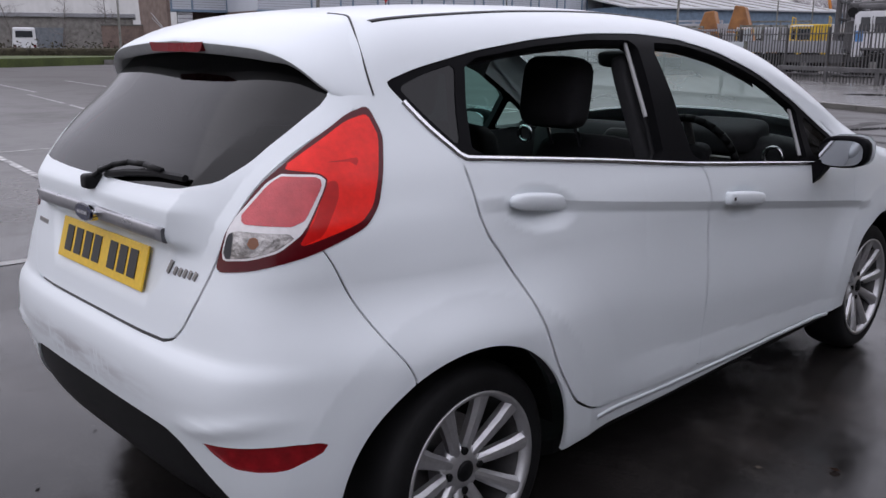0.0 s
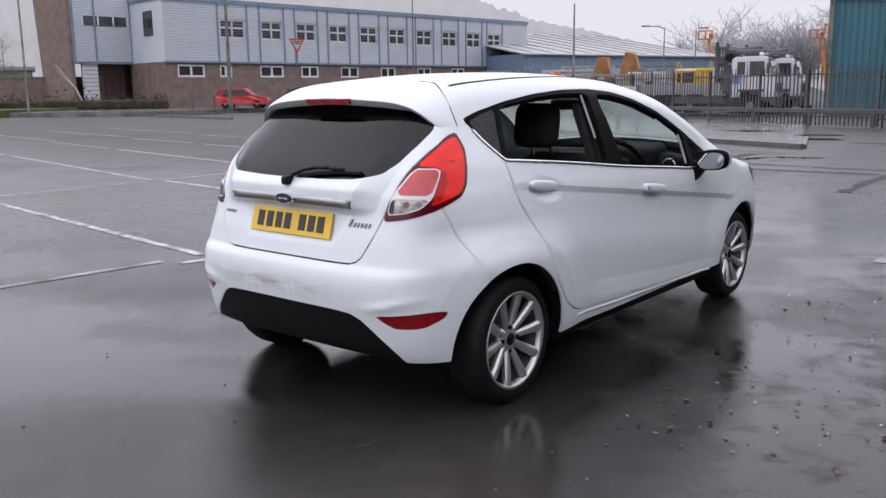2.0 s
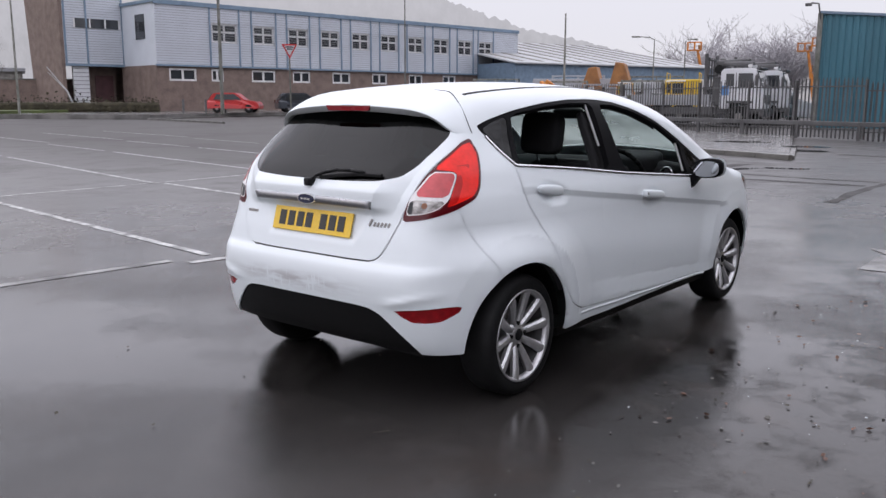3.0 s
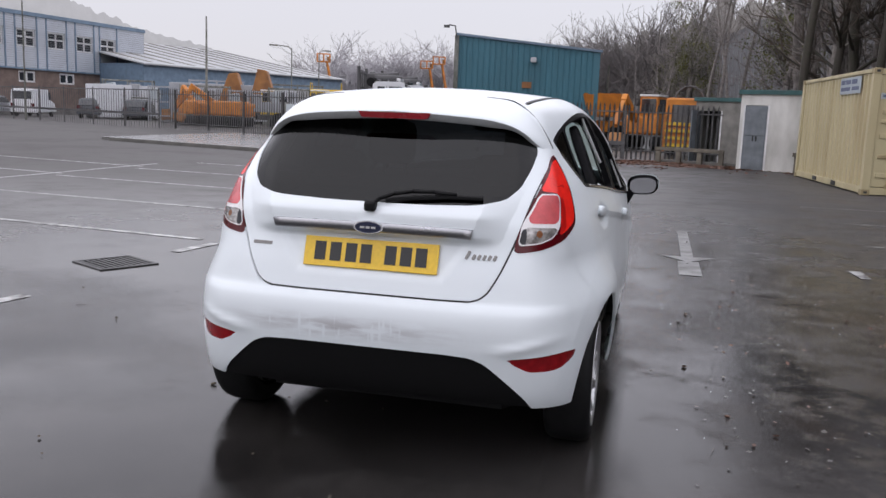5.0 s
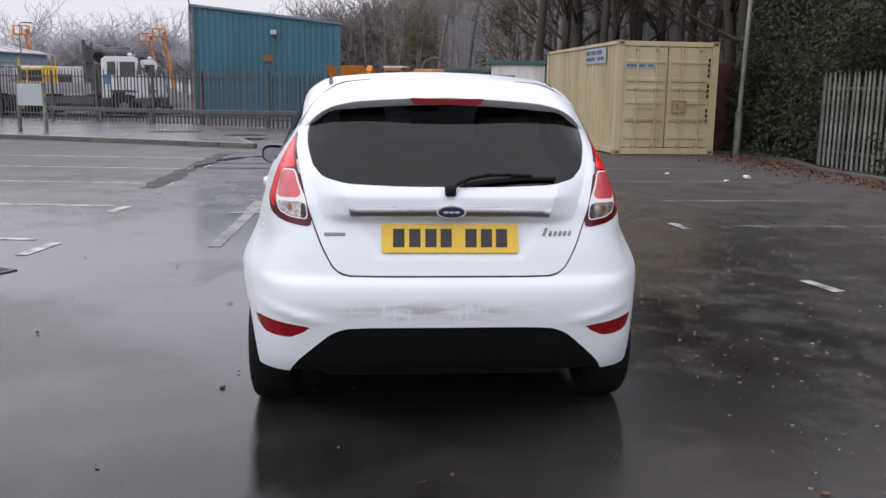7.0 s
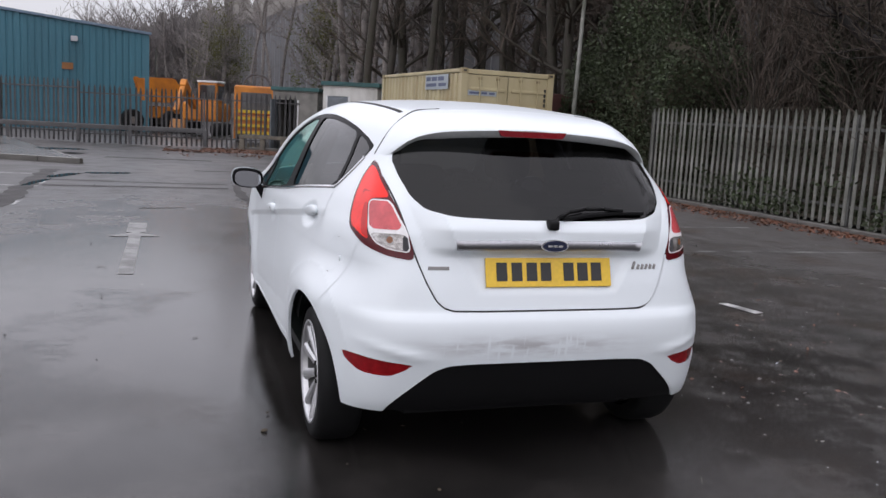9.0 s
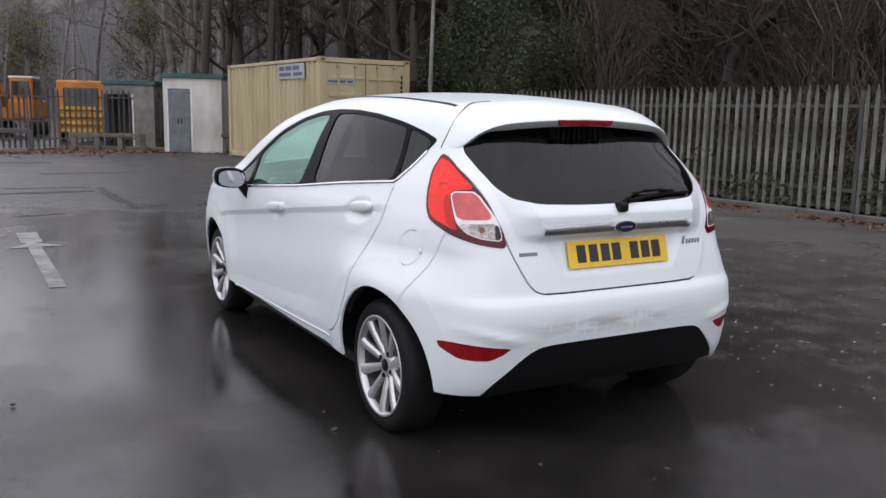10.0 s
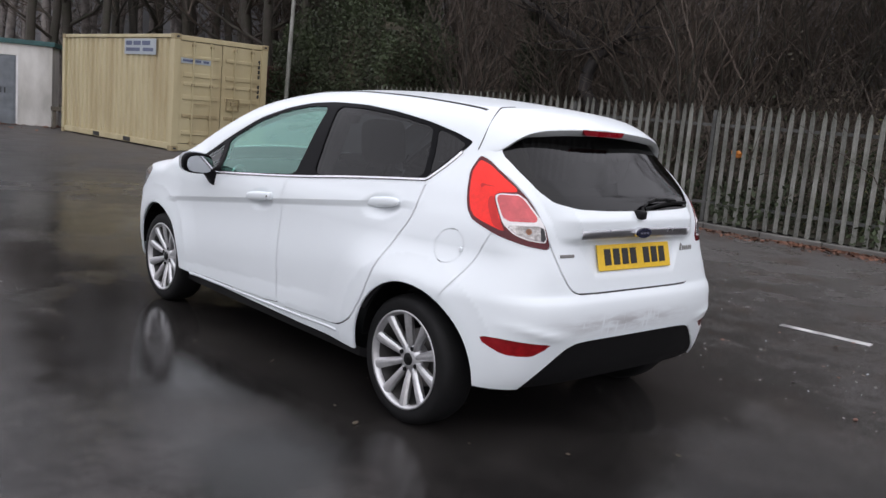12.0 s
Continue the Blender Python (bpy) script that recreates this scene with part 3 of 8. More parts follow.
def hull(x, y, z):
    """Greater than 0 inside the car's outer form."""
    w = flank(z) - rear_in(y) * (1 - ramp((z - 0.62) / 0.2)) - (rear_up(y) + 0.028 * ramp((z - 1.02) / 0.2) * ramp((1.5 - y) / 1.0)) * ramp((z - 0.62) / 0.2) - front_in(y) * (1 - ramp((z - 0.9) / 0.15)) - house_in(y) * ramp((z - 0.9) / 0.15)
    under = crease(y) - z
    fade = ramp((y - 0.55) / 0.3) * ramp((3.0 - y) / 0.15)
    w = w - 0.0155 * fade * np.clip(under / 0.033, 0, 1) * (1 - ramp((under - 0.06) / 0.26))
    foot = 0.443 - 0.077 * (y - 1.23)
    w = w + 0.0105 * ramp((y - 1.0) / 0.5) * ramp((2.85 - y) / 0.2) * (1 - np.clip((z - foot + 0.085) / 0.085, 0, 1))
    for c in (REAR_ARCH, FRONT_ARCH):
        r = np.hypot(y - c, z - 0.3)
        w = w + 0.004 * np.exp(-((r - 0.365) / 0.05) ** 2) * ramp((z - 0.1) / 0.15)
        w = w + 0.018 * (1 - np.clip((r - 0.455) / 0.15, 0, 1)) ** 1.5 * ramp((z - 0.1) / 0.15) * (1 - 0.30 * ramp((z - 0.62) / 0.15))
    for y0, z0 in HANDLES:
        w = w - 0.019 * ramp((1.2 - np.hypot((y - y0) / 0.118, (z - z0 + 0.006 + 0.118 * (y - y0)) / 0.054)) / 0.85)
    s = w - x
    dent = np.minimum(np.minimum(0.388 - 0.66 * np.maximum(0.885 - z, 0) - np.abs(x), z - 0.728), 0.905 - z)
    b = y - (tail(z) + 0.070 * (np.abs(x) / 0.7) ** 4 + 0.010 * ramp(dent / 0.05 + 0.15))
    fold = 0.378 + 0.34 * (z - 0.9)
    bow = np.where(crown(z) < 0, 1 - np.clip((np.abs(x) - fold) / 0.11, 0, 1), 1.0)
    b = b - crown(z) * bow - 0.12 * ramp((z - 1.02) / 0.2) * (np.abs(x) / 0.7) ** 4
    side_x = np.abs(x)
    b = b + 0.010 * np.exp(-((z - (0.552 - 0.055 * ramp((0.78 - side_x) / 0.3))) / 0.020) ** 2) * ramp((side_x - 0.42) / 0.15)
    n = nose(z) - 0.10 * (x / 0.7) ** 2 - y
    t = top(y) - 0.030 * (x / 0.5) ** 2 - z
    body = smin(s, b, 0.10)
    body = smin(body, n, 0.2)
    return smin(body, t, 0.085)


def normals(p, e=1e-3):
    g = np.stack([hull(*(p + d).T) - hull(*(p - d).T) for d in np.eye(3) * e], 1)
    return -g / np.linalg.norm(g, axis=1, keepdims=True)

# ---- ground ----
bm = bmesh.new()
slab(bm, [(-600, -600), (600, -600), (600, 600), (-600, 600)], -0.3, 0.0)
me = bpy.data.meshes.new("ground")
bm.to_mesh(me), bm.free()
me.materials.append(M["asphalt"])
tagged(new("ground", me), "dark wet asphalt of a car park with thin puddles", "ground", kind="structure")


def setting(name, bm, material, label, category, smooth=False):
    me = bpy.data.meshes.new(name)
    bm.to_mesh(me), bm.free()
    me.materials.append(material)
    if smooth:
        me.polygons.foreach_set("use_smooth", [True] * len(me.polygons))
    return tagged(new(name, me), label, category, kind="structure")


def stroke(a, b, width, name="bay_line", material="line", label="worn white bay line painted on asphalt"):
    a, b = Vector((*a, 0)), Vector((*b, 0))
    d = (b - a).normalized()
    s = Vector((-d.y, d.x, 0)) * width / 2
    bm = bmesh.new()
    n = max(2, int((b - a).length / 0.25))
    rng = random.Random(int(abs(a.x * 100 + a.y * 37 + b.x * 11)))
    rows = []
    for i in range(n + 1):
        p = a + (b - a) * i / n
        j, k = rng.uniform(0.85, 1.08), rng.uniform(0.85, 1.08)
        rows.append((bm.verts.new(p + s * j + Vector((0, 0, 0.004))), bm.verts.new(p - s * k + Vector((0, 0, 0.004)))))
    for p, q in zip(rows, rows[1:]):
        bm.faces.new((p[0], p[1], q[1], q[0]))
    bmesh.ops.recalc_face_normals(bm, faces=bm.faces)
    for f in bm.faces:
        if f.normal.z < 0:
            f.normal_flip()
    return setting(name, bm, M[material], label, "road marking")


# bay lines on the open side of the car park: the aisle edge runs ahead, the bays lie across
for y in (1.87, 4.72, 7.02, 9.52, 11.9, 14.3):
    stroke((-3.35, y), (-9.3, y + 0.62), 0.09)
for y in (2.6, 5.25, 7.9, 10.5, 13.0):
    stroke((-9.45, y), (-17.6, y + 1.35), 0.09)
    stroke((-18.2, y + 1.45), (-22.5, y + 2.1), 0.09, material="faint_line", label="faded white bay line painted on asphalt")
for y in (3.9, 6.5, 9.0, 11.6):
    stroke((-23.5, y + 4.0), (-31.0, y + 5.0), 0.1, material="faint_line", label="faded white bay line painted on asphalt")
stroke((-9.42, 2.6), (-9.75, 14.0), 0.09)
for a, b in (((-3.17, 1.55), (-3.1, 1.95)), ((-3.19, 3.95), (-3.11, 4.55)), ((-3.25, 6.5), (-3.19, 7.0)), ((-3.32, 9.2), (-3.29, 9.65)), ((-3.4, 12.2), (-3.37, 12.8))):
    stroke(a, b, 0.11, "lane_dash", label="white lane dash painted on asphalt")
for a, b in (((2.92, 2.93), (2.99, 2.56)), ((3.03, 0.82), (3.1, 0.18)), ((3.0, -1.6), (3.05, -2.2)), ((2.9, 5.4), (2.88, 5.8))):
    stroke(a, b, 0.10, "lane_dash", label="white lane dash painted on asphalt")
for y in (7.75, 10.2, 12.6):
    stroke((3.4, y), (6.9, y + 0.08), 0.07, material="faint_line", label="faded white bay line painted on asphalt")
stroke((-3.36, 1.5), (-3.56, -1.0), 0.1, material="faint_line", label="faded white bay line painted on asphalt")
stroke((3.5, 5.6), (7.6, 5.5), 0.06, material="faint_line", label="faded white bay line painted on asphalt")


def arrow(x, y, turn):
    """A painted arrow, one shape."""
    bm = bmesh.new()
    out = [(-0.06, -1.1), (0.06, -1.1), (0.06, 1.0), (0.26, 1.0), (0.03, 1.3), (0.10, 1.3), (0.10, 2.1), (-0.10, 2.1), (-0.10, 1.3), (-0.03, 1.3), (-0.26, 1.0), (-0.06, 1.0)]
    m = pose(x, y, 0.004, 0, 0, turn)
    bm.faces.new([bm.verts.new(m @ Vector((a, b, 0))) for a, b in out])
    return setting("painted_arrow", bm, M["arrow_paint"], "worn white arrow painted on asphalt", "road marking")


arrow(-1.71, 5.45, 0)
arrow(1.36, 6.95, 180)

# gully grating in the tarmac
grating = thing("gully_grating", "black cast iron gully grating set in wet asphalt", "drain", (-3.31, 3.25, 0), -28)
bm = bmesh.new()
for x, y, a, b in ((0, 0.235, 0.5, 0.035), (0, -0.235, 0.5, 0.035), (0.235, 0, 0.035, 0.44), (-0.235, 0, 0.035, 0.44)):
    box(bm, (a, b, 0.02), (x, y, 0.0), bevel=0.004)
part("frame", bm, M["iron"], grating)
for i in range(9):
    bm = bmesh.new()
    box(bm, (0.43, 0.022, 0.014), (0, -0.19 + i * 0.0475, 0.0), bevel=0.003)
    part("bar", bm, M["iron"], grating)

# kerbed pavement strip in front of the yard fence
KERB = [(-3.2, 17.55), (-6.8, 19.2), (-11.2, 21.0), (-17.2, 22.9)]
FENCE = [(4.6, 27.9), (-0.2, 28.2), (-4.2, 28.4), (-8.7, 30.2), (-13.2, 32.5), (-24.6, 37.6), (-36.0, 42.6), (-49.0, 48.0)]
bm = bmesh.new()
slab(bm, [(-3.35, 17.9), *[(x, y + 0.14) for x, y in KERB[1:]], (-17.9, 23.4), (-18.4, 34.0), (-13.4, 32.2), (-8.7, 29.9), (-6.6, 28.9), (-4.7, 22.5)], -0.05, 0.10)
setting("pavement", bm, M["paving"], "wet tarmac pavement strip with puddles", "pavement")
kerb_run = thing("kerb", "wet concrete kerb along the pavement strip", "kerb", kind="structure")
block = bpy.data.meshes.new("kerb_stone")
bm = bmesh.new()
box(bm, (0.905, 0.14, 0.24), (0, 0, 0.0), bevel=0.015)
bm.to_mesh(block), bm.free()
block.materials.append(M["kerb"])


def kerb_line(parent, path, z=0.0):
    """Kerb stones laid end to end along a path."""
    for (x0, y0), (x1, y1) in zip(path, path[1:]):
        length = math.hypot(x1 - x0, y1 - y0)
        n = max(1, round(length / 0.915))
        turn = math.degrees(math.atan2(y1 - y0, x1 - x0))
        for i in range(n):
            t = (i + 0.5) / n
            ob = child("kerb_stone", block, parent)
            ob.matrix_basis = pose(x0 + (x1 - x0) * t, y0 + (y1 - y0) * t, z, 0, 0, turn) @ Matrix.Diagonal((length / n / 0.915, 1, 1, 1))


kerb_line(kerb_run, KERB)
kerb_line(kerb_run, [(-3.25, 17.75), (-4.6, 22.4)], -0.03)
edge = thing("kerb", "mossy concrete edging kerb under the steel fence", "kerb", kind="structure")
kerb_line(edge, [(8.75, -5.0), (8.20, 9.2), (7.98, 12.4), (8.6, 15.0), (8.75, 18.0)], -0.045)
kerb_line(edge, [(1.0, 27.2), (3.2, 26.4), (4.3, 25.2)], -0.02)
far_kerb = thing("kerb", "low concrete kerb round the grass verge", "kerb", kind="structure")
kerb_line(far_kerb, [(-36.0, 26.5), (-46.5, 28.5), (-50.0, 39.0), (-49.5, 47.6)], 0.0)
kerb_line(far_kerb, [(-52.0, 16.0), (-60.0, 30.0), (-62.0, 35.0)], 0.0)

# the wooded bank behind the fence and the far verge
bm = bmesh.new()
xs, ys = np.linspace(8.85, 40, 24), np.linspace(-40, 60, 60)
grid = [[bm.verts.new((x, y, 0.06 + 2.6 * float(ramp((x - 9.3) / 9.0)) * float(ramp((y + 45) / 20)) * float(ramp((26 - y) / 10) * 0.75 + 0.25) + 0.22 * noise.noise((x * 0.5, y * 0.5, 0)) * min(1, (x - 8.8) * 0.5))) for x in xs] for y in ys]
for a, b in zip(grid, grid[1:]):
    for i in range(len(xs) - 1):
        bm.faces.new((a[i], a[i + 1], b[i + 1], b[i]))
setting("bank", bm, M["soil"], "dark soil bank strewn with dead leaves behind the fence", "bank", True)
bm = bmesh.new()
slab(bm, [(-50.2, 39.0), (-46.8, 28.8), (-62, 20), (-140, -10), (-140, 110), (-52, 110), (-49.8, 47.6)], -0.1, 0.32)
setting("verge", bm, M["paving"], "raised forecourt in front of the office block", "pavement")
bm = bmesh.new()
slab(bm, [(-51.9, 16.1), (-59.8, 30.2), (-66, 31), (-100, 10), (-90, -20), (-60, -10)], -0.1, 0.5)
setting("lawn", bm, M["grass"], "strip of wet green grass by the road", "grass")


def puddle(x, y, a, b, turn, z, seed):
    """A shallow sheet of rain water with an uneven rim."""
    rng = random.Random(seed)
    bm = bmesh.new()
    m = pose(x, y, z, 0, 0, turn)
    rim = [(a * k * math.cos(t), b * k * math.sin(t)) for t in np.linspace(0, 2 * math.pi, 29)[:-1] for k in (rng.uniform(0.7, 1.1),)]
    bm.faces.new([bm.verts.new(m @ Vector((p, q, 0))) for p, q in rim])
    return setting("puddle", bm, M["water"], "thin puddle of rain water lying on tarmac", "puddle")


for i, (x, y, a, b, turn) in enumerate(((-6.4, 23.2, 0.85, 0.5, 20), (-4.05, 21.6, 0.7, 0.45, 10), (-3.45, 12.6, 0.10, 0.8, -8), (-3.2, 14.2, 0.16, 0.7, -18), (-2.5, 15.0, 0.5, 0.22, 20))):
    puddle(x, y, a, b, turn, 0.0045 if y < 16 else 0.104, 40 + i)


def repair(points, width, seed):
    """A strip of coarse dark filling along a dug-up line, with ragged edges."""
    bm = bmesh.new()
    rows = []
    for (x0, y0), (x1, y1) in zip(points, points[1:]):
        d = Vector((x1 - x0, y1 - y0, 0))
        side = Vector((-d.y, d.x, 0)).normalized()
        for i in range(int(d.length / 0.12) + 1):
            q = Vector((x0, y0, 0.0042)) + d.normalized() * (0.12 * i)
            w = width * (0.5 + 0.35 * noise.noise((q.x * 2.2, q.y * 2.2, seed)))
            e = width * (0.5 + 0.35 * noise.noise((q.x * 2.2, q.y * 2.2, seed + 9)))
            rows.append((bm.verts.new(q + side * w), bm.verts.new(q - side * e)))
    for (a, b), (c, d) in zip(rows, rows[1:]):
        bm.faces.new((a, b, d, c))
    setting("tarmac_repair", bm, M["trench"], "ragged strip of coarse dark tarmac filling", "ground")


for i, (points, width) in enumerate((([(-3.44, 8.9), (-3.53, 11.2), (-3.58, 15.7)], 0.30), ([(-3.4, 13.2), (-1.8, 13.05), (-0.28, 13.0)], 0.12), ([(-3.3, 12.1), (-1.6, 12.2), (-0.35, 12.15)], 0.22), ([(-0.22, 12.9), (-0.26, 11.2), (-0.2, 9.5)], 0.16),
                                     ([(-1.75, 9.05), (-1.12, 9.18)], 0.05), ([(-0.85, 16.3), (0.9, 16.3)], 0.18), ([(-2.9, 20.3), (-1.5, 20.1), (-0.3, 20.0)], 0.5))):
    repair(points, width, 3.7 * i)


def rounded(poly, times=2):
    """A closed outline with its corners cut round."""
    p = np.array(poly, float)
    for _ in range(times):
        q = np.roll(p, -1, 0)
        p = np.stack([0.86 * p + 0.14 * q, 0.14 * p + 0.86 * q], 1).reshape(-1, 2)
    return p


def inside(pts, poly):
    """Signed distance to a closed outline, above 0 inside."""
    a, b = np.asarray(poly, float), np.roll(np.asarray(poly, float), -1, 0)
    best, odd = np.full(len(pts), 1e9), np.zeros(len(pts), bool)
    for p, q in zip(a, b):
        d = q - p
        t = np.clip(((pts - p) @ d) / (d @ d + 1e-12), 0, 1)
        best = np.minimum(best, np.hypot(*(pts - p - t[:, None] * d).T))
        cross = (p[1] > pts[:, 1]) != (q[1] > pts[:, 1])
        with np.errstate(divide="ignore", invalid="ignore"):
            odd ^= cross & (pts[:, 0] < (q[0] - p[0]) * (pts[:, 1] - p[1]) / (q[1] - p[1]) + p[0])
    return np.where(odd, best, -best)


class Skin:
    """One half of the car's skin, cut along fields into regions."""

    def __init__(self):
        back, ahead = 0.95, 2.85
        stops = [((0, back), (x, -0.1)) for x in np.linspace(0, 0.82, 74)] + [((0, back), (0.86, y)) for y in np.linspace(-0.08, back, 84)[:-1]]
        stops += [((0, y), (0.86, y)) for y in np.linspace(back, ahead, 150)[:-1]]
        stops += [((0, ahead), (0.86, y)) for y in np.linspace(ahead, 4.0, 80)] + [((0, ahead), (x, 4.1)) for x in np.linspace(0.84, 0, 30)]
        o = np.array([s[0] for s in stops])
        d = np.array([s[1] for s in stops]) - o
        d /= np.linalg.norm(d, axis=1, keepdims=True)
        levels = sorted({*np.round(np.linspace(0.2, 0.95, 66), 4), 0.766, 0.799, 0.802})
        rows = [(z, 0.0) for z in levels] + [(0.95, e) for e in np.radians(np.r_[np.linspace(0.8, 42, 56), np.linspace(44, 89.9, 22)])]
        n, k = len(stops), len(rows)
        # the rows of the mesh run along the shoulder crease
        org = np.array([[(a, b, z + float(ramp((z - 0.25) / 0.35)) * (crease(min(max(b, 0.9), 2.9)) - 0.80)) for a, b in o] for z, _ in rows]).reshape(-1, 3)
        ray = np.array([[(math.cos(e) * a, math.cos(e) * b, math.sin(e)) for a, b in d] for _, e in rows]).reshape(-1, 3)
        lo, hi = np.full(n * k, 0.05), np.full(n * k, 1.6)
        for _ in range(26):
            mid = (lo + hi) / 2
            within = hull(*(org + mid[:, None] * ray).T) > 0
            lo, hi = np.where(within, mid, lo), np.where(within, hi, mid)
        self.v = org + lo[:, None] * ray
        self.v[np.arange(k) * n, 0] = 0
        self.v[np.arange(k) * n + n - 1, 0] = 0
        self.f = [(j * n + i, j * n + i + 1, (j + 1) * n + i + 1, (j + 1) * n + i) for j in range(k - 1) for i in range(n - 1)]
        self.tag = [frozenset()] * len(self.f)

    def cut(self, name, field, only=None):
        """Splits the faces along field = 0; those inside get the tag. only: a tag within which it cuts."""
        val = field(self.v)
        val = np.where(np.abs(val) < 1e-6, 1e-6, val)
        new_v, made, faces, tags = [], {}, [], []
        base = len(self.v)

        def mid(a, b):
            key = (a, b) if a < b else (b, a)
            if key not in made:
                t = val[key[0]] / (val[key[0]] - val[key[1]])
                made[key] = base + len(new_v)
                new_v.append(self.v[key[0]] * (1 - t) + self.v[key[1]] * t)
            return made[key]

        pos = val > 0
        for f, tag in zip(self.f, self.tag):
            signs = [pos[i] for i in f]
            if only is not None and only not in tag or not any(signs):
                faces.append(f), tags.append(tag)
            elif all(signs):
                faces.append(f), tags.append(tag | {name})
            else:
                one, two = [], []
                for i, j in zip(f, f[1:] + f[:1]):
                    (one if pos[i] else two).append(i)
                    if pos[i] != pos[j]:
                        m = mid(i, j)
                        one.append(m), two.append(m)
                if len(one) > 2:
                    faces.append(tuple(one)), tags.append(tag | {name})
                if len(two) > 2:
                    faces.append(tuple(two)), tags.append(tag)
        if new_v:
            self.v = np.vstack([self.v, new_v])
        self.f, self.tag = faces, tags

    def take(self, want):
        """The faces whose tags satisfy want, as vertices, normals and faces."""
        some = [f for f, t in zip(self.f, self.tag) if want(t)]
        used = sorted({i for f in some for i in f})
        at = {i: n for n, i in enumerate(used)}
        v = self.v[used]
        return v, normals(v), [tuple(at[i] for i in f) for f in some]


def skin_mesh(name, pieces, material, wall=0.012, sink=0.0):
    """A mesh from pieces (v, n, f, mirrored), each with a wall folded inwards along its open edges, and clean normals."""
    vs, ns, fs, lookup = [], [], [], {}
    for v, nrm, f, flip in pieces:
        v, nrm = v - nrm * sink, nrm.copy()
        if flip:
            v, nrm = v * (-1, 1, 1), nrm * (-1, 1, 1)
        ids = []
        for p, q in zip(v, nrm):
            key = tuple(np.round(p, 5))
            if key not in lookup:
                lookup[key] = len(vs)
                vs.append(p), ns.append(q)
            ids.append(lookup[key])
        for face in f:
            g = []
            for i in face:
                if ids[i] not in g:
                    g.append(ids[i])
            if len(g) > 2:
                fs.append(tuple(g[::-1] if flip else g))
    if wall:
        count = {}
        for f in fs:
            for a, b in zip(f, f[1:] + f[:1]):
                count[(a, b)] = count.get((a, b), 0) + 1
        inner = {}

        def deep(i):
            if i not in inner:
                inner[i] = len(vs)
                vs.append(vs[i] - ns[i] * wall), ns.append(ns[i])
            return inner[i]

        edge = [(a, b) for a, b in count if (b, a) not in count and not (abs(vs[a][0]) < 1e-4 and abs(vs[b][0]) < 1e-4)]
        skin = len(fs)
        fs += [(b, a, deep(a), deep(b)) for a, b in edge]
    else:
        skin = len(fs)
    me = mesh_of(name, vs, fs, material, True)
    loops = np.zeros(len(me.loops), int)
    me.loops.foreach_get("vertex_index", loops)
    nn = np.array(ns)[loops]
    if skin < len(fs):
        me.polygons.foreach_set("use_smooth", [i < skin for i in range(len(me.polygons))])
    me.normals_split_custom_set([tuple(x) for x in nn])
    return me


# outlines on the flank (y, z), the tail (x, z) and round the rear corner (turn, z)
DAYLIGHT = [(2.44, 0.905), (2.1, 0.934), (1.6, 0.976), (1.1, 1.028), (0.80, 1.055), (0.672, 1.066), (0.60, 1.14), (0.53, 1.236), (0.545, 1.246), (0.63, 1.272), (0.82, 1.312),
            (1.04, 1.342), (1.27, 1.360), (1.52, 1.362), (1.72, 1.348), (1.93, 1.310), (2.16, 1.238), (2.40, 1.12), (2.60, 1.01), (2.69, 0.952), (2.66, 0.93)]
FRONT_GLASS = [(2.352, 0.917), (2.1, 0.938), (1.85, 0.961), (1.594, 0.985), (1.578, 1.10), (1.557, 1.338), (1.73, 1.330), (1.93, 1.292), (2.16, 1.217), (2.395, 1.098), (2.375, 1.02)]
REAR_GLASS = [(1.436, 1.000), (1.2, 1.022), (0.95, 1.046), (0.700, 1.068), (0.735, 1.18), (0.778, 1.290), (1.05, 1.326), (1.27, 1.343), (1.484, 1.343), (1.457, 1.18)]
QUARTER_GLASS = [(0.672, 1.084), (0.61, 1.160), (0.560, 1.228), (0.64, 1.258), (0.745, 1.283), (0.705, 1.18)]
REAR_DOOR = [(0.66, 1.38), (0.66, 1.07), (0.667, 0.99), (0.672, 0.935), (0.69, 0.875), (0.722, 0.83), (0.784, 0.72), (0.866, 0.52), (0.95, 0.40), (1.02, 0.357), (1.08, 0.334), (1.14, 0.325),
             (1.622, 0.307), (1.632, 0.38), (1.646, 0.65), (1.652, 0.83), (1.636, 0.94), (1.592, 0.985), (1.51, 1.0), (1.51, 1.38)]
FRONT_DOOR = [(1.51, 1.38), (1.51, 1.0), (1.592, 0.985), (1.636, 0.94), (1.652, 0.83), (1.646, 0.65), (1.632, 0.38), (1.622, 0.307), (2.58, 0.280), (2.66, 0.290), (2.71, 0.335), (2.768, 0.54),
              (2.79, 0.68), (2.78, 0.82), (2.72, 0.93), (2.66, 1.0), (2.2, 1.3), (1.9, 1.38)]
LAMP = [(-0.405, 1.190), (-0.362, 1.125), (-0.368, 1.04), (-0.382, 0.975), (-0.41, 0.934), (-0.515, 0.887), (-0.61, 0.858), (-0.703, 0.843), (-0.682, 0.93), (-0.627, 1.03), (-0.55, 1.11), (-0.465, 1.172)]
LAMP_RED = [(-0.408, 1.172), (-0.376, 1.122), (-0.381, 1.04), (-0.395, 0.978), (-0.42, 0.945), (-0.54, 0.903), (-0.525, 0.935), (-0.491, 1.038), (-0.512, 1.053), (-0.592, 1.062), (-0.545, 1.10), (-0.468, 1.156)]
LAMP_BAR = [(-0.555, 1.083), (-0.43, 1.083), (-0.43, 1.062), (-0.441, 1.062), (-0.441, 1.072), (-0.555, 1.074)]
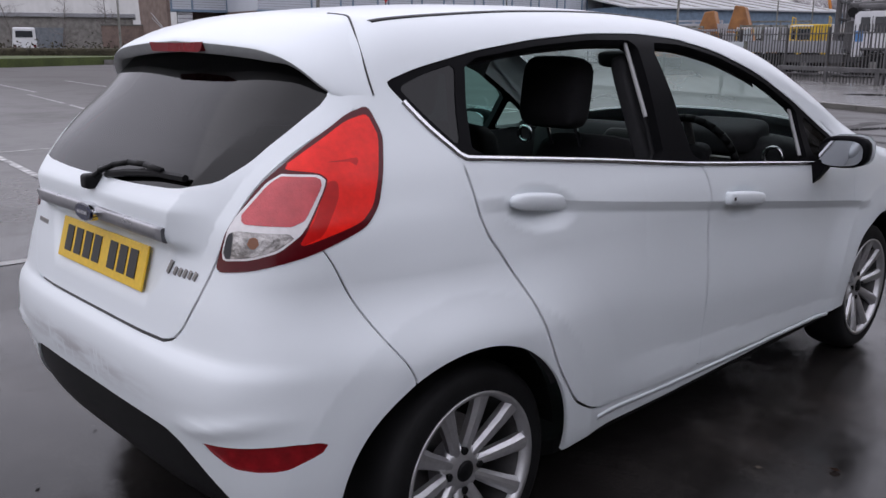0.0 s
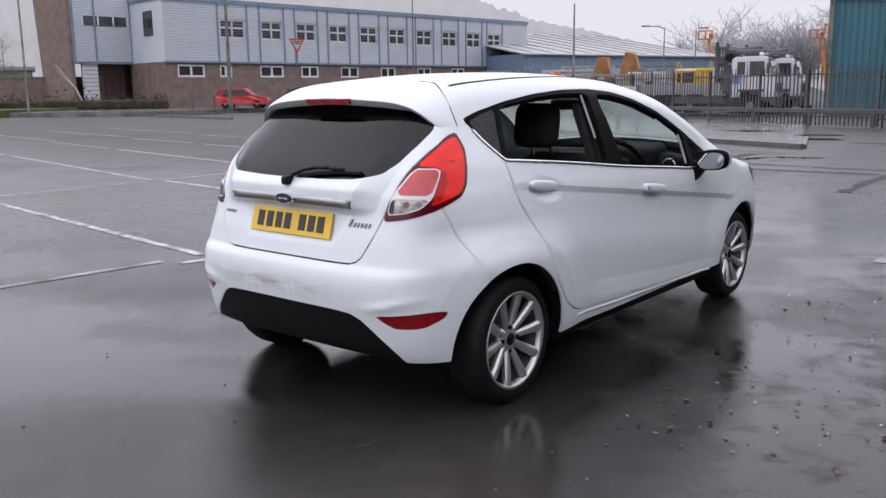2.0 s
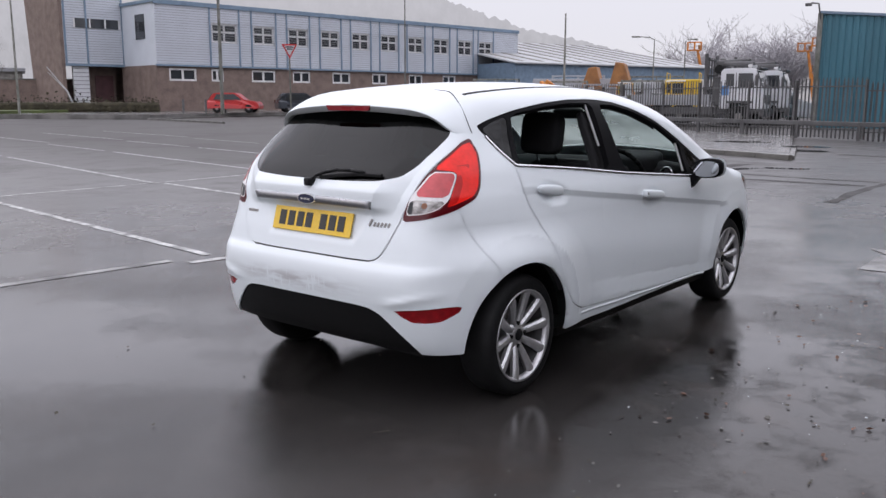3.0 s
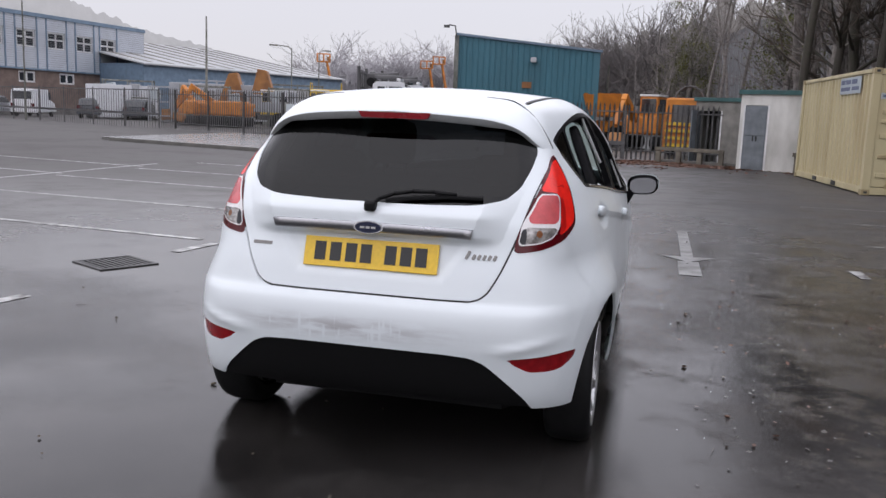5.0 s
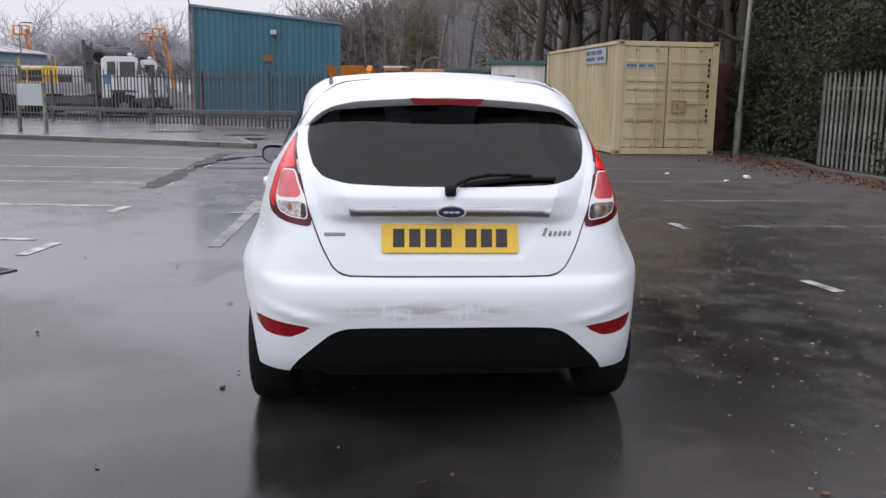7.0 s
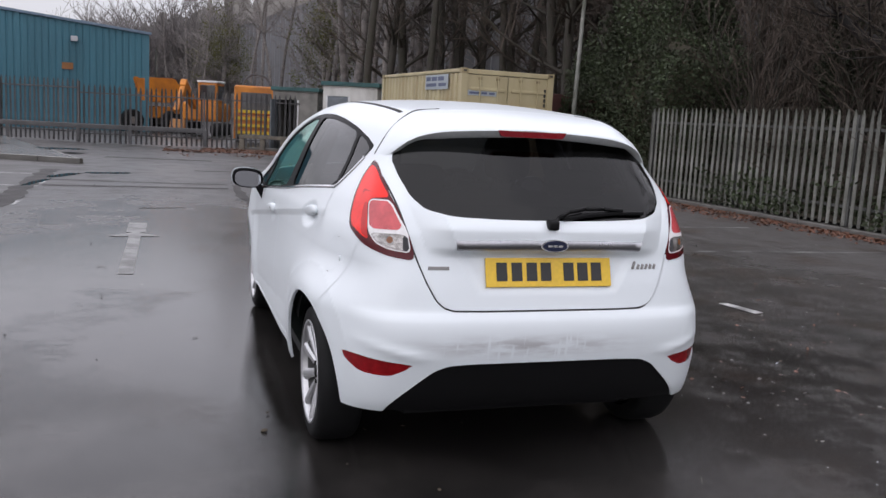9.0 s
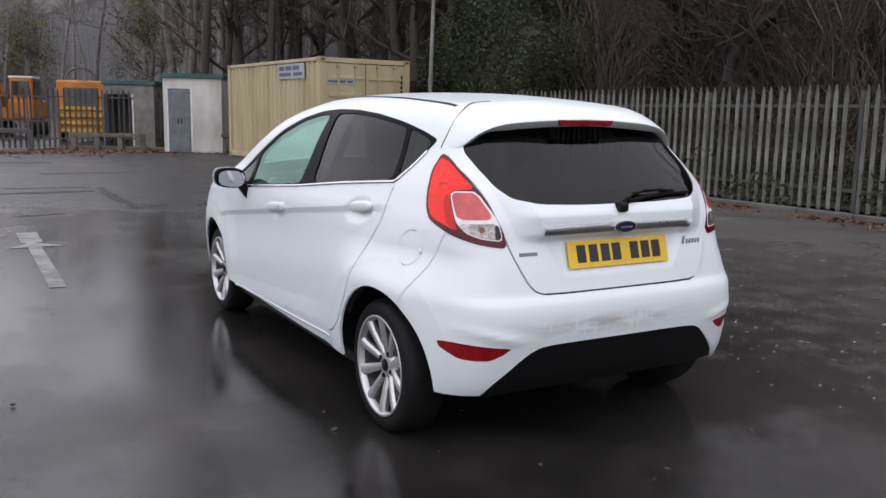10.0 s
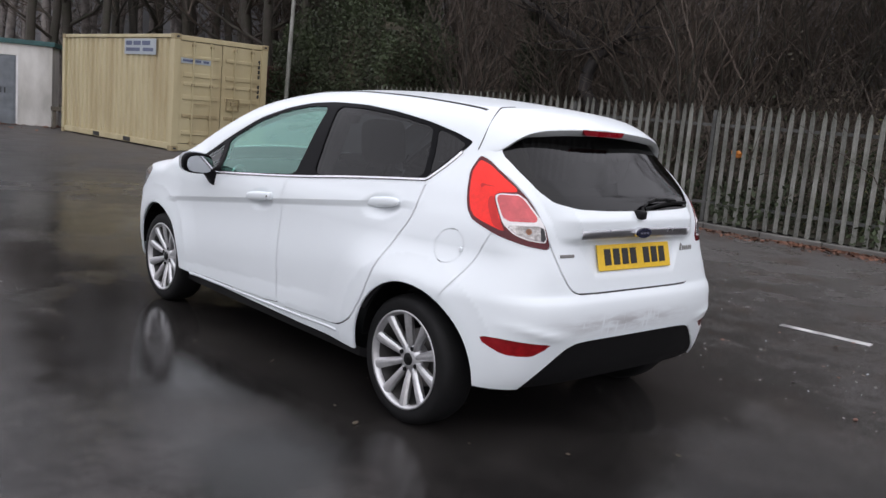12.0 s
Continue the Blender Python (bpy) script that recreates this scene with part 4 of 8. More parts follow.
LAMP_DEEP = [(-0.496, 1.035), (-0.474, 1.035), (-0.470, 1.0), (-0.495, 0.925), (-0.535, 0.905), (-0.540, 0.925), (-0.515, 0.950)]
LAMP_END = [(-0.70, 0.936), (-0.659, 0.936), (-0.664, 0.87), (-0.70, 0.87)]
LAMP_BULB = [(-0.619 + 0.012 * math.cos(a), 0.914 + 0.013 * math.sin(a)) for a in np.linspace(0, 6.2, 12)]
LAMP_PINK = [(-0.502, 1.033), (-0.515, 1.045), (-0.596, 1.048), (-0.662, 0.952), (-0.535, 0.946)]
LAMP_CLEAR = [(-0.537, 0.932), (-0.672, 0.938), (-0.685, 0.875), (-0.62, 0.884), (-0.575, 0.900)]
LAMP_EDGE = [(-0.495, 1.036), (-0.512, 1.050), (-0.599, 1.053), (-0.674, 0.949), (-0.689, 0.870), (-0.62, 0.879), (-0.571, 0.896), (-0.529, 0.936)]
BACKLIGHT = [(-0.56, 1.20), (-0.553, 1.144), (-0.527, 1.073), (-0.482, 1.030), (-0.384, 1.009), (-0.172, 1.001), (0.172, 1.001), (0.384, 1.009), (0.482, 1.030), (0.527, 1.073), (0.553, 1.144), (0.56, 1.20),
             (0.53, 1.27), (0.45, 1.315), (0.2, 1.335), (-0.2, 1.335), (-0.45, 1.315), (-0.53, 1.27)]
TAILGATE = [(-0.379, 0.666), (0.379, 0.666), (0.421, 0.678), (0.449, 0.703), (0.485, 0.769), (0.518, 0.85), (0.543, 0.92), (0.571, 1.02), (0.594, 1.10), (0.612, 1.165), (0.64, 1.25), (0.64, 1.6),
            (-0.64, 1.6), (-0.64, 1.25), (-0.612, 1.165), (-0.594, 1.10), (-0.571, 1.02), (-0.543, 0.92), (-0.518, 0.85), (-0.485, 0.769), (-0.449, 0.703), (-0.421, 0.678)]
VALANCE = [(-0.63, 0.1), (-0.625, 0.262), (-0.605, 0.298), (-0.575, 0.334), (-0.508, 0.396), (-0.453, 0.443), (-0.40, 0.465), (-0.3, 0.471), (0.3, 0.471), (0.40, 0.465), (0.453, 0.443), (0.508, 0.396),
           (0.575, 0.334), (0.605, 0.298), (0.625, 0.262), (0.63, 0.1)]
REFLECTOR = [(0.768, 0.497), (0.758, 0.460), (0.72, 0.430), (0.685, 0.421), (0.610, 0.420), (0.560, 0.443), (0.518, 0.468)]
FRONT_QUARTER = [(2.405, 0.928), (2.418, 1.0), (2.438, 1.075), (2.58, 0.998), (2.645, 0.955), (2.62, 0.930)]
HEADLAMP = [(3.30, 0.83), (3.42, 0.72), (3.62, 0.66), (3.80, 0.66), (3.86, 0.73), (3.70, 0.80), (3.5, 0.86)]
bump_line = spline([(0.15, 0.42), (0.58, 0.414), (0.709, 0.349), (0.778, 0.316), (0.87, 0.28), (0.95, 0.24), (1.6, 0.2)])
lid_line = spline([(1.0, 0.40), (1.19, 0.432), (1.28, 0.497), (1.345, 0.512), (1.6, 0.53)])
screen_line = spline([(2.0, 0.42), (2.12, 0.50), (2.3, 0.575), (2.6, 0.635), (2.9, 0.69), (3.2, 0.72)])


def flat(a, b, poly, times=2):
    poly = rounded(poly, times)
    return lambda v: inside(np.stack([v[:, a], v[:, b]], 1), poly)


def corner(poly, times=2):
    poly = rounded(poly, times)
    return lambda v: inside(np.stack([0.6 * np.arctan2(v[:, 1] - 0.75, v[:, 0] - 0.25), v[:, 2]], 1), poly)


def both(*fields):
    return lambda v: np.min([f(v) for f in fields], 0)


def band(field, half):
    return lambda v: half - np.abs(field(v))


on_flank = lambda v: v[:, 0] - 0.42
on_tail = lambda v: 0.55 - v[:, 1]
tailgate_field = lambda v: np.where(v[:, 2] > 1.172, lid_line(v[:, 2]) - v[:, 1], np.minimum(flat(0, 2, TAILGATE, 1)(v), 0.6 - v[:, 1]))
bumper_field = lambda v: np.minimum(bump_line(v[:, 2]) - v[:, 1], 1.0 - v[:, 2])
bonnet_field = lambda v: np.minimum(np.minimum(v[:, 2] - (0.955 - 0.13 * (v[:, 1] - 2.8)), v[:, 1] - 2.72), 3.72 - v[:, 1])


def build_skin(flap):
    s = Skin()
    for c in (REAR_ARCH, FRONT_ARCH):
        s.cut("arch", both(lambda v, c=c: ARCH_R - np.hypot(v[:, 1] - c, v[:, 2] - 0.292), on_flank))
    s.cut("daylight", both(flat(1, 2, DAYLIGHT, 2), on_flank))
    for key, poly in (("front_glass", FRONT_GLASS), ("rear_glass", REAR_GLASS), ("quarter_glass", QUARTER_GLASS), ("front_quarter", FRONT_QUARTER)):
        s.cut(key, flat(1, 2, poly, 1), "daylight")
    lamp = both(corner(LAMP, 2), lambda v: 0.6 - v[:, 1])
    s.cut("lamp", lamp)
    s.cut("lamp_edge", corner(LAMP_EDGE, 1), "lamp")
    s.cut("lamp_red", corner(LAMP_RED, 2), "lamp")
    s.cut("lamp_deep", corner(LAMP_BAR, 1), "lamp_red")
    s.cut("lamp_deep", corner(LAMP_DEEP, 1), "lamp_red")
    s.cut("lamp_pink", corner(LAMP_PINK, 1), "lamp")
    s.cut("lamp_clear", corner(LAMP_CLEAR, 1), "lamp")
    s.cut("lamp_end", corner(LAMP_END, 1), "lamp_clear")
    s.cut("lamp_bulb", corner(LAMP_BULB, 1), "lamp_clear")
    s.cut("tailgate", tailgate_field)
    s.cut("backlight", both(flat(0, 2, BACKLIGHT, 1), lambda v: 0.47 - v[:, 1]), "tailgate")
    s.cut("bumper", bumper_field)
    s.cut("valance", both(flat(0, 2, VALANCE, 2), lambda v: 0.3 - v[:, 1]))
    s.cut("reflector", both(flat(0, 2, REFLECTOR, 1), lambda v: 0.4 - v[:, 1]))
    s.cut("rear_door", both(flat(1, 2, REAR_DOOR, 1), on_flank))
    s.cut("front_door", both(flat(1, 2, FRONT_DOOR, 1), on_flank))
    s.cut("screen", both(lambda v: screen_line(v[:, 1]) - v[:, 0], lambda v: v[:, 1] - 2.10, lambda v: 2.99 - v[:, 1], lambda v: v[:, 2] - 0.98))
    s.cut("headlamp", both(flat(1, 2, HEADLAMP, 2), on_flank))
    low = lambda v: 0.985 - v[:, 2]
    belt = lambda v: 1.045 - v[:, 2]
    s.cut("arch", both(lambda v: 0.272 - v[:, 2], lambda v: 0.45 - v[:, 1]))
    s.cut("arch", both(lambda v: 0.256 + 0.012 * (v[:, 1] - 0.95) - v[:, 2], lambda v: v[:, 1] - 0.8, lambda v: 2.95 - v[:, 1]))
    gaps = [band(both(flat(1, 2, REAR_DOOR, 1), on_flank), 0.0038), band(both(flat(1, 2, FRONT_DOOR, 1), on_flank), 0.0038)]
    for g in gaps:
        s.cut("gap", both(g, belt))
    s.cut("gap", both(band(lambda v: tailgate_field(v), 0.0036), lambda v: 1.186 - v[:, 2]))
    s.cut("gap", both(band(bumper_field, 0.0024), lambda v: v[:, 2] - 0.3, low))
    s.cut("gap", both(band(bonnet_field, 0.0025), on_flank))
    if flap:
        s.cut("flap", both(lambda v: 0.069 - np.hypot(v[:, 1] - 0.447, v[:, 2] - 0.815), on_flank))
        s.cut("gap", both(band(lambda v: 0.069 - np.hypot(v[:, 1] - 0.447, v[:, 2] - 0.815), 0.0016), on_flank))
    return s


def region(t):
    if "arch" in t:
        return "none"
    for k in ("lamp_bulb", "lamp_end", "lamp_pink", "lamp_clear", "lamp_deep", "lamp_red", "lamp_edge", "lamp"):
        if k in t:
            return k
    if "daylight" in t:
        for k in ("front_glass", "rear_glass", "quarter_glass", "front_quarter"):
            if k in t:
                return k
        return "front_frame" if "front_door" in t else "rear_frame"
    if "backlight" in t:
        return "backlight"
    if "gap" in t:
        return "gap"
    for k in ("screen", "flap", "headlamp"):
        if k in t:
            return k
    if "tailgate" in t:
        return "tailgate"
    if "bumper" in t:
        return "reflector" if "reflector" in t else "valance" if "valance" in t else "bumper"
    if "rear_door" in t:
        return "rear_door"
    if "front_door" in t:
        return "front_door"
    return "shell"


def build_car():
    car = thing("car", "white five-door hatchback with open driver-side windows on wet asphalt", "car")
    left, right = build_skin(True), build_skin(False)

    def got(s, *names):
        return s.take(lambda t: region(t) in names)

    def two(*names):
        return [(*got(right, *names), False), (*got(left, *names), True)]

    body = child("body", skin_mesh("body", two("shell"), M["white"]), car)
    tailgate = child("tailgate", skin_mesh("tailgate", two("tailgate"), M["white"]), car, "white tailgate with a shallow plate recess")
    bumper = child("rear_bumper", skin_mesh("rear_bumper", two("bumper"), M["bumper"]), car, "white bumper with grey scuffs and chipped paint")
    child("valance", skin_mesh("valance", two("valance"), M["black"], sink=0.008), bumper, "matt black lower valance")
    child("rear_window", skin_mesh("rear_window", two("backlight"), M["privacy"], 0.004, 0.004), tailgate, "dark tinted rear window")
    child("windscreen", skin_mesh("windscreen", two("screen"), M["misted"], 0, 0.003), car, "misted windscreen beaded with drizzle")
    child("panel_gap", skin_mesh("panel_gap", two("gap"), M["ink"], 0, 0.011), body)
    for s, flip, side in ((right, False, 1), (left, True, -1)):
        one = lambda *names, s=s, flip=flip: [(*got(s, *names), flip)]
        fd = child("front_door", skin_mesh("front_door", one("front_door"), M["white"]), car)
        rd = child("rear_door", skin_mesh("rear_door", one("rear_door"), M["white"]), car)
        child("window_frame", skin_mesh("window_frame", one("front_frame"), M["gloss_black"], 0.03, 0.003), fd)
        child("window_frame", skin_mesh("window_frame", one("rear_frame"), M["gloss_black"], 0.03, 0.003), rd)
        if side < 0:
            child("window", skin_mesh("window", one("front_glass"), M["sheen_glass"], 0, 0.008), fd, "pale green tinted door glass")
            child("window", skin_mesh("window", one("rear_glass"), M["side_privacy"], 0, 0.008), rd, "dark privacy door glass")
            child("fuel_flap", skin_mesh("fuel_flap", one("flap"), M["white"]), body, "round white fuel flap")
        child("front_quarter_window", skin_mesh("front_quarter_window", one("front_quarter"), M["green_glass"] if side < 0 else M["quarter"], 0, 0.006), fd, "small three-cornered front quarter glass")
        child("quarter_window", skin_mesh("quarter_window", one("quarter_glass"), M["quarter"], 0, 0.006), body, "dark privacy quarter glass")
        lamp = child("tail_lamp", skin_mesh("tail_lamp", one("lamp"), M["maroon"], 0.02, -0.002), car, "red and clear tail lamp with a dark red rim")
        child("red_lens", skin_mesh("red_lens", one("lamp_red"), M["red"], 0.004, -0.003), lamp)
        child("lens_surround", skin_mesh("lens_surround", one("lamp_edge"), M["surround"], 0.004, -0.002), lamp, "pale lens surround")
        child("dark_step", skin_mesh("dark_step", one("lamp_deep"), M["deep_red"], 0.004, -0.0028), lamp, "darker red step inside the lens")
        child("bulb", skin_mesh("bulb", one("lamp_bulb"), M["amber"], 0.004, -0.003), lamp, "amber bulb behind the clear lens")
        child("lens_end", skin_mesh("lens_end", one("lamp_end"), M["lining"], 0.004, -0.003), lamp, "dark end of the clear lens")
        child("stop_lens", skin_mesh("stop_lens", one("lamp_pink"), M["pink"], 0.004, -0.003), lamp)
        child("clear_lens", skin_mesh("clear_lens", one("lamp_clear"), M["lens"], 0.004, -0.003), lamp)
        child("rear_reflector", skin_mesh("rear_reflector", one("reflector"), M["reflector"], 0.012, 0.006), bumper, "dark red reflector")
        child("headlamp", skin_mesh("headlamp", one("headlamp"), M["lens"], 0.01, 0.002), car)

    # dark lining behind the pillars, doors and roof
    pieces = []
    for s, flip in ((right, False), (left, True)):
        v, n, f = s.take(lambda t: region(t) in ("shell", "front_door", "rear_door", "front_frame", "rear_frame", "tailgate", "gap", "lamp", "lamp_red", "lamp_deep", "lamp_bulb", "lamp_end", "lamp_pink", "lamp_clear", "lamp_edge", "bumper", "flap"))
        keep = [g for g in f if v[list(g), 2].mean() > 0.45 and 0.12 < v[list(g), 1].mean() < 3.3 and not (v[list(g), 1].mean() > 2.2 and v[list(g), 2].mean() > 0.93)]
        pieces.append((v, n, keep, flip))
    child("interior_lining", skin_mesh("interior_lining", pieces, M["lining"], 0, 0.045), body, "dark grey cabin lining")
    floor = [(0.48, 0.30), (0.56, 0.45), (0.76, 1.0), (0.76, 2.7), (0.74, 3.4), (0.55, 3.8)]
    bm = bmesh.new()
    slab(bm, floor + [(-x, y) for x, y in floor[::-1]], 0.19, 0.235)
    part("underbody", bm, M["black"], body)
    for c in (REAR_ARCH, FRONT_ARCH):
        for side in (1, -1):
            v, f = [], []
            for i in range(25):
                a = math.radians(4 + 172 * i / 24)
                for r, x in ((ARCH_R + 0.012, 0.80), (ARCH_R + 0.012, 0.54), (0.02, 0.54)):
                    v.append((side * (x - (0.07 if c < 1 and math.cos(a) < -0.3 and x > 0.6 else 0)), c + r * math.cos(a), 0.292 + r * math.sin(a)))
            for i in range(24):
                for j in range(2):
                    a = i * 3 + j
                    f.append((a, a + 3, a + 4, a + 1))
            child("arch_liner", mesh_of("arch_liner", v, f, M["black"]), body)
    build_spoiler(car, tailgate)
    build_cabin(car)
    build_fittings(car, body, tailgate, bumper)
    for y in (REAR_AXLE, FRONT_AXLE):
        for side in (1, -1):
            build_wheel(car, side, y)
    return car


def surface_x(y, z):
    """Half width of the skin at a height."""
    lo, hi = 0.0, 1.2
    for _ in range(30):
        m = (lo + hi) / 2
        lo, hi = (m, hi) if hull(m, y, z) > 0 else (lo, m)
    return lo


def surface_y(x, z):
    """The tail's y at a place across and a height."""
    lo, hi = -0.3, 0.9
    for _ in range(30):
        m = (lo + hi) / 2
        lo, hi = (lo, m) if hull(x, m, z) > 0 else (m, hi)
    return hi


def surface_z(x, y):
    lo, hi = 0.9, 1.7
    for _ in range(30):
        m = (lo + hi) / 2
        lo, hi = (m, hi) if hull(x, y, m) > 0 else (lo, m)
    return lo


def build_spoiler(car, tailgate):
    """The roof spoiler: a wing that leaves the roof and the pillars and hangs over the rear window."""
    edge_y = spline([(0, 0.303), (0.15, 0.308), (0.36, 0.325), (0.44, 0.337), (0.50, 0.354), (0.531, 0.370), (0.56, 0.395), (0.585, 0.43)])
    edge_z = spline([(0, 1.336), (0.153, 1.331), (0.262, 1.325), (0.36, 1.317), (0.44, 1.300), (0.50, 1.273), (0.555, 1.225), (0.585, 1.188)])
    xs = np.r_[np.linspace(0, 0.42, 16), np.linspace(0.44, 0.578, 18)]
    xs = np.r_[-xs[:0:-1], xs]
    rows = []
    for x in xs:
        a = abs(x)
        k = ramp((a - 0.36) / 0.2)
        tip = np.array([x, edge_y(a), edge_z(a)])
        # where the wing leaves the skin: on the roof in the middle, on the pillar at the sides
        jy = 0.58 - 0.02 * k
        jx = min(a * (1 - k) + k * a * 1.02, 0.6)
        jz = (1 - k) * 1.41 + k * (edge_z(a) + 0.014)
        if k < 0.999:
            top_z = surface_z(min(a, 0.52), jy)
            jz = (1 - k) * top_z + k * min(jz, top_z)
        side_x = surface_x(jy - 0.07 * k, jz - 0.004)
        jx = (1 - k) * a + k * max(side_x, a + 0.004)
        join = np.array([math.copysign(jx - 0.003 * k, x) if x else 0, jy - 0.07 * k, jz - 0.002])
        thick = 0.031 * (1 - k) + 0.018 * k
        drop = np.array([0, 0.022, -thick]) * (1 - k) + k * np.array([-math.copysign(0.018, x), 0.012, -0.008])
        low = tip + drop
        under_z = min(low[2] + 0.012, 1.33)
        ux = x * (1 - 0.07 * k)
        under = np.array([ux, surface_y(abs(ux), under_z) + 0.02, under_z])
        mids = []
        for t in (0.0, 0.2, 0.4, 0.6, 0.8, 0.93):
            p = join * (1 - t) + tip * t
            bulge = 0.014 * 4 * t * (1 - t)
            p = p + np.array([math.copysign(bulge * k * 0.15, x) if x else 0, 0, bulge * (1 - 0.5 * k)])
            mids.append(p)
        rows.append([*mids, tip + (0, 0.004, 0), tip + drop * 0.12, low - drop * 0.12, low + (0, 0.006, 0), (low + under) / 2, under])
    seams = []
    for side in (1, -1):
        bm = bmesh.new()
        seam = [Vector(r[0]) + Vector((side * 0.0015, 0, 0.0015)) for r in rows if 0.30 < side * r[0][0]]
        tube(bm, seam, 0.0028, 5)
        seams.append(bm)
    n = len(rows[0])
    v = [p for r in rows for p in r]
    f = [(i * n + j, (i + 1) * n + j, (i + 1) * n + j + 1, i * n + j + 1) for i in range(len(rows) - 1) for j in range(n - 1)]
    wing = child("spoiler", mesh_of("spoiler", v, [q for q in f if (q[0] % n) < 7], M["white"], True), tailgate, "white roof spoiler")
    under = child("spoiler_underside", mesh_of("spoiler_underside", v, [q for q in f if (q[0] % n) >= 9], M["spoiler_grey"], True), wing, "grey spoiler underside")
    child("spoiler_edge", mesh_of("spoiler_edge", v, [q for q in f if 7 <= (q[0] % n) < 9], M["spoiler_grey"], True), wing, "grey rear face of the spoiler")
    for bm in seams:
        part("panel_seam", bm, M["ink"], wing, "dark seam beside the spoiler")
    bm = bmesh.new()
    slab(bm, [(-0.134, 1.308), (-0.12, 1.3055), (0.12, 1.3055), (0.134, 1.308), (0.148, 1.330), (-0.148, 1.330)], 0.309, 0.335, axis=1)
    part("high_brake_light", bm, M["brake_lens"], wing, "dark red high-level brake light")


def pillow(bm, size, at, turn=(0, 0, 0), puff=0.35):
    """A padded block: a rounded box."""
    got = bmesh.ops.create_cube(bm, size=1.0)["verts"]
    edges = list({e for v in got for e in v.link_edges})
    res = bmesh.ops.bevel(bm, geom=edges, offset=puff, segments=4, profile=0.6, affect="EDGES", clamp_overlap=True)
    vs = list({v for v in res["verts"]} | {v for v in got if v.is_valid})
    m = pose(*at, *turn) @ Matrix.Diagonal((*size, 1))
    bmesh.ops.transform(bm, matrix=m, verts=vs)


def build_cabin(car):
    for side in (1, -1):
        seat = child("front_seat", None, car, "charcoal cloth front seat with a headrest")
        x = side * 0.36
        for name, size, at, turn in (("cushion", (0.5, 0.52, 0.18), (x, 1.98, 0.50), (4, 0, 0)), ("backrest", (0.48, 0.15, 0.55), (x, 1.64, 0.75), (-12, 0, 0)),
                                     ("headrest", (0.24, 0.11, 0.23), (x, 1.455, 1.175), (-8, 0, 0))):
            bm = bmesh.new()
            pillow(bm, size, at, turn, 0.3)
            part(name, bm, M["seat"], seat, smooth=True)
        for dx in (-0.06, 0.06):
            bm = bmesh.new()
            rod(bm, (x + dx, 1.52, 1.0), (x + dx, 1.46, 1.12), 0.007)
            part("headrest_post", bm, M["chrome"], seat)
    bench = child("rear_bench", None, car, "charcoal cloth rear bench with headrests")
    for name, size, at, turn in (("cushion", (1.25, 0.5, 0.2), (0, 1.0, 0.55), (5, 0, 0)), ("backrest", (1.22, 0.14, 0.52), (0, 0.72, 0.80), (-14, 0, 0)),
                                 ("headrest", (0.26, 0.09, 0.13), (0.38, 0.68, 1.10), (-10, 0, 0)), ("headrest", (0.26, 0.09, 0.13), (-0.38, 0.68, 1.10), (-10, 0, 0))):
        bm = bmesh.new()
        pillow(bm, size, at, turn, 0.3)
        part(name, bm, M["seat"], bench, smooth=True)
    bm = bmesh.new()
    box(bm, (1.0, 0.36, 0.02), (0, 0.45, 0.975), (4, 0, 0), 0.008)
    part("parcel_shelf", bm, M["trim"], car)
    dash = child("dashboard", None, car, "black dashboard with round air vents")
    bm = bmesh.new()
    pillow(bm, (1.36, 0.46, 0.30), (0, 2.72, 0.82), (-6, 0, 0), 0.28)
    part("dash_panel", bm, M["trim"], dash, smooth=True)
    bm = bmesh.new()
    pillow(bm, (0.36, 0.24, 0.11), (0.36, 2.56, 0.965), (10, 0, 0), 0.3)
    part("binnacle", bm, M["trim"], dash, smooth=True)
    bm = bmesh.new()
    pillow(bm, (0.34, 0.2, 0.3), (0, 2.5, 0.80), (-20, 0, 0), 0.2)
    part("centre_console", bm, M["black"], dash, smooth=True)
    for x in (-0.64, 0.64):
        v, f = lathe([(0.030, 0.0), (0.044, 0.0), (0.048, 0.008), (0.044, 0.016), (0.032, 0.012)], 20)
        me = mesh_of("vent_ring", [(x + b, 2.475 - a, 0.90 + c) for a, b, c in v], f, M["chrome"], True)
        child("vent_ring", me, dash, "chrome air vent ring")
    wheel = child("steering_wheel", None, car, "black steering wheel with silver spokes")
    m = pose(0.36, 2.36, 0.885, -64, 0, 0)
    bm = bmesh.new()
    pts = [m @ Vector((0.182 * math.cos(a), 0.182 * math.sin(a), 0)) for a in np.linspace(0, 2 * math.pi, 29)]
    tube(bm, pts, 0.0155, 8)
    part("rim", bm, M["black"], wheel, smooth=True)
    bm = bmesh.new()
    pillow(bm, (0.15, 0.13, 0.05), (0, 0, 0), (0, 0, 0), 0.3)
    bmesh.ops.transform(bm, matrix=m, verts=bm.verts)
    part("hub", bm, M["trim"], wheel, smooth=True)
    for a in (0, 180, 270):
        bm = bmesh.new()
        box(bm, (0.12, 0.035, 0.014), (0.12, 0, 0), bevel=0.004)
        bmesh.ops.transform(bm, matrix=m @ pose(0, 0, 0, 0, 0, a), verts=bm.verts)
        part("spoke", bm, M["steel"], wheel)
    bm = bmesh.new()
    pillow(bm, (0.22, 0.03, 0.07), (0, 2.33, 1.27), (20, 0, 0), 0.3)
    rod(bm, (0, 2.35, 1.28), (0, 2.40, 1.33), 0.01)
    part("rear_view_mirror", bm, M["black"], car, smooth=True)
    for side in (1, -1):
        bm = bmesh.new()
        pillow(bm, (0.05, 0.10, 0.50), (side * 0.665, 1.51, 1.06), (0, side * -22, 0), 0.25)
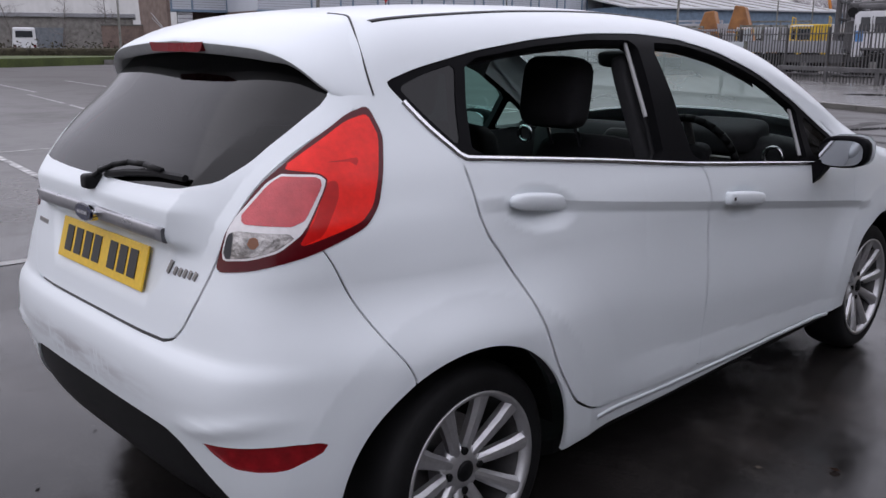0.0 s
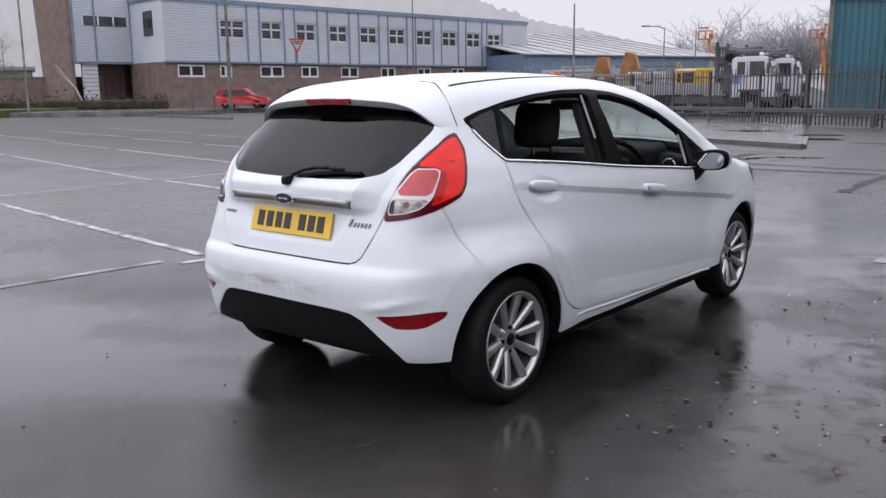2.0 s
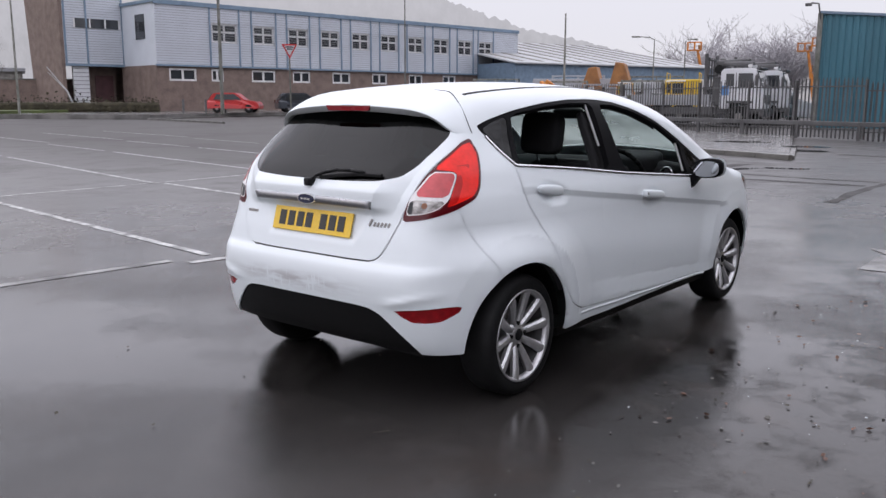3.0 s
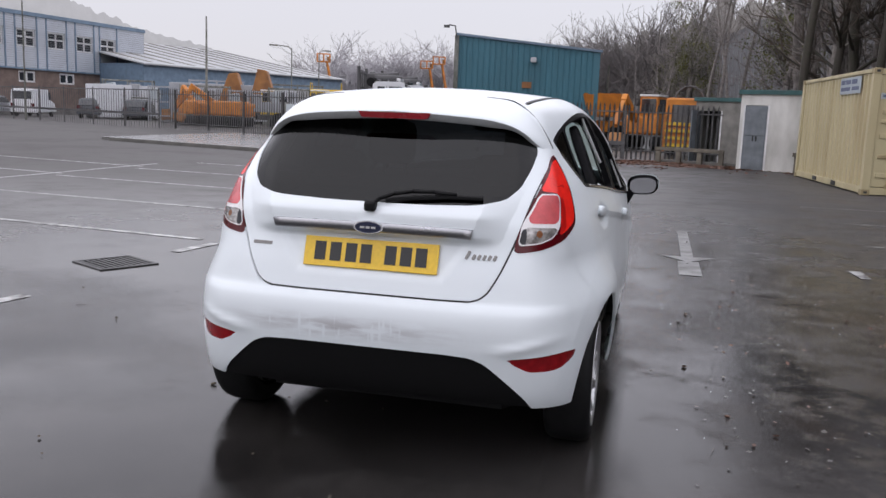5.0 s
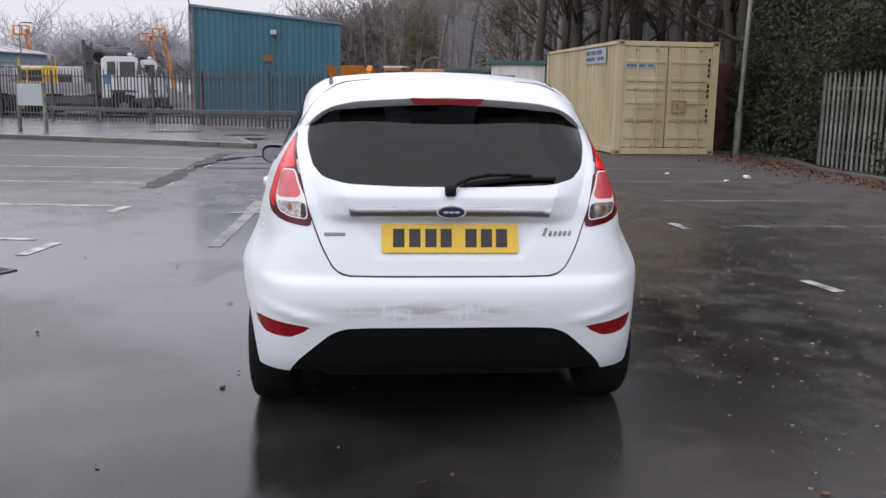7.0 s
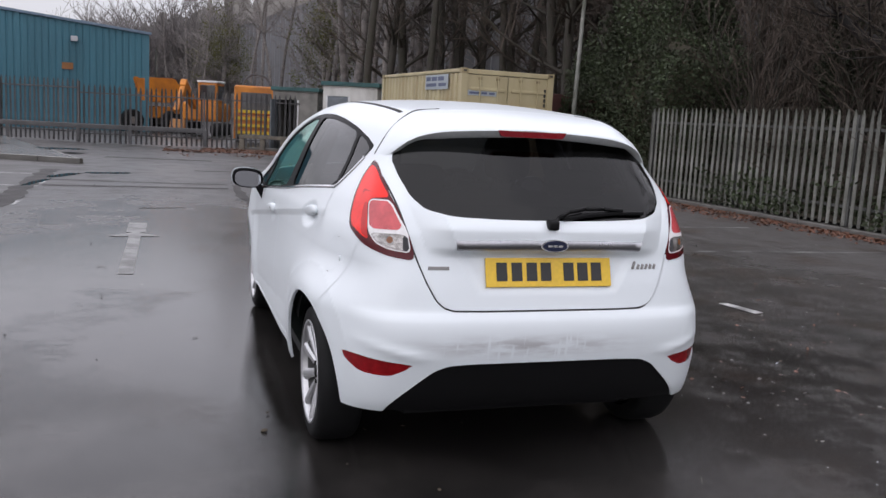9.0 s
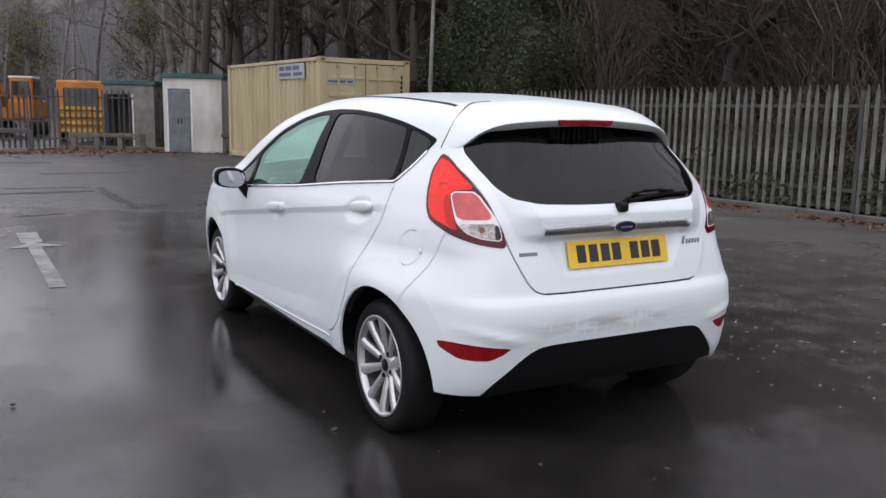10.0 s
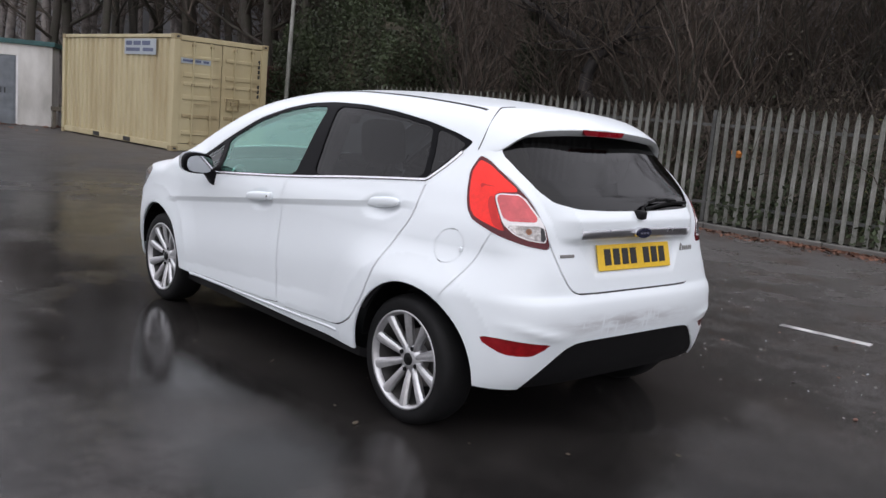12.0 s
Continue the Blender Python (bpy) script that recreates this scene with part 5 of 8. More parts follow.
        part("pillar_trim", bm, M["trim"], car, "dark pillar trim", smooth=True)
    # the bright run channels of the two open windows
    for (y0, z0), (y1, z1) in (((1.466, 1.338), (1.436, 1.12)), ((2.39, 1.10), (2.352, 0.935))):
        bm = bmesh.new()
        rod(bm, (surface_x(y0, z0) - 0.022, y0 - 0.012, z0), (surface_x(y1, z1) - 0.022, y1 - 0.012, z1), 0.0065, n=6)
        part("window_channel", bm, M["pale_trim"], car, "pale window run channel")


def strip_on(points, half, lift=0.004, normal_up=(0, 0, 1)):
    """A raised strip along points of the skin: verts and faces."""
    p = np.array(points, float)
    d = np.gradient(p, axis=0)
    d /= np.linalg.norm(d, axis=1, keepdims=True)
    n = normals(np.abs(p) * (1, 1, 1)) * np.where(p[:, :1] < 0, (-1, 1, 1), (1, 1, 1))
    s = np.cross(d, n)
    v = []
    for a, b, c in zip(p, s, n):
        v += [a + b * half - c * 0.004, a + b * half * 0.8 + c * lift, a - b * half * 0.8 + c * lift, a - b * half - c * 0.004]
    f = [(4 * i + j, 4 * i + j + 1, 4 * i + j + 5, 4 * i + j + 4) for i in range(len(p) - 1) for j in range(3)]
    return v, f


def build_fittings(car, body, tailgate, bumper):
    # black ditch mouldings along the roof and chrome strips under the side windows
    ditch = spline([(0.52, 0.468), (1.0, 0.496), (1.5, 0.512), (1.9, 0.535), (2.2, 0.575)])
    low = spline([(0.668, 1.0605), (0.80, 1.0495), (1.1, 1.0225), (1.6, 0.9705), (2.1, 0.9285), (2.44, 0.8995)])
    kick = spline([(0.56, 1.194), (0.60, 1.136), (0.668, 1.0605)])
    for side in (1, -1):
        v, f = strip_on([(side * ditch(y), y, surface_z(ditch(y), y)) for y in np.linspace(0.585, 2.15, 60)], 0.0105, 0.0015)
        child("roof_moulding", mesh_of("roof_moulding", v, f, M["black"], True), body, "black roof moulding")
        path = [(y, kick(y)) for y in np.linspace(0.56, 0.66, 10)] + [(y, low(y)) for y in np.linspace(0.675, 2.44, 40)]
        v, f = strip_on([(side * surface_x(y, z), y, z) for y, z in path], 0.0075, 0.005)
        child("window_strip", mesh_of("window_strip", v, f, M["chrome"], True), body, "bright chrome window strip")
        sill = [(y, 0.303 - 0.0215 * (y - 1.12)) for y in np.linspace(1.08, 2.64, 30)]
        v, f = strip_on([(side * surface_x(y, z), y, z) for y, z in sill], 0.008, 0.0025)
        child("sill_moulding", mesh_of("sill_moulding", v, f, M["white"], True), body)
        # door handles with their cups
        for y, z, door in ((0.882, 0.930, "rear"), (1.858, 0.832, "front")):
            x = surface_x(y, z)
            handle = child("door_handle", None, car, "white pull handle over a scooped cup")
            slope = math.degrees(math.atan2(-0.118, 1))
            bm = bmesh.new()
            pillow(bm, (0.036, 0.245, 0.047), (side * (surface_x(y - 0.13, z) + 0.006), y + 0.010, z + 0.006), (slope, 0, 0), 0.46)
            part("grip", bm, M["white"], handle, smooth=True)
            if door == "front":
                bm = bmesh.new()
                pillow(bm, (0.034, 0.048, 0.043), (side * (surface_x(y - 0.13, z) + 0.008), y - 0.104, z + 0.018), (slope, 0, 0), 0.42)
                part("lock_cap", bm, M["white"], handle, smooth=True)
                bm = bmesh.new()
                rod(bm, (side * (surface_x(y - 0.13, z) + 0.018), y - 0.106, z + 0.018), (side * (surface_x(y - 0.13, z) + 0.0265), y - 0.106, z + 0.018), 0.006, n=10)
                part("keyhole", bm, M["ink"], handle, "dark keyhole")
        if side < 0:
            bm = bmesh.new()
            pillow(bm, (0.010, 0.014, 0.020), (-surface_x(0.388, 0.806) - 0.001, 0.388, 0.806), (0, 0, 0), 0.3)
            part("flap_latch", bm, M["white"], body, "small white latch of the fuel flap", smooth=True)
        # mirror: white cap, black shell, glass, arm
        mirror = child("door_mirror", None, car, "door mirror with a white cap and black housing")
        c = Vector((side * 0.925, 2.425, 0.952))
        bm = bmesh.new()
        pillow(bm, (0.182, 0.115, 0.118), (0, 0, 0), (0, 0, 0), 0.45)
        for q in bm.verts:
            if q.co.y < -0.01:
                q.co.y = -0.01 + (q.co.y + 0.01) * 0.25
            q.co.z += 0.06 * q.co.x * side
        bmesh.ops.transform(bm, matrix=pose(*c, 0, 0, side * -5), verts=bm.verts)
        part("housing", bm, M["gloss_black"], mirror, smooth=True)
        bm = bmesh.new()
        pillow(bm, (0.184, 0.10, 0.120), (0, 0.014, 0.002), (0, 0, 0), 0.45)
        for q in bm.verts:
            q.co.y = max(q.co.y, 0.046)
            q.co.z += 0.06 * q.co.x * side
        bmesh.ops.transform(bm, matrix=pose(*c, 0, 0, side * -5), verts=bm.verts)
        part("cap", bm, M["white"], mirror, "white mirror cap", smooth=True)
        bm = bmesh.new()
        ring = [(0.076 * math.copysign(abs(math.cos(a)) ** 0.7, math.cos(a)), 0.047 * math.copysign(abs(math.sin(a)) ** 0.7, math.sin(a))) for a in np.linspace(0, 2 * math.pi, 29)[:-1]]
        slab(bm, [(a, b + 0.06 * a * side) for a, b in ring], -0.037, -0.028, axis=1)
        bmesh.ops.transform(bm, matrix=pose(*c, 5, 0, side * 3), verts=bm.verts)
        part("mirror_glass", bm, M["mirror"], mirror, "silvered mirror glass")
        bm = bmesh.new()
        v = [(side * 0.815, 2.36, 0.90), (side * 0.815, 2.50, 0.895), (side * 0.90, 2.47, 0.935), (side * 0.90, 2.41, 0.94), (side * 0.828, 2.36, 0.80), (side * 0.828, 2.43, 0.815)]
        vs = [bm.verts.new(p) for p in v]
        for q in ((0, 1, 2, 3), (4, 0, 3), (1, 5, 2), (4, 3, 2, 5), (0, 4, 5, 1)):
            bm.faces.new([vs[i] for i in q])
        bmesh.ops.recalc_face_normals(bm, faces=bm.faces)
        part("arm", bm, M["gloss_black"], mirror)
    # number plate: the characters are plain bars
    tilt = math.degrees(math.atan2(0.03, 0.104))
    plate = child("number_plate", None, tailgate, "yellow number plate with dark bars")
    m = pose(0.0, 0.066, 0.806, -tilt, 0, 0)
    bm = bmesh.new()
    box(bm, (0.52, 0.006, 0.111), (0, 0, 0), bevel=0.0025)
    bmesh.ops.transform(bm, matrix=m, verts=bm.verts)
    part("plate_panel", bm, M["plate"], plate)
    for i, x in enumerate((-0.192, -0.131, -0.070, -0.012, 0.083, 0.142, 0.200)):
        bm = bmesh.new()
        box(bm, (0.043, 0.002, 0.070), (x - 0.004, -0.0042, 0.002))
        bmesh.ops.transform(bm, matrix=m, verts=bm.verts)
        part("bar", bm, M["ink"], plate)
    # bright bar over the plate, oval badge, wiper, small emblems
    bm = bmesh.new()
    pts = np.linspace(-0.384, 0.384, 25)
    prof = ((0.016, 0.930), (-0.006, 0.929), (-0.010, 0.925), (-0.006, 0.897), (0.002, 0.892), (0.030, 0.890))
    rows = [[bm.verts.new((x * (1 - 0.6 * (0.93 - z)), surface_y(abs(x), 0.935) + dy, z - 0.004 * (x / 0.39) ** 2)) for dy, z in prof] for x in pts]
    for a, b in zip(rows, rows[1:]):
        for j in range(5):
            bm.faces.new((a[j], b[j], b[j + 1], a[j + 1]))
    for r in (rows[0], rows[-1]):
        bm.faces.new(r)
    part("bright_bar", bm, M["brushed"], tailgate, "chrome bar over the number plate", smooth=True)
    y0 = surface_y(0, 0.935)
    badge = child("badge", None, tailgate, "dark oval badge with a chrome rim")
    for name, r, lo, hi, ma in (("badge_rim", 1.0, -0.022, 0.01, M["chrome"]), ("badge_face", 0.87, -0.026, -0.02, M["blue"])):
        bm = bmesh.new()
        slab(bm, [(0.0565 * r * math.cos(a), 0.912 + 0.0235 * r * math.sin(a)) for a in np.linspace(0, 2 * math.pi, 37)[:-1]], y0 + lo, y0 + hi, axis=1)
        part(name, bm, ma, badge)
    for a, b in ((-0.03, -0.012), (-0.008, 0.008), (0.012, 0.03)):
        bm = bmesh.new()
        box(bm, (b - a, 0.002, 0.008), ((a + b) / 2, y0 - 0.0268, 0.912))
        part("badge_bar", bm, M["chrome"], badge)
    for x, h in ((0.366, 0.034), (0.388, 0.021), (0.407, 0.021), (0.426, 0.021), (0.445, 0.021), (0.464, 0.021)):
        bm = bmesh.new()
        box(bm, (0.0115, 0.005, h), (x, surface_y(x, 0.826) - 0.002, 0.814 + h / 2), (-16, 24, 0), 0.003)
        part("emblem_bar", bm, M["steel"], tailgate, "small slanted grey metal bar")
    bm = bmesh.new()
    box(bm, (0.080, 0.004, 0.013), (-0.438, surface_y(0.438, 0.820) - 0.001, 0.820), (-14, 0, -4), 0.0015)
    part("emblem", bm, M["steel"], tailgate, "small grey bar emblem")
    wiper = child("rear_wiper", None, tailgate, "black rear wiper")
    bm = bmesh.new()
    way_ = [(0.0, 0.990), (0.028, 1.016), (0.08, 1.036), (0.15, 1.047), (0.23, 1.048), (0.31, 1.043)]
    for (a, b), (c, d) in zip(way_, way_[1:]):
        rod(bm, (a, surface_y(a, b) - 0.024, b), (c, surface_y(c, d) - 0.020, d), 0.008, 0.007, 8)
    pillow(bm, (0.042, 0.05, 0.038), (-0.002, surface_y(0, 0.99) - 0.012, 0.988), (0, 0, 0), 0.3)
    part("wiper_arm", bm, M["black"], wiper, smooth=True)
    bm = bmesh.new()
    blade = [(0.05, 1.008), (0.15, 1.022), (0.28, 1.033), (0.405, 1.034)]
    for (a, b), (c, d) in zip(blade, blade[1:]):
        rod(bm, (a, surface_y(a, b) - 0.009, b), (c, surface_y(c, d) - 0.009, d), 0.009, 0.009, 6)
    part("wiper_blade", bm, M["black"], wiper)


def build_wheel(car, side, y):
    wheel = child("wheel", None, car, "silver ten-spoke alloy wheel with a black tyre")
    wheel.location = (side * 0.724, y, WHEEL_R)
    wheel.rotation_euler = (radians(24 if side > 0 else 2), 0, 0 if side > 0 else math.pi)
    R = WHEEL_R
    prof = [(0.212, -0.085), (0.225, -0.09), (0.25, -0.092), (0.265, -0.086), (0.277, -0.074), (R, -0.05), (R + 0.001, 0), (R, 0.05), (0.277, 0.075), (0.265, 0.087), (0.25, 0.092), (0.228, 0.092), (0.212, 0.088)]
    v, f = lathe(prof, 64)
    child("tyre", mesh_of("tyre", v, f, M["rubber"], True), wheel, "wet black tyre")
    prof = [(0.208, 0.078), (0.217, 0.090), (0.2165, 0.094), (0.207, 0.092), (0.200, 0.080), (0.197, 0.066)]
    v, f = lathe(prof, 64)
    rim = child("rim", mesh_of("rim", v, f, M["alloy"], True), wheel, "silver rim")
    v, f = lathe([(0.197, 0.066), (0.190, 0.03), (0.188, -0.02), (0.196, -0.085)], 48)
    child("barrel", mesh_of("barrel", v, f, M["barrel"], True), rim, "inner barrel with painted shade")
    bm = bmesh.new()
    for a in range(10):
        turn = 36 * a
        pts = []
        for r, w, x, d in ((0.045, 0.014, 0.056, 0.03), (0.10, 0.0185, 0.070, 0.03), (0.16, 0.022, 0.082, 0.03), (0.205, 0.027, 0.088, 0.026)):
            pts.append([(x - 0.012, -w, r), (x - 0.002, -w * 0.55, r), (x, 0, r), (x - 0.002, w * 0.55, r), (x - 0.012, w, r), (x - d, w * 0.9, r), (x - d, -w * 0.9, r)])
        m = pose(0, 0, 0, turn, 0, 0)
        ring = [[bm.verts.new(m @ Vector(p)) for p in row] for row in pts]
        for p, q in zip(ring, ring[1:]):
            for j in range(7):
                k = (j + 1) % 7
                bm.faces.new((p[j], p[k], q[k], q[j]))
    bmesh.ops.recalc_face_normals(bm, faces=bm.faces)
    part("spokes", bm, M["alloy"], wheel, "ten slim silver spokes")
    v, f = lathe([(0.0, 0.060), (0.03, 0.060), (0.062, 0.052), (0.072, 0.035), (0.072, 0.0)], 28)
    child("hub", mesh_of("hub", v, f, M["alloy"], True), wheel)
    v, f = lathe([(0.0, 0.068), (0.022, 0.067), (0.028, 0.062), (0.028, 0.05)], 20)
    child("centre_cap", mesh_of("centre_cap", v, f, M["black"], True), wheel, "dark centre cap")
    for a in range(4):
        bm = bmesh.new()
        t = math.radians(66 + 90 * a)
        rod(bm, (0.035, 0.054 * math.cos(t), 0.054 * math.sin(t)), (0.062, 0.054 * math.cos(t), 0.054 * math.sin(t)), 0.0105, n=6)
        part("wheel_nut", bm, M["black"], wheel)
    v, f = lathe([(0.0, -0.02), (0.13, -0.02), (0.13, -0.035)], 32)
    child("brake_disc", mesh_of("brake_disc", v, f, M["steel"]), wheel)
    v, f = lathe([(0.0, -0.06), (0.20, -0.06)], 32)
    child("backing_plate", mesh_of("backing_plate", v, f, M["black"]), wheel)


car = build_car()


# ---- boundary: steel palisade fence, container, sheds ----
def pale_mesh(name, w, h, material):
    """One pale: a folded W section with a pointed, splayed head."""
    bm = bmesh.new()
    prof = [(-w / 2, 0.0), (-w / 4, -0.016), (0, -0.008), (w / 4, -0.016), (w / 2, 0.0)]
    levels = [(0.0, 1.0), (h - 0.16, 1.0), (h - 0.07, 0.72), (h, 0.10)]
    for back in (0.0, 0.003):
        rows = [[bm.verts.new((x * k, y + back, z)) for x, y in prof] for z, k in levels]
        for a, b in zip(rows, rows[1:]):
            for i in range(4):
                bm.faces.new((a[i], a[i + 1], b[i + 1], b[i]) if not back else (a[i], b[i], b[i + 1], a[i + 1]))
    me = bpy.data.meshes.new(name)
    bm.to_mesh(me), bm.free()
    me.materials.append(material)
    return me


def palisade(path, h, gap, material, frame_material, label, post_every=2.75, z=0.06, w=0.068):
    fence = thing("palisade_fence", label, "fence")
    pale = pale_mesh("pale", w, h, material)
    bm = bmesh.new()
    box(bm, (0.06, 0.10, h - 0.08), (0, 0, (h - 0.08) / 2))
    post = bpy.data.meshes.new("post")
    bm.to_mesh(post), bm.free()
    post.materials.append(frame_material)
    rng = random.Random(7)
    count = 0
    for (x0, y0), (x1, y1) in zip(path, path[1:]):
        length = math.hypot(x1 - x0, y1 - y0)
        turn = math.atan2(y1 - y0, x1 - x0)
        n = int(length / gap)
        for i in range(n):
            t = (i + 0.5) * gap / length
            ob = child("pale", pale, fence)
            ob.matrix_basis = pose(x0 + (x1 - x0) * t, y0 + (y1 - y0) * t, z + rng.uniform(-0.012, 0.012), 0, rng.uniform(-0.9, 0.9), math.degrees(turn))
        off = Vector((-math.sin(turn), math.cos(turn), 0)) * 0.055
        for i in range(int(length / post_every) + 1):
            t = i * post_every / length
            ob = child("post", post, fence)
            ob.matrix_basis = pose(x0 + (x1 - x0) * t + off.x, y0 + (y1 - y0) * t + off.y, z, 0, 0, math.degrees(turn))
        for level in (0.30, h - 0.30):
            bm = bmesh.new()
            box(bm, (length, 0.04, 0.045), ((x0 + x1) / 2 + off.x * 0.55, (y0 + y1) / 2 + off.y * 0.55, z + level), (0, 0, math.degrees(turn)))
            part("rail", bm, frame_material, fence)
        count += n
    return fence


palisade([(8.35, 13.2), (8.62, 5.0), (9.0, -6.5)], 1.78, 0.158, M["galv"], M["galv_dark"], "weathered grey steel palisade fence with ivy at its foot")
palisade(FENCE[2:6], 2.05, 0.165, M["dark_rail"], M["dark_rail"], "dark steel palisade fence in front of the works yard", z=0.05)
palisade(FENCE[:3], 1.95, 0.165, M["dark_rail"], M["dark_rail"], "dark steel palisade gate fence with machines behind it", z=0.0)


def bar_fence(path, h, label):
    """A tall mesh fence on slim posts with a low guard rail, far off."""
    fence = thing("rail_fence", label, "fence")
    for (x0, y0), (x1, y1) in zip(path, path[1:]):
        length = math.hypot(x1 - x0, y1 - y0)
        turn = math.degrees(math.atan2(y1 - y0, x1 - x0))
        for i in range(int(length / 3.2) + 1):
            t = i * 3.2 / length
            bm = bmesh.new()
            rod(bm, (0, 0, 0), (0, 0, h), 0.04, n=6)
            part("post", bm, M["dark_rail"], fence).matrix_basis = pose(x0 + (x1 - x0) * t, y0 + (y1 - y0) * t, 0)
        for z in (0.75, h - 0.1):
            bm = bmesh.new()
            box(bm, (length, 0.05, 0.12 if z < 1 else 0.05), ((x0 + x1) / 2, (y0 + y1) / 2, z), (0, 0, turn))
            part("rail", bm, M["dark_rail"], fence)
        n = int(length / 0.24)
        me = bpy.data.meshes.new("bar")
        bm = bmesh.new()
        box(bm, (0.02, 0.02, h - 0.1), (0, 0, (h - 0.1) / 2))
        bm.to_mesh(me), bm.free()
        me.materials.append(M["dark_rail"])
        for i in range(n):
            t = (i + 0.5) / n
            child("bar", me, fence).matrix_basis = pose(x0 + (x1 - x0) * t, y0 + (y1 - y0) * t, 0)


bar_fence(FENCE[5:], 2.1, "slim dark railing round the lorry park")


def barrier(path, z, label):
    """A low guard rail on short posts."""
    rail = thing("guard_rail", label, "guard rail")
    for (x0, y0), (x1, y1) in zip(path, path[1:]):
        length = math.hypot(x1 - x0, y1 - y0)
        turn = math.degrees(math.atan2(y1 - y0, x1 - x0))
        bm = bmesh.new()
        box(bm, (length, 0.06, 0.16), ((x0 + x1) / 2, (y0 + y1) / 2, z + 0.52), (0, 0, turn), 0.02)
        part("beam", bm, M["dark_rail"], rail)
        for i in range(int(length / 2.4) + 1):
            t = i * 2.4 / length
            bm = bmesh.new()
            box(bm, (0.1, 0.1, 0.56), (x0 + (x1 - x0) * t, y0 + (y1 - y0) * t, z + 0.28))
            part("post", bm, M["dark_rail"], rail)


barrier([(x, y - 0.7) for x, y in FENCE[1:5]], 0.04, "low dark steel guard rail in front of the yard fence")


def container(at, turn):
    c = thing("shipping_container", "cream twenty-foot shipping container with closed doors on wet asphalt", "container", at, turn)
    W, L, H = 2.438, 6.058, 2.591
    # corrugated sides, ends and roof
    def sheet(length, h0, h1, depth=0.045, pitch=0.278):
        pts, x = [], 0.0
        while x < length - 0.01:
            for dx, d in ((0, 0), (0.075, 0), (0.105, depth), (0.248, depth)):
                pts.append((min(x + dx, length), d))
            x += pitch
        pts.append((length, 0))
        return pts

    for name, sx in (("side_wall", 0.03), ("side_wall", W - 0.03)):
        pts = sheet(L - 0.3, 0, 0)
        s = 1 if sx < 1 else -1
        v = [(sx + s * d, 0.15 + p, z) for p, d in pts for z in (0.16, H - 0.10)]
        f = [(2 * i, 2 * i + 1, 2 * i + 3, 2 * i + 2) for i in range(len(pts) - 1)]
        child(name, mesh_of(name, v, f, M["cream"]), c, "corrugated cream steel side")
    pts = sheet(W - 0.3, 0, 0)
    v = [(0.15 + p, L - 0.03 - d, z) for p, d in pts for z in (0.16, H - 0.10)]
    f = [(2 * i, 2 * i + 1, 2 * i + 3, 2 * i + 2) for i in range(len(pts) - 1)]
    child("end_wall", mesh_of("end_wall", v, f, M["cream"]), c)
    bm = bmesh.new()
    box(bm, (W - 0.1, L - 0.1, 0.04), (W / 2, L / 2, H - 0.04))
    part("roof", bm, M["cream"], c)
    for x in (0.08, W - 0.08):
        for y in (0.08, L - 0.08):
            bm = bmesh.new()
            box(bm, (0.16, 0.16, H - 0.02), (x, y, H / 2), bevel=0.008)
            part("corner_post", bm, M["cream"], c)
            for z in (0.06, H - 0.06):
                bm = bmesh.new()
                box(bm, (0.17, 0.175, 0.12), (x, y, z), bevel=0.01)
                part("corner_casting", bm, M["cream_dark"], c)
                if y < 1:
                    bm = bmesh.new()
                    box(bm, (0.07, 0.01, 0.045), (x, -0.004, z))
                    part("casting_hole", bm, M["ink"], c)
    for y, z, sz in ((0.06, 0.09, 0.15), (0.06, H - 0.07, 0.11), (L - 0.06, 0.09, 0.15), (L - 0.06, H - 0.07, 0.11)):
        bm = bmesh.new()
        box(bm, (W - 0.3, 0.1, sz), (W / 2, y, z), bevel=0.008)
        part("cross_rail", bm, M["cream"], c)
    for x in (0.05, W - 0.05):
        for z, sz in ((0.10, 0.14), (H - 0.05, 0.08)):
            bm = bmesh.new()
            box(bm, (0.07, L - 0.3, sz), (x, L / 2, z), bevel=0.008)
            part("side_rail", bm, M["cream"], c)
        for y in (2.2, 3.9):
            bm = bmesh.new()
            box(bm, (0.02, 0.34, 0.10), (0.008 if x < 1 else W - 0.008, y, 0.10))
            part("fork_pocket", bm, M["ink"], c)
    for k, x0 in enumerate((0.16, W / 2 + 0.01)):
        w = W / 2 - 0.17
        door = child("door", None, c, "cream panelled container door")
        bm = bmesh.new()
        box(bm, (w, 0.035, H - 0.32), (x0 + w / 2, 0.045, H / 2 + 0.02), bevel=0.008)
        part("panel", bm, M["cream"], door)
        for i, z in enumerate((0.42, 0.80, 1.22, 1.52, 1.72, 2.12)):
            bm = bmesh.new()
            box(bm, (w - 0.16, 0.03, 0.075 if i % 2 else 0.10), (x0 + w / 2, 0.018, z), bevel=0.012)
            part("rib", bm, M["cream_dark"] if i in (1,) else M["cream"], door)
        for dx in (0.30, 0.74):
            bm = bmesh.new()
            rod(bm, (x0 + w * dx, -0.012, 0.12), (x0 + w * dx, -0.012, H - 0.1), 0.0175, n=8)
            part("locking_bar", bm, M["cream"], door)
            for z in (0.2, 0.75, 1.5, H - 0.22):
                bm = bmesh.new()
                box(bm, (0.08, 0.05, 0.06), (x0 + w * dx, 0.0, z), bevel=0.006)
                part("bracket", bm, M["cream_dark"], door)
        bm = bmesh.new()
        box(bm, (0.34, 0.02, 0.022), (x0 + w * 0.5, -0.035, 1.08 + 0.06 * k), bevel=0.004)
        part("handle", bm, M["cream_dark"], door)
    lock = child("lock_box", None, c)
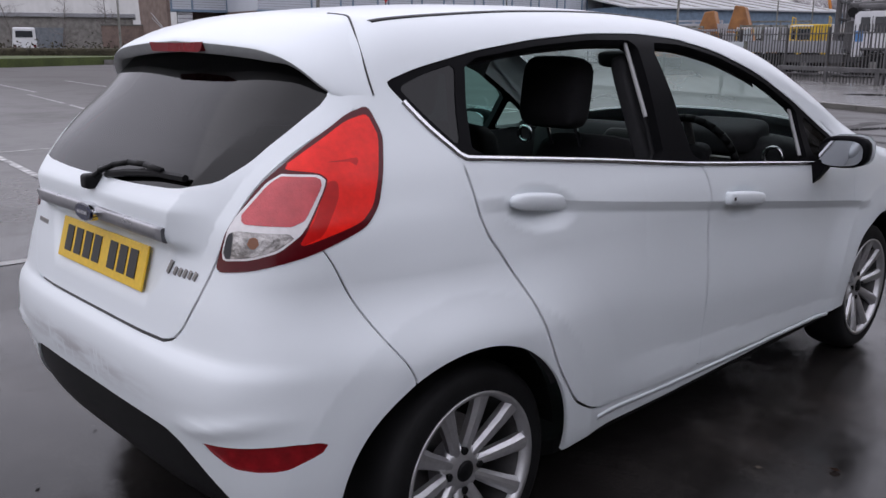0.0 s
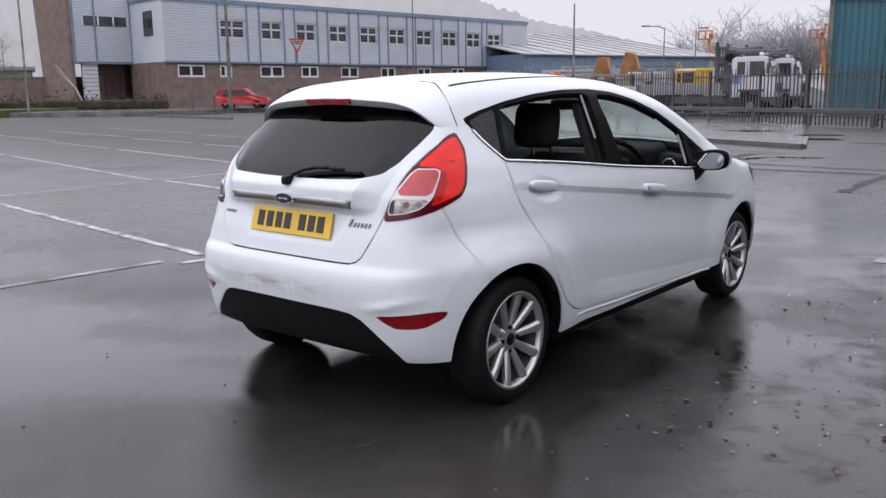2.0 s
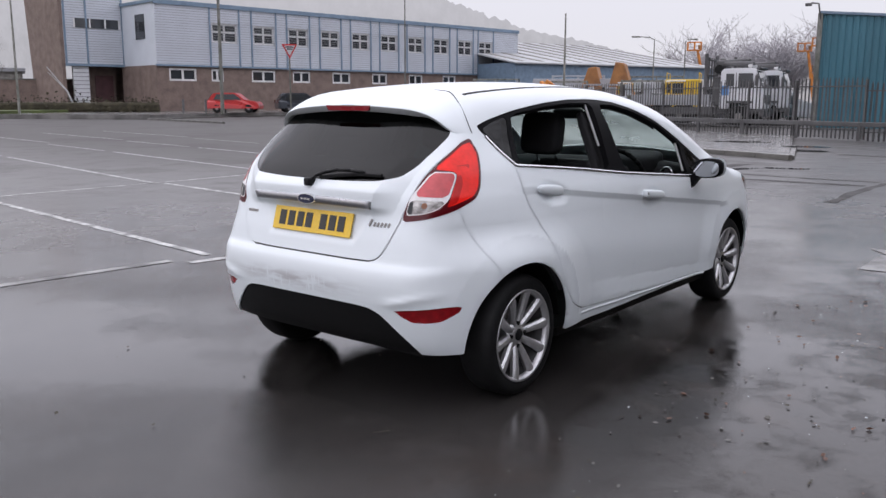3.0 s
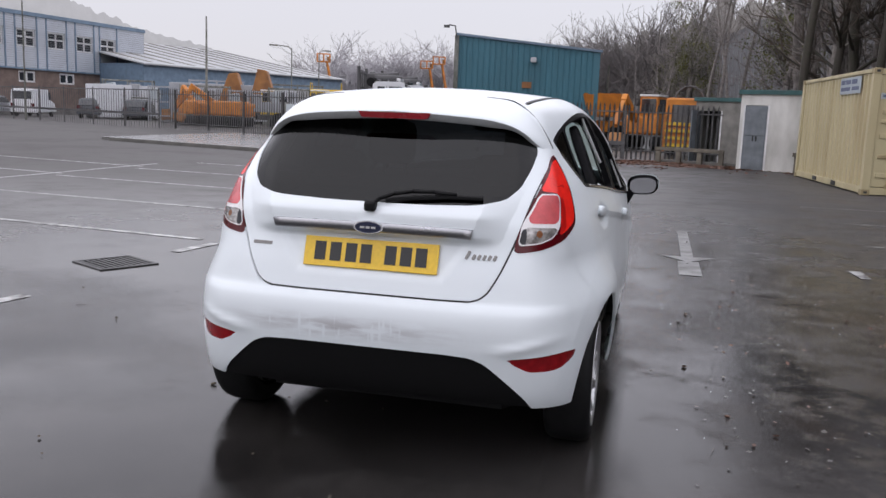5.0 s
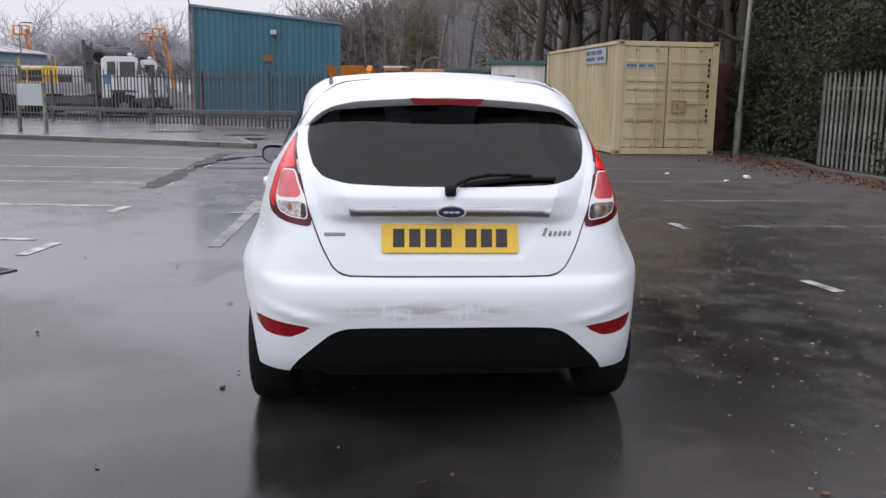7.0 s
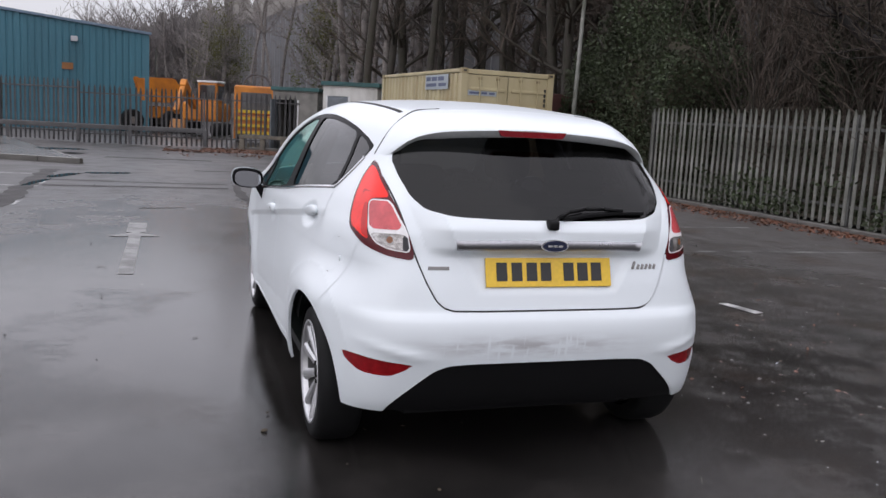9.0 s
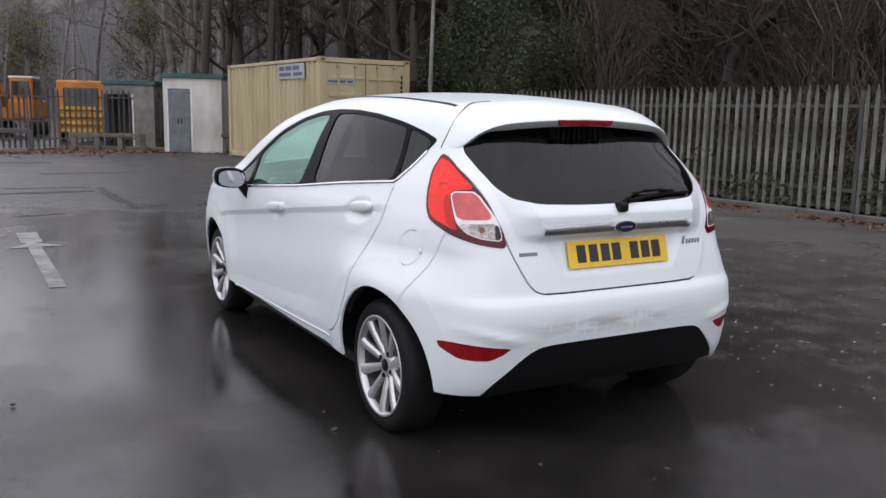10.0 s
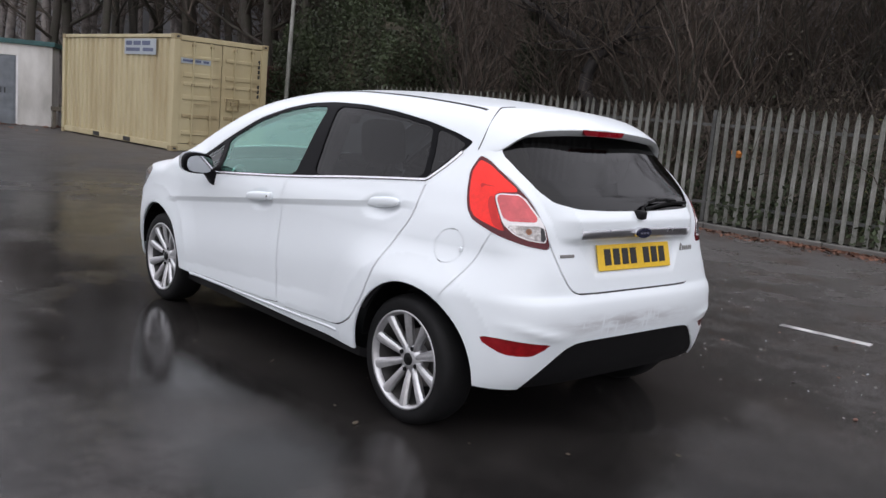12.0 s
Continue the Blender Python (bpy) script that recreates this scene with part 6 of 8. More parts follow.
    for dx, dz, sx, sz in ((0, 0.13, 0.32, 0.02), (0, -0.13, 0.32, 0.02), (-0.16, 0, 0.02, 0.28), (0.16, 0, 0.02, 0.28), (0.02, 0.02, 0.14, 0.09)):
        bm = bmesh.new()
        box(bm, (sx, 0.05, sz), (W / 2 + 0.30 + dx, -0.01, 1.12 + dz), bevel=0.004)
        part("plate", bm, M["cream_dark"], lock)
    # sign boards and stencilled codes as plain bars
    bm = bmesh.new()
    box(bm, (0.012, 1.55, 0.36), (0.018, 1.65, H - 0.30))
    board = part("sign_board", bm, M["notice"], c, "faded white sign board with dark bars")
    for i, (y, z, w, h) in enumerate(((2.2, 0.08, 0.3, 0.1), (1.8, 0.08, 0.36, 0.1), (1.35, 0.08, 0.4, 0.1), (2.0, -0.07, 0.7, 0.08), (1.25, -0.07, 0.5, 0.08))):
        bm = bmesh.new()
        box(bm, (0.004, w, h), (0.010, y, H - 0.30 + z))
        part("bar", bm, M["blue_sign"], board)
    bm = bmesh.new()
    box(bm, (0.74, 0.01, 0.12), (0.55, 0.020, H - 0.56))
    board = part("sign_board", bm, M["notice"], c, "pale sign board with dark bars")
    for x, w in ((0.36, 0.28), (0.60, 0.14), (0.80, 0.14)):
        bm = bmesh.new()
        box(bm, (w, 0.004, 0.05), (x, 0.013, H - 0.56))
        part("bar", bm, M["blue_sign"], board)
    for i in range(10):
        bm = bmesh.new()
        box(bm, (0.055, 0.006, 0.085), (W - 0.22, 0.024, H - 0.42 - i * 0.115 - (0.12 if i > 3 else 0) - (0.22 if i > 6 else 0)))
        part("bar", bm, M["ink"], c)
    return c


container((5.12, 16.35, 0.0), 4.2)
box2 = thing("shipping_container", "dark red shipping container in the shade", "container", (7.95, 18.2, 0), 2)
bm = bmesh.new()
box(bm, (2.0, 5.8, 2.2), (1.0, 2.9, 1.1), bevel=0.02)
part("body", bm, M["maroon_box"], box2)
for i in range(18):
    bm = bmesh.new()
    box(bm, (0.12, 0.03, 2.0), (0.1 + i * 0.11, -0.01, 1.1), bevel=0.008)
    part("rib", bm, M["maroon_box"], box2)

# leaning lamp column by the container
col = thing("lamp_column", "grey steel lamp column beside the container", "lamp post", (8.15, 16.6, 0))
bm = bmesh.new()
rod(bm, (0, 0, 0), (0.01, 0.02, 1.0), 0.085, n=12)
part("base", bm, M["galv"], col)
bm = bmesh.new()
rod(bm, (0.01, 0.02, 1.0), (0.2, 0.1, 6.5), 0.055, 0.04, n=12)
part("shaft", bm, M["galv"], col)


def shed(at, turn, w, d, h, wall, door_w, door_mat, label, open_door=False):
    s = thing("shed", label, "shed", at, turn)
    t = 0.15
    x0, x1 = 0.12, 0.12 + door_w
    dh = h - 0.32
    for name, size, c in (("wall", (x0, t, h), (x0 / 2, t / 2, h / 2)), ("wall", (w - x1, t, h), ((w + x1) / 2, t / 2, h / 2)), ("lintel", (door_w, t, h - dh), ((x0 + x1) / 2, t / 2, (h + dh) / 2)),
                          ("side_wall", (t, d - t, h), (t / 2, (d + t) / 2, h / 2)), ("side_wall", (t, d - t, h), (w - t / 2, (d + t) / 2, h / 2)), ("back_wall", (w - 2 * t, t, h), (w / 2, d - t / 2, h / 2))):
        bm = bmesh.new()
        box(bm, size, c)
        part(name, bm, wall, s)
    bm = bmesh.new()
    box(bm, (w + 0.14, d + 0.14, 0.13), (w / 2, d / 2, h + 0.065), bevel=0.01)
    part("roof", bm, M["teal_trim"], s, "flat roof with a teal edge")
    bm = bmesh.new()
    if open_door:
        box(bm, (0.04, door_w, dh), (x0 + 0.03, -door_w / 2 + 0.1, dh / 2), (0, 0, 0), 0.005)
    else:
        box(bm, (door_w - 0.02, 0.05, dh - 0.02), ((x0 + x1) / 2, 0.03, dh / 2), bevel=0.006)
    door = part("door", bm, door_mat, s, "grey steel door")
    if not open_door:
        for z in (dh * 0.25, dh * 0.75):
            bm = bmesh.new()
            box(bm, (door_w - 0.14, 0.02, dh * 0.42), ((x0 + x1) / 2, 0.002, z), bevel=0.006)
            part("panel", bm, door_mat, door)
        for dx in (-0.05, 0.05):
            bm = bmesh.new()
            box(bm, (0.03, 0.02, 0.16), ((x0 + x1) / 2 + dx, -0.012, 0.95))
            part("vent", bm, M["ink"], door)
    for x in (x0, x1):
        bm = bmesh.new()
        box(bm, (0.05, 0.17, dh), (x, t / 2, dh / 2))
        part("door_frame", bm, M["window_white"], s)
    return s


shed((3.32, 24.72, 0), -24, 1.75, 1.6, 2.26, M["render"], 0.72, M["grey_door"], "white rendered store with a grey steel door")
shed((2.15, 28.35, 0), -24, 1.62, 1.5, 2.1, M["block"], 0.8, M["grey_door"], "grey block store with a teal roof edge", True)
rail = thing("timber_rail", "weathered knee-high timber rail beside the stores", "rail", (4.85, 23.55, 0), -10)
for x in (0, 0.9):
    bm = bmesh.new()
    box(bm, (0.1, 0.1, 0.6), (x, 0, 0.3), bevel=0.01)
    part("post", bm, M["timber"], rail)
bm = bmesh.new()
box(bm, (1.1, 0.05, 0.12), (0.45, -0.06, 0.55), bevel=0.01)
part("beam", bm, M["timber"], rail)
rail = thing("timber_rail", "weathered knee-high timber rail beside the stores", "rail", (1.0, 27.0, 0), -20)
for x in (0, 0.7, 1.4, 2.1):
    bm = bmesh.new()
    box(bm, (0.16, 0.12, 0.5), (x, 0, 0.25), bevel=0.01)
    part("post", bm, M["timber"], rail)
bm = bmesh.new()
box(bm, (2.3, 0.05, 0.12), (1.05, -0.07, 0.46), bevel=0.01)
part("beam", bm, M["timber"], rail)

# notice board on two posts on the pavement strip
board = thing("notice_board", "grey notice board on two steel posts", "sign", (-10.4, 23.0, 0.1), -27)
for x in (-0.52, 0.52):
    bm = bmesh.new()
    box(bm, (0.09, 0.09, 1.38), (x, 0, 0.69), bevel=0.008)
    part("post", bm, M["galv"], board)
bm = bmesh.new()
box(bm, (1.0, 0.05, 0.62), (0, -0.02, 1.04), bevel=0.01)
part("panel", bm, M["notice"], board)

# ---- teal shed in the works yard ----
teal = thing("warehouse", "teal corrugated steel shed behind the yard fence", "building", (-9.66, 42.05, 0), 9)
L, H, D = 7.45, 5.45, 9.0
n = int(L / 0.3)
fall = lambda x: H - 0.66 * x / L
pts = [(i * 0.3 + dx, d) for i in range(n) for dx, d in ((0, 0), (0.16, 0), (0.2, 0.035), (0.26, 0.035))] + [(L, 0)]
v = [(p, d, z) for p, d in pts for z in (0.0, fall(p))]
child("wall", mesh_of("wall", v, [(2 * i, 2 * i + 2, 2 * i + 3, 2 * i + 1) for i in range(len(pts) - 1)], M["teal"]), teal, "teal corrugated wall")
for name, x0, x1, y0, y1 in (("side_wall", 0.0, 0.1, 0.06, D), ("side_wall", L - 0.1, L, 0.06, D), ("back_wall", 0.1, L - 0.1, D - 0.1, D)):
    v = [(x, y, z) for x in (x0, x1) for y in (y0, y1) for z in (0.0, fall(x) - 0.01)]
    child(name, mesh_of(name, v, [(0, 1, 3, 2), (4, 6, 7, 5), (0, 4, 5, 1), (2, 3, 7, 6), (1, 5, 7, 3), (0, 2, 6, 4)], M["teal"]), teal)
v = [(x, y, fall(x) + dz) for x in (-0.1, L + 0.1) for y in (-0.1, D + 0.1) for dz in (0.0, 0.12)]
child("roof", mesh_of("roof", v, [(0, 1, 3, 2), (4, 6, 7, 5), (0, 4, 5, 1), (2, 3, 7, 6), (1, 5, 7, 3), (0, 2, 6, 4)], M["office_blue"]), teal)
bm = bmesh.new()
box(bm, (0.22, 0.12, H), (-0.06, -0.07, H / 2))
part("corner_trim", bm, M["galv"], teal, "pale grey corner trim")
lampf = child("floodlight", None, teal, "small grey wall floodlight")
bm = bmesh.new()
box(bm, (0.3, 0.25, 0.25), (4.0, -0.15, 4.3), bevel=0.03)
part("housing", bm, M["sign_white"], lampf)
bm = bmesh.new()
box(bm, (0.5, 0.04, 0.32), (3.7, -0.04, 3.0))
part("sign_plate", bm, M["rust"], teal, "small orange sign plate")
camp = child("camera_bracket", None, teal, "camera on a wall bracket")
bm = bmesh.new()
tube(bm, [(-0.05, -0.1, H - 0.3), (-0.15, -0.3, H + 0.45), (-0.5, -0.3, H + 0.5)], 0.035, 6)
box(bm, (0.3, 0.15, 0.14), (-0.6, -0.3, H + 0.42), bevel=0.02)
part("bracket", bm, M["dark_rail"], camp)


# ---- office block across the road ----
def office():
    A, u = Vector((-59.96, 38.05, 0)), 83.93
    b = thing("office_block", "two-storey office block, grey cladding over dark brown brick", "building", (A.x, A.y, 0.3), u)
    L, D, C, T = 45.3, 11.0, 3.75, 8.75   # the wall faces -y in its own frame
    lower = [(1.1, 3.6, 1), (5.0, 6.2, 1), (9.0, 11.5, 1), (13.4, 15.4, 1), (18.0, 20.2, 1), (23, 25, 1), (28, 30, 1), (33, 35, 1)]
    upper = [(5.1, 7.6)] + [(9.2 + 3.72 * i, 11.4 + 3.72 * i) for i in range(9)]
    upper[9] = (38.6, 40.8)

    def wall_with(name, spans, z0, z1, lo, hi, y, thick, ma):
        cuts = sorted(spans)
        x = 0.0
        for a, c in cuts + [(L, L)]:
            if a > x:
                bm = bmesh.new()
                box(bm, (a - x, thick, z1 - z0), ((a + x) / 2, y + thick / 2, (z0 + z1) / 2))
                part(name, bm, ma, b)
            if c > a:
                for p, q in ((z0, lo), (hi, z1)):
                    bm = bmesh.new()
                    box(bm, (c - a, thick, q - p), ((a + c) / 2, y + thick / 2, (p + q) / 2))
                    part(name, bm, ma, b)
            x = c

    wall_with("brick_wall", [(a, c) for a, c, _ in lower], 0, C, 2.5, 3.55, 0.12, 0.25, M["brick"])
    wall_with("clad_wall", upper, C, T, 5.75, 7.4, 0.0, 0.3, M["office_clad"])
    for i in range(24):
        bm = bmesh.new()
        box(bm, (L, 0.03, 0.03), (L / 2, -0.012, C + 0.15 + i * 0.205))
        part("clad_joint", bm, M["grey_clad"], b)
    for a, c in upper:
        for x in (a - 0.18, c + 0.18):
            bm = bmesh.new()
            box(bm, (0.14, 0.08, T - C), (x, -0.035, (T + C) / 2))
            part("mullion", bm, M["office_blue"], b)
    for z, h in ((C, 0.14), (T, 0.3)):
        bm = bmesh.new()
        box(bm, (L + 0.2, 0.14, h), (L / 2, -0.06, z))
        part("fascia", bm, M["office_blue"], b, "blue-grey fascia")

    def window(a, c, lo, hi, y, cross):
        w = child("window", None, b, "white-framed window with dark panes")
        bm = bmesh.new()
        box(bm, (c - a, 0.03, hi - lo), ((a + c) / 2, y + 0.12, (lo + hi) / 2))
        part("pane", bm, M["window_dark"], w)
        bars = [(a + 0.08, 0.16, (lo + hi) / 2, hi - lo), (c - 0.08, 0.16, (lo + hi) / 2, hi - lo), ((a + c) / 2, 0.18, (lo + hi) / 2, hi - lo)]
        rows = [((a + c) / 2, c - a, lo + 0.08, 0.16), ((a + c) / 2, c - a, hi - 0.08, 0.16)] + ([((a + c) / 2, c - a, lo + (hi - lo) * 0.55, 0.15)] if cross else [])
        for x, sx, z, sz in bars + rows:
            bm = bmesh.new()
            box(bm, (sx, 0.06, sz), (x, y + 0.07, z))
            part("frame_bar", bm, M["window_white"], w)

    for a, c in upper:
        window(a, c, 5.75, 7.4, 0.05, True)
    for a, c, _ in lower:
        window(a, c, 2.5, 3.55, 0.15, False)
    # return, set-back wing over the entrance, brick gable
    S, W = 6.1, 5.0
    for name, size, c, ma in (("return_wall", (0.3, S, T - C), (0.15, S / 2 + 0.3, (T + C) / 2), M["office_clad"]), ("wing_wall", (W, 0.3, T - C + 1.2), (-W / 2, S, (T + C) / 2 + 0.6), M["office_clad"]),
                              ("return_wall", (0.3, S, C), (0.15, S / 2 + 0.3, C / 2), M["brick"]), ("entrance_wall", (3.6, 0.3, C), (-1.8, S + 2.0, C / 2), M["brick"]), ("glazed_panel", (1.3, 0.2, C), (-W + 1.3, S + 0.1, C / 2), M["slats"]),
                              ("soffit", (W, 2.2, 0.2), (-W / 2, S + 1.2, C + 0.1), M["office_blue"]),
                              ("roof", (L + 0.3, D, 0.25), (L / 2, D / 2, T + 0.1), M["office_blue"]), ("wing_roof", (W + 0.6, 9.0, 0.25), (-W / 2, S + 4.4, T + 1.3), M["office_blue"]),
                              ("end_wall", (0.3, D - 0.3, T), (L - 0.15, D / 2 + 0.15, T / 2), M["office_clad"]), ("back_wall", (L, 0.3, T), (L / 2, D - 0.15, T / 2), M["brick"])):
        bm = bmesh.new()
        box(bm, size, c)
        part(name, bm, ma, b)
    bm = bmesh.new()
    box(bm, (W, 0.12, 0.2), (-W / 2, S - 0.18, C + 0.05))
    part("fascia", bm, M["office_blue"], b)
    for x in (-W + 0.1, -W + 1.9, 0.0):
        bm = bmesh.new()
        box(bm, (0.14, 0.1, T - C + 1.0), (x, S - 0.18, (T + C) / 2 + 0.5))
        part("mullion", bm, M["office_blue"], b)
    bm = bmesh.new()
    slab(bm, [(S - 0.15, 0), (S + 6.0, 0), (S + 7.2, T + 1.15), (S - 0.15, T + 1.15)], -W - 0.3, -W, axis=0)
    part("gable_wall", bm, M["brick"], b)
    for i in range(29):
        bm = bmesh.new()
        box(bm, (W, 0.03, 0.03), (-W / 2, S - 0.162, C + 0.15 + i * 0.205))
        part("clad_joint", bm, M["grey_clad"], b)
    for i in range(11):
        bm = bmesh.new()
        box(bm, (1.3, 0.04, 0.06), (-W + 1.3, S - 0.015, 0.2 + i * 0.33))
        part("slat", bm, M["grey_clad"], b)
    w = child("window", None, b, "long low dark strip window")
    bm = bmesh.new()
    box(bm, (3.9, 0.06, 0.75), (-2.2, S - 0.19, 7.2))
    part("pane", bm, M["window_dark"], w)
    for x in (-4.1, -2.8, -1.5, -0.3):
        bm = bmesh.new()
        box(bm, (0.12, 0.05, 0.75), (x, S - 0.21, 7.2))
        part("frame_bar", bm, M["window_white"], w)
    bm = bmesh.new()
    box(bm, (0.06, 1.6, 2.0), (-0.03, 2.6, 6.9))
    part("side_window", bm, M["window_dark"], b)
    bm = bmesh.new()
    box(bm, (1.6, 0.1, 3.0), (-1.0, S + 1.82, 1.5), bevel=0.01)
    part("entrance_door", bm, M["dull_red"], b, "dark red entrance door")


office()


def low_roof_shed(at, turn, L, D, eave, ridge, label, stripes):
    s = thing("warehouse", label, "building", at, turn)
    for name, size, c in (("wall", (L, 0.3, eave), (L / 2, 0.15, eave / 2)), ("back_wall", (L, 0.3, eave), (L / 2, D - 0.15, eave / 2)), ("end_wall", (0.3, D - 0.6, eave), (0.15, D / 2, eave / 2)), ("end_wall", (0.3, D - 0.6, eave), (L - 0.15, D / 2, eave / 2))):
        bm = bmesh.new()
        box(bm, size, c)
        part(name, bm, M["office_blue"], s)
    v = [(-0.3, -0.4, eave), (L + 0.3, -0.4, eave), (L + 0.3, D / 2, ridge), (-0.3, D / 2, ridge), (-0.3, D + 0.4, eave), (L + 0.3, D + 0.4, eave)]
    v += [(x, y, z - 0.15) for x, y, z in v]
    child("roof", mesh_of("roof", v, [(0, 1, 2, 3), (3, 2, 5, 4), (6, 9, 8, 7), (9, 10, 11, 8), (0, 6, 7, 1), (4, 5, 11, 10), (0, 3, 9, 6), (3, 4, 10, 9), (1, 7, 8, 2), (2, 8, 11, 5)], M["roof_pale"]), s, "pale sheeted pitched roof")
    for i in range(stripes):
        x = L * (i + 0.5) / stripes
        sl = math.degrees(math.atan2(ridge - eave, D / 2))
        bm = bmesh.new()
        box(bm, (0.7, D / 2 * 0.95, 0.06), (x, D / 4, (eave + ridge) / 2 + 0.06), (sl, 0, 0))
        part("rooflight", bm, M["block"], s)


low_roof_shed((-49.2, 73.9, 0), 70.1, 30, 46, 5.2, 9.0, "long low works with a pale striped roof", 11)
# long grey building behind the trees
grey = thing("warehouse", "long grey clad building behind the trees", "building", (23.0, -12.0, 0), 97.65)
bm = bmesh.new()
box(bm, (121, 0.4, 11.0), (60.5, -0.2, 5.5))
part("wall", bm, M["warehouse_clad"], grey)
for i in range(60):
    bm = bmesh.new()
    box(bm, (0.1, 0.06, 11.0), (1 + 2 * i, 0.02, 5.5))
    part("clad_joint", bm, M["grey_clad"], grey)
bm = bmesh.new()
box(bm, (121.4, 20.0, 0.5), (60.5, -10.0, 11.2))
part("roof", bm, M["dark_rail"], grey)


# ---- vehicles, machines and posts in the yard and by the road ----
def tyre_wheel(parent, at, r, w, turn=0.0):
    """A plain wheel: tyre with a hub."""
    wh = child("wheel", None, parent)
    wh.matrix_basis = pose(*at, 0, 0, turn)
    v, f = lathe([(0.35 * r, -w / 2), (0.85 * r, -w / 2), (r, -w * 0.35), (r, w * 0.35), (0.85 * r, w / 2), (0.35 * r, w / 2)], 20)
    child("tyre", mesh_of("tyre", v, f, M["rubber"]), wh)
    v, f = lathe([(0.0, w * 0.42), (0.5 * r, w * 0.42), (0.6 * r, w * 0.3)], 14)
    child("hub", mesh_of("hub", v, f, M["steel"]), wh)
    v, f = lathe([(0.0, -w * 0.42), (0.5 * r, -w * 0.42), (0.6 * r, -w * 0.3)], 14)
    child("hub", mesh_of("hub", v, f, M["steel"]), wh)


def blocks(parent, rows):
    """Parts from rows of name, size, place, turn, bevel, material."""
    for name, size, at, turn, bev, ma in rows:
        bm = bmesh.new()
        box(bm, size, at, turn, bev)
        part(name, bm, M[ma], parent)


def small_vehicle(name, label, category, at, turn, L, W, H, paint, van=False):
    """A far parked vehicle: a profile slab with glass, wheels and lamps."""
    c = thing(name, label, category, at, turn)
    if van:
        prof = [(0, 0.3), (0, 0.9), (0.05, H - 0.1), (0.2, H), (L * 0.7, H), (L * 0.82, H * 0.62), (L - 0.05, H * 0.5), (L, 0.35)]
        glass = [(L * 0.70, H * 0.62), (L * 0.70, H * 0.92), (L * 0.78, H * 0.70)]
        back = [(0.0, H * 0.62), (0.0, H * 0.9)]
    else:
        prof = [(0, 0.3), (0.02, 0.85), (0.15, 0.95), (0.5, H - 0.06), (0.9, H), (L * 0.55, H - 0.02), (L * 0.72, 0.95), (L - 0.15, 0.8), (L, 0.55), (L - 0.02, 0.28)]
        glass = [(0.55, 0.95), (0.78, H - 0.12), (L * 0.54, H - 0.12), (L * 0.67, 0.95)]
    bm = bmesh.new()
    slab(bm, prof, -W / 2, W / 2, axis=0)
    for v in bm.verts:
        if v.co.z > 0.9:
            v.co.x *= 0.86
    edges = [e for e in bm.edges if abs(e.verts[0].co.x) > 0.3]
    bmesh.ops.bevel(bm, geom=edges, offset=0.05, segments=2, affect="EDGES", clamp_overlap=True)
    part("body", bm, paint, c, smooth=False)
    for s in (-1, 1):
        bm = bmesh.new()
        slab(bm, glass, s * W * 0.455 - 0.02, s * W * 0.455 + 0.02, axis=0)
        part("side_window", bm, M["window_dark"], c)
        for y in (L * 0.2, L * 0.8):
            tyre_wheel(c, (s * (W / 2 - 0.11), y, 0.31), 0.31, 0.2)
        bm = bmesh.new()
        box(bm, (0.22, 0.04, 0.22), (s * (W / 2 - 0.2), -0.01, 0.85), bevel=0.01)
        part("tail_lamp", bm, M["maroon"], c)
    bm = bmesh.new()
    z = H * 0.76
    if van:
        box(bm, (W * 0.68, 0.03, 0.55), (0, 0.0, z + 0.02), bevel=0.01)
    else:
        box(bm, (W * 0.68, 0.03, 0.5), (0, 0.25, 1.17), (-36, 0, 0), 0.01)
    part("rear_window", bm, M["window_dark"], c)
    return c


small_vehicle("hatchback", "red hatchback parked beside the brick wall", "car", (-51.2, 36.6, 0.32), -52, 3.9, 1.7, 1.47, M["red_paint"])
small_vehicle("hatchback", "dark hatchback parked beside the brick wall", "car", (-47.6, 40.0, 0.32), -30, 3.9, 1.7, 1.47, M["dark_paint"])
small_vehicle("van", "white panel van in the lorry park", "van", (-43.6, 50.2, 0), 20, 4.4, 1.8, 2.0, M["van_white"], True)
small_vehicle("car", "silver car parked behind the railing", "car", (-46.8, 49.6, 0), 15, 4.3, 1.75, 1.45, M["silver_paint"])
small_vehicle("car", "dark car parked behind the railing", "car", (-40.0, 52.6, 0), 20, 4.3, 1.75, 1.5, M["dark_paint"])
small_vehicle("car", "dark car parked behind the railing", "car", (-36.8, 53.6, 0), 20, 4.3, 1.75, 1.5, M["dark_paint"])
small_vehicle("van", "white panel van beside the truck", "van", (-16.4, 46.4, 0), -72, 5.2, 1.95, 2.3, M["van_white"], True)

cabin = thing("site_cabin", "pale grey portable cabin in the lorry park", "cabin", (-36.6, 58.0, 0), 24)
blocks(cabin, [("body", (7.0, 2.6, 2.7), (3.5, 1.3, 1.65), (0, 0, 0), 0.04, "silver_paint"), ("skid", (6.8, 0.2, 0.3), (3.5, 0.4, 0.15), (0, 0, 0), 0.01, "dark_rail"), ("skid", (6.8, 0.2, 0.3), (3.5, 2.2, 0.15), (0, 0, 0), 0.01, "dark_rail"),
               ("window", (1.0, 0.06, 0.8), (5.4, -0.02, 1.9), (0, 0, 0), 0.01, "window_dark")])


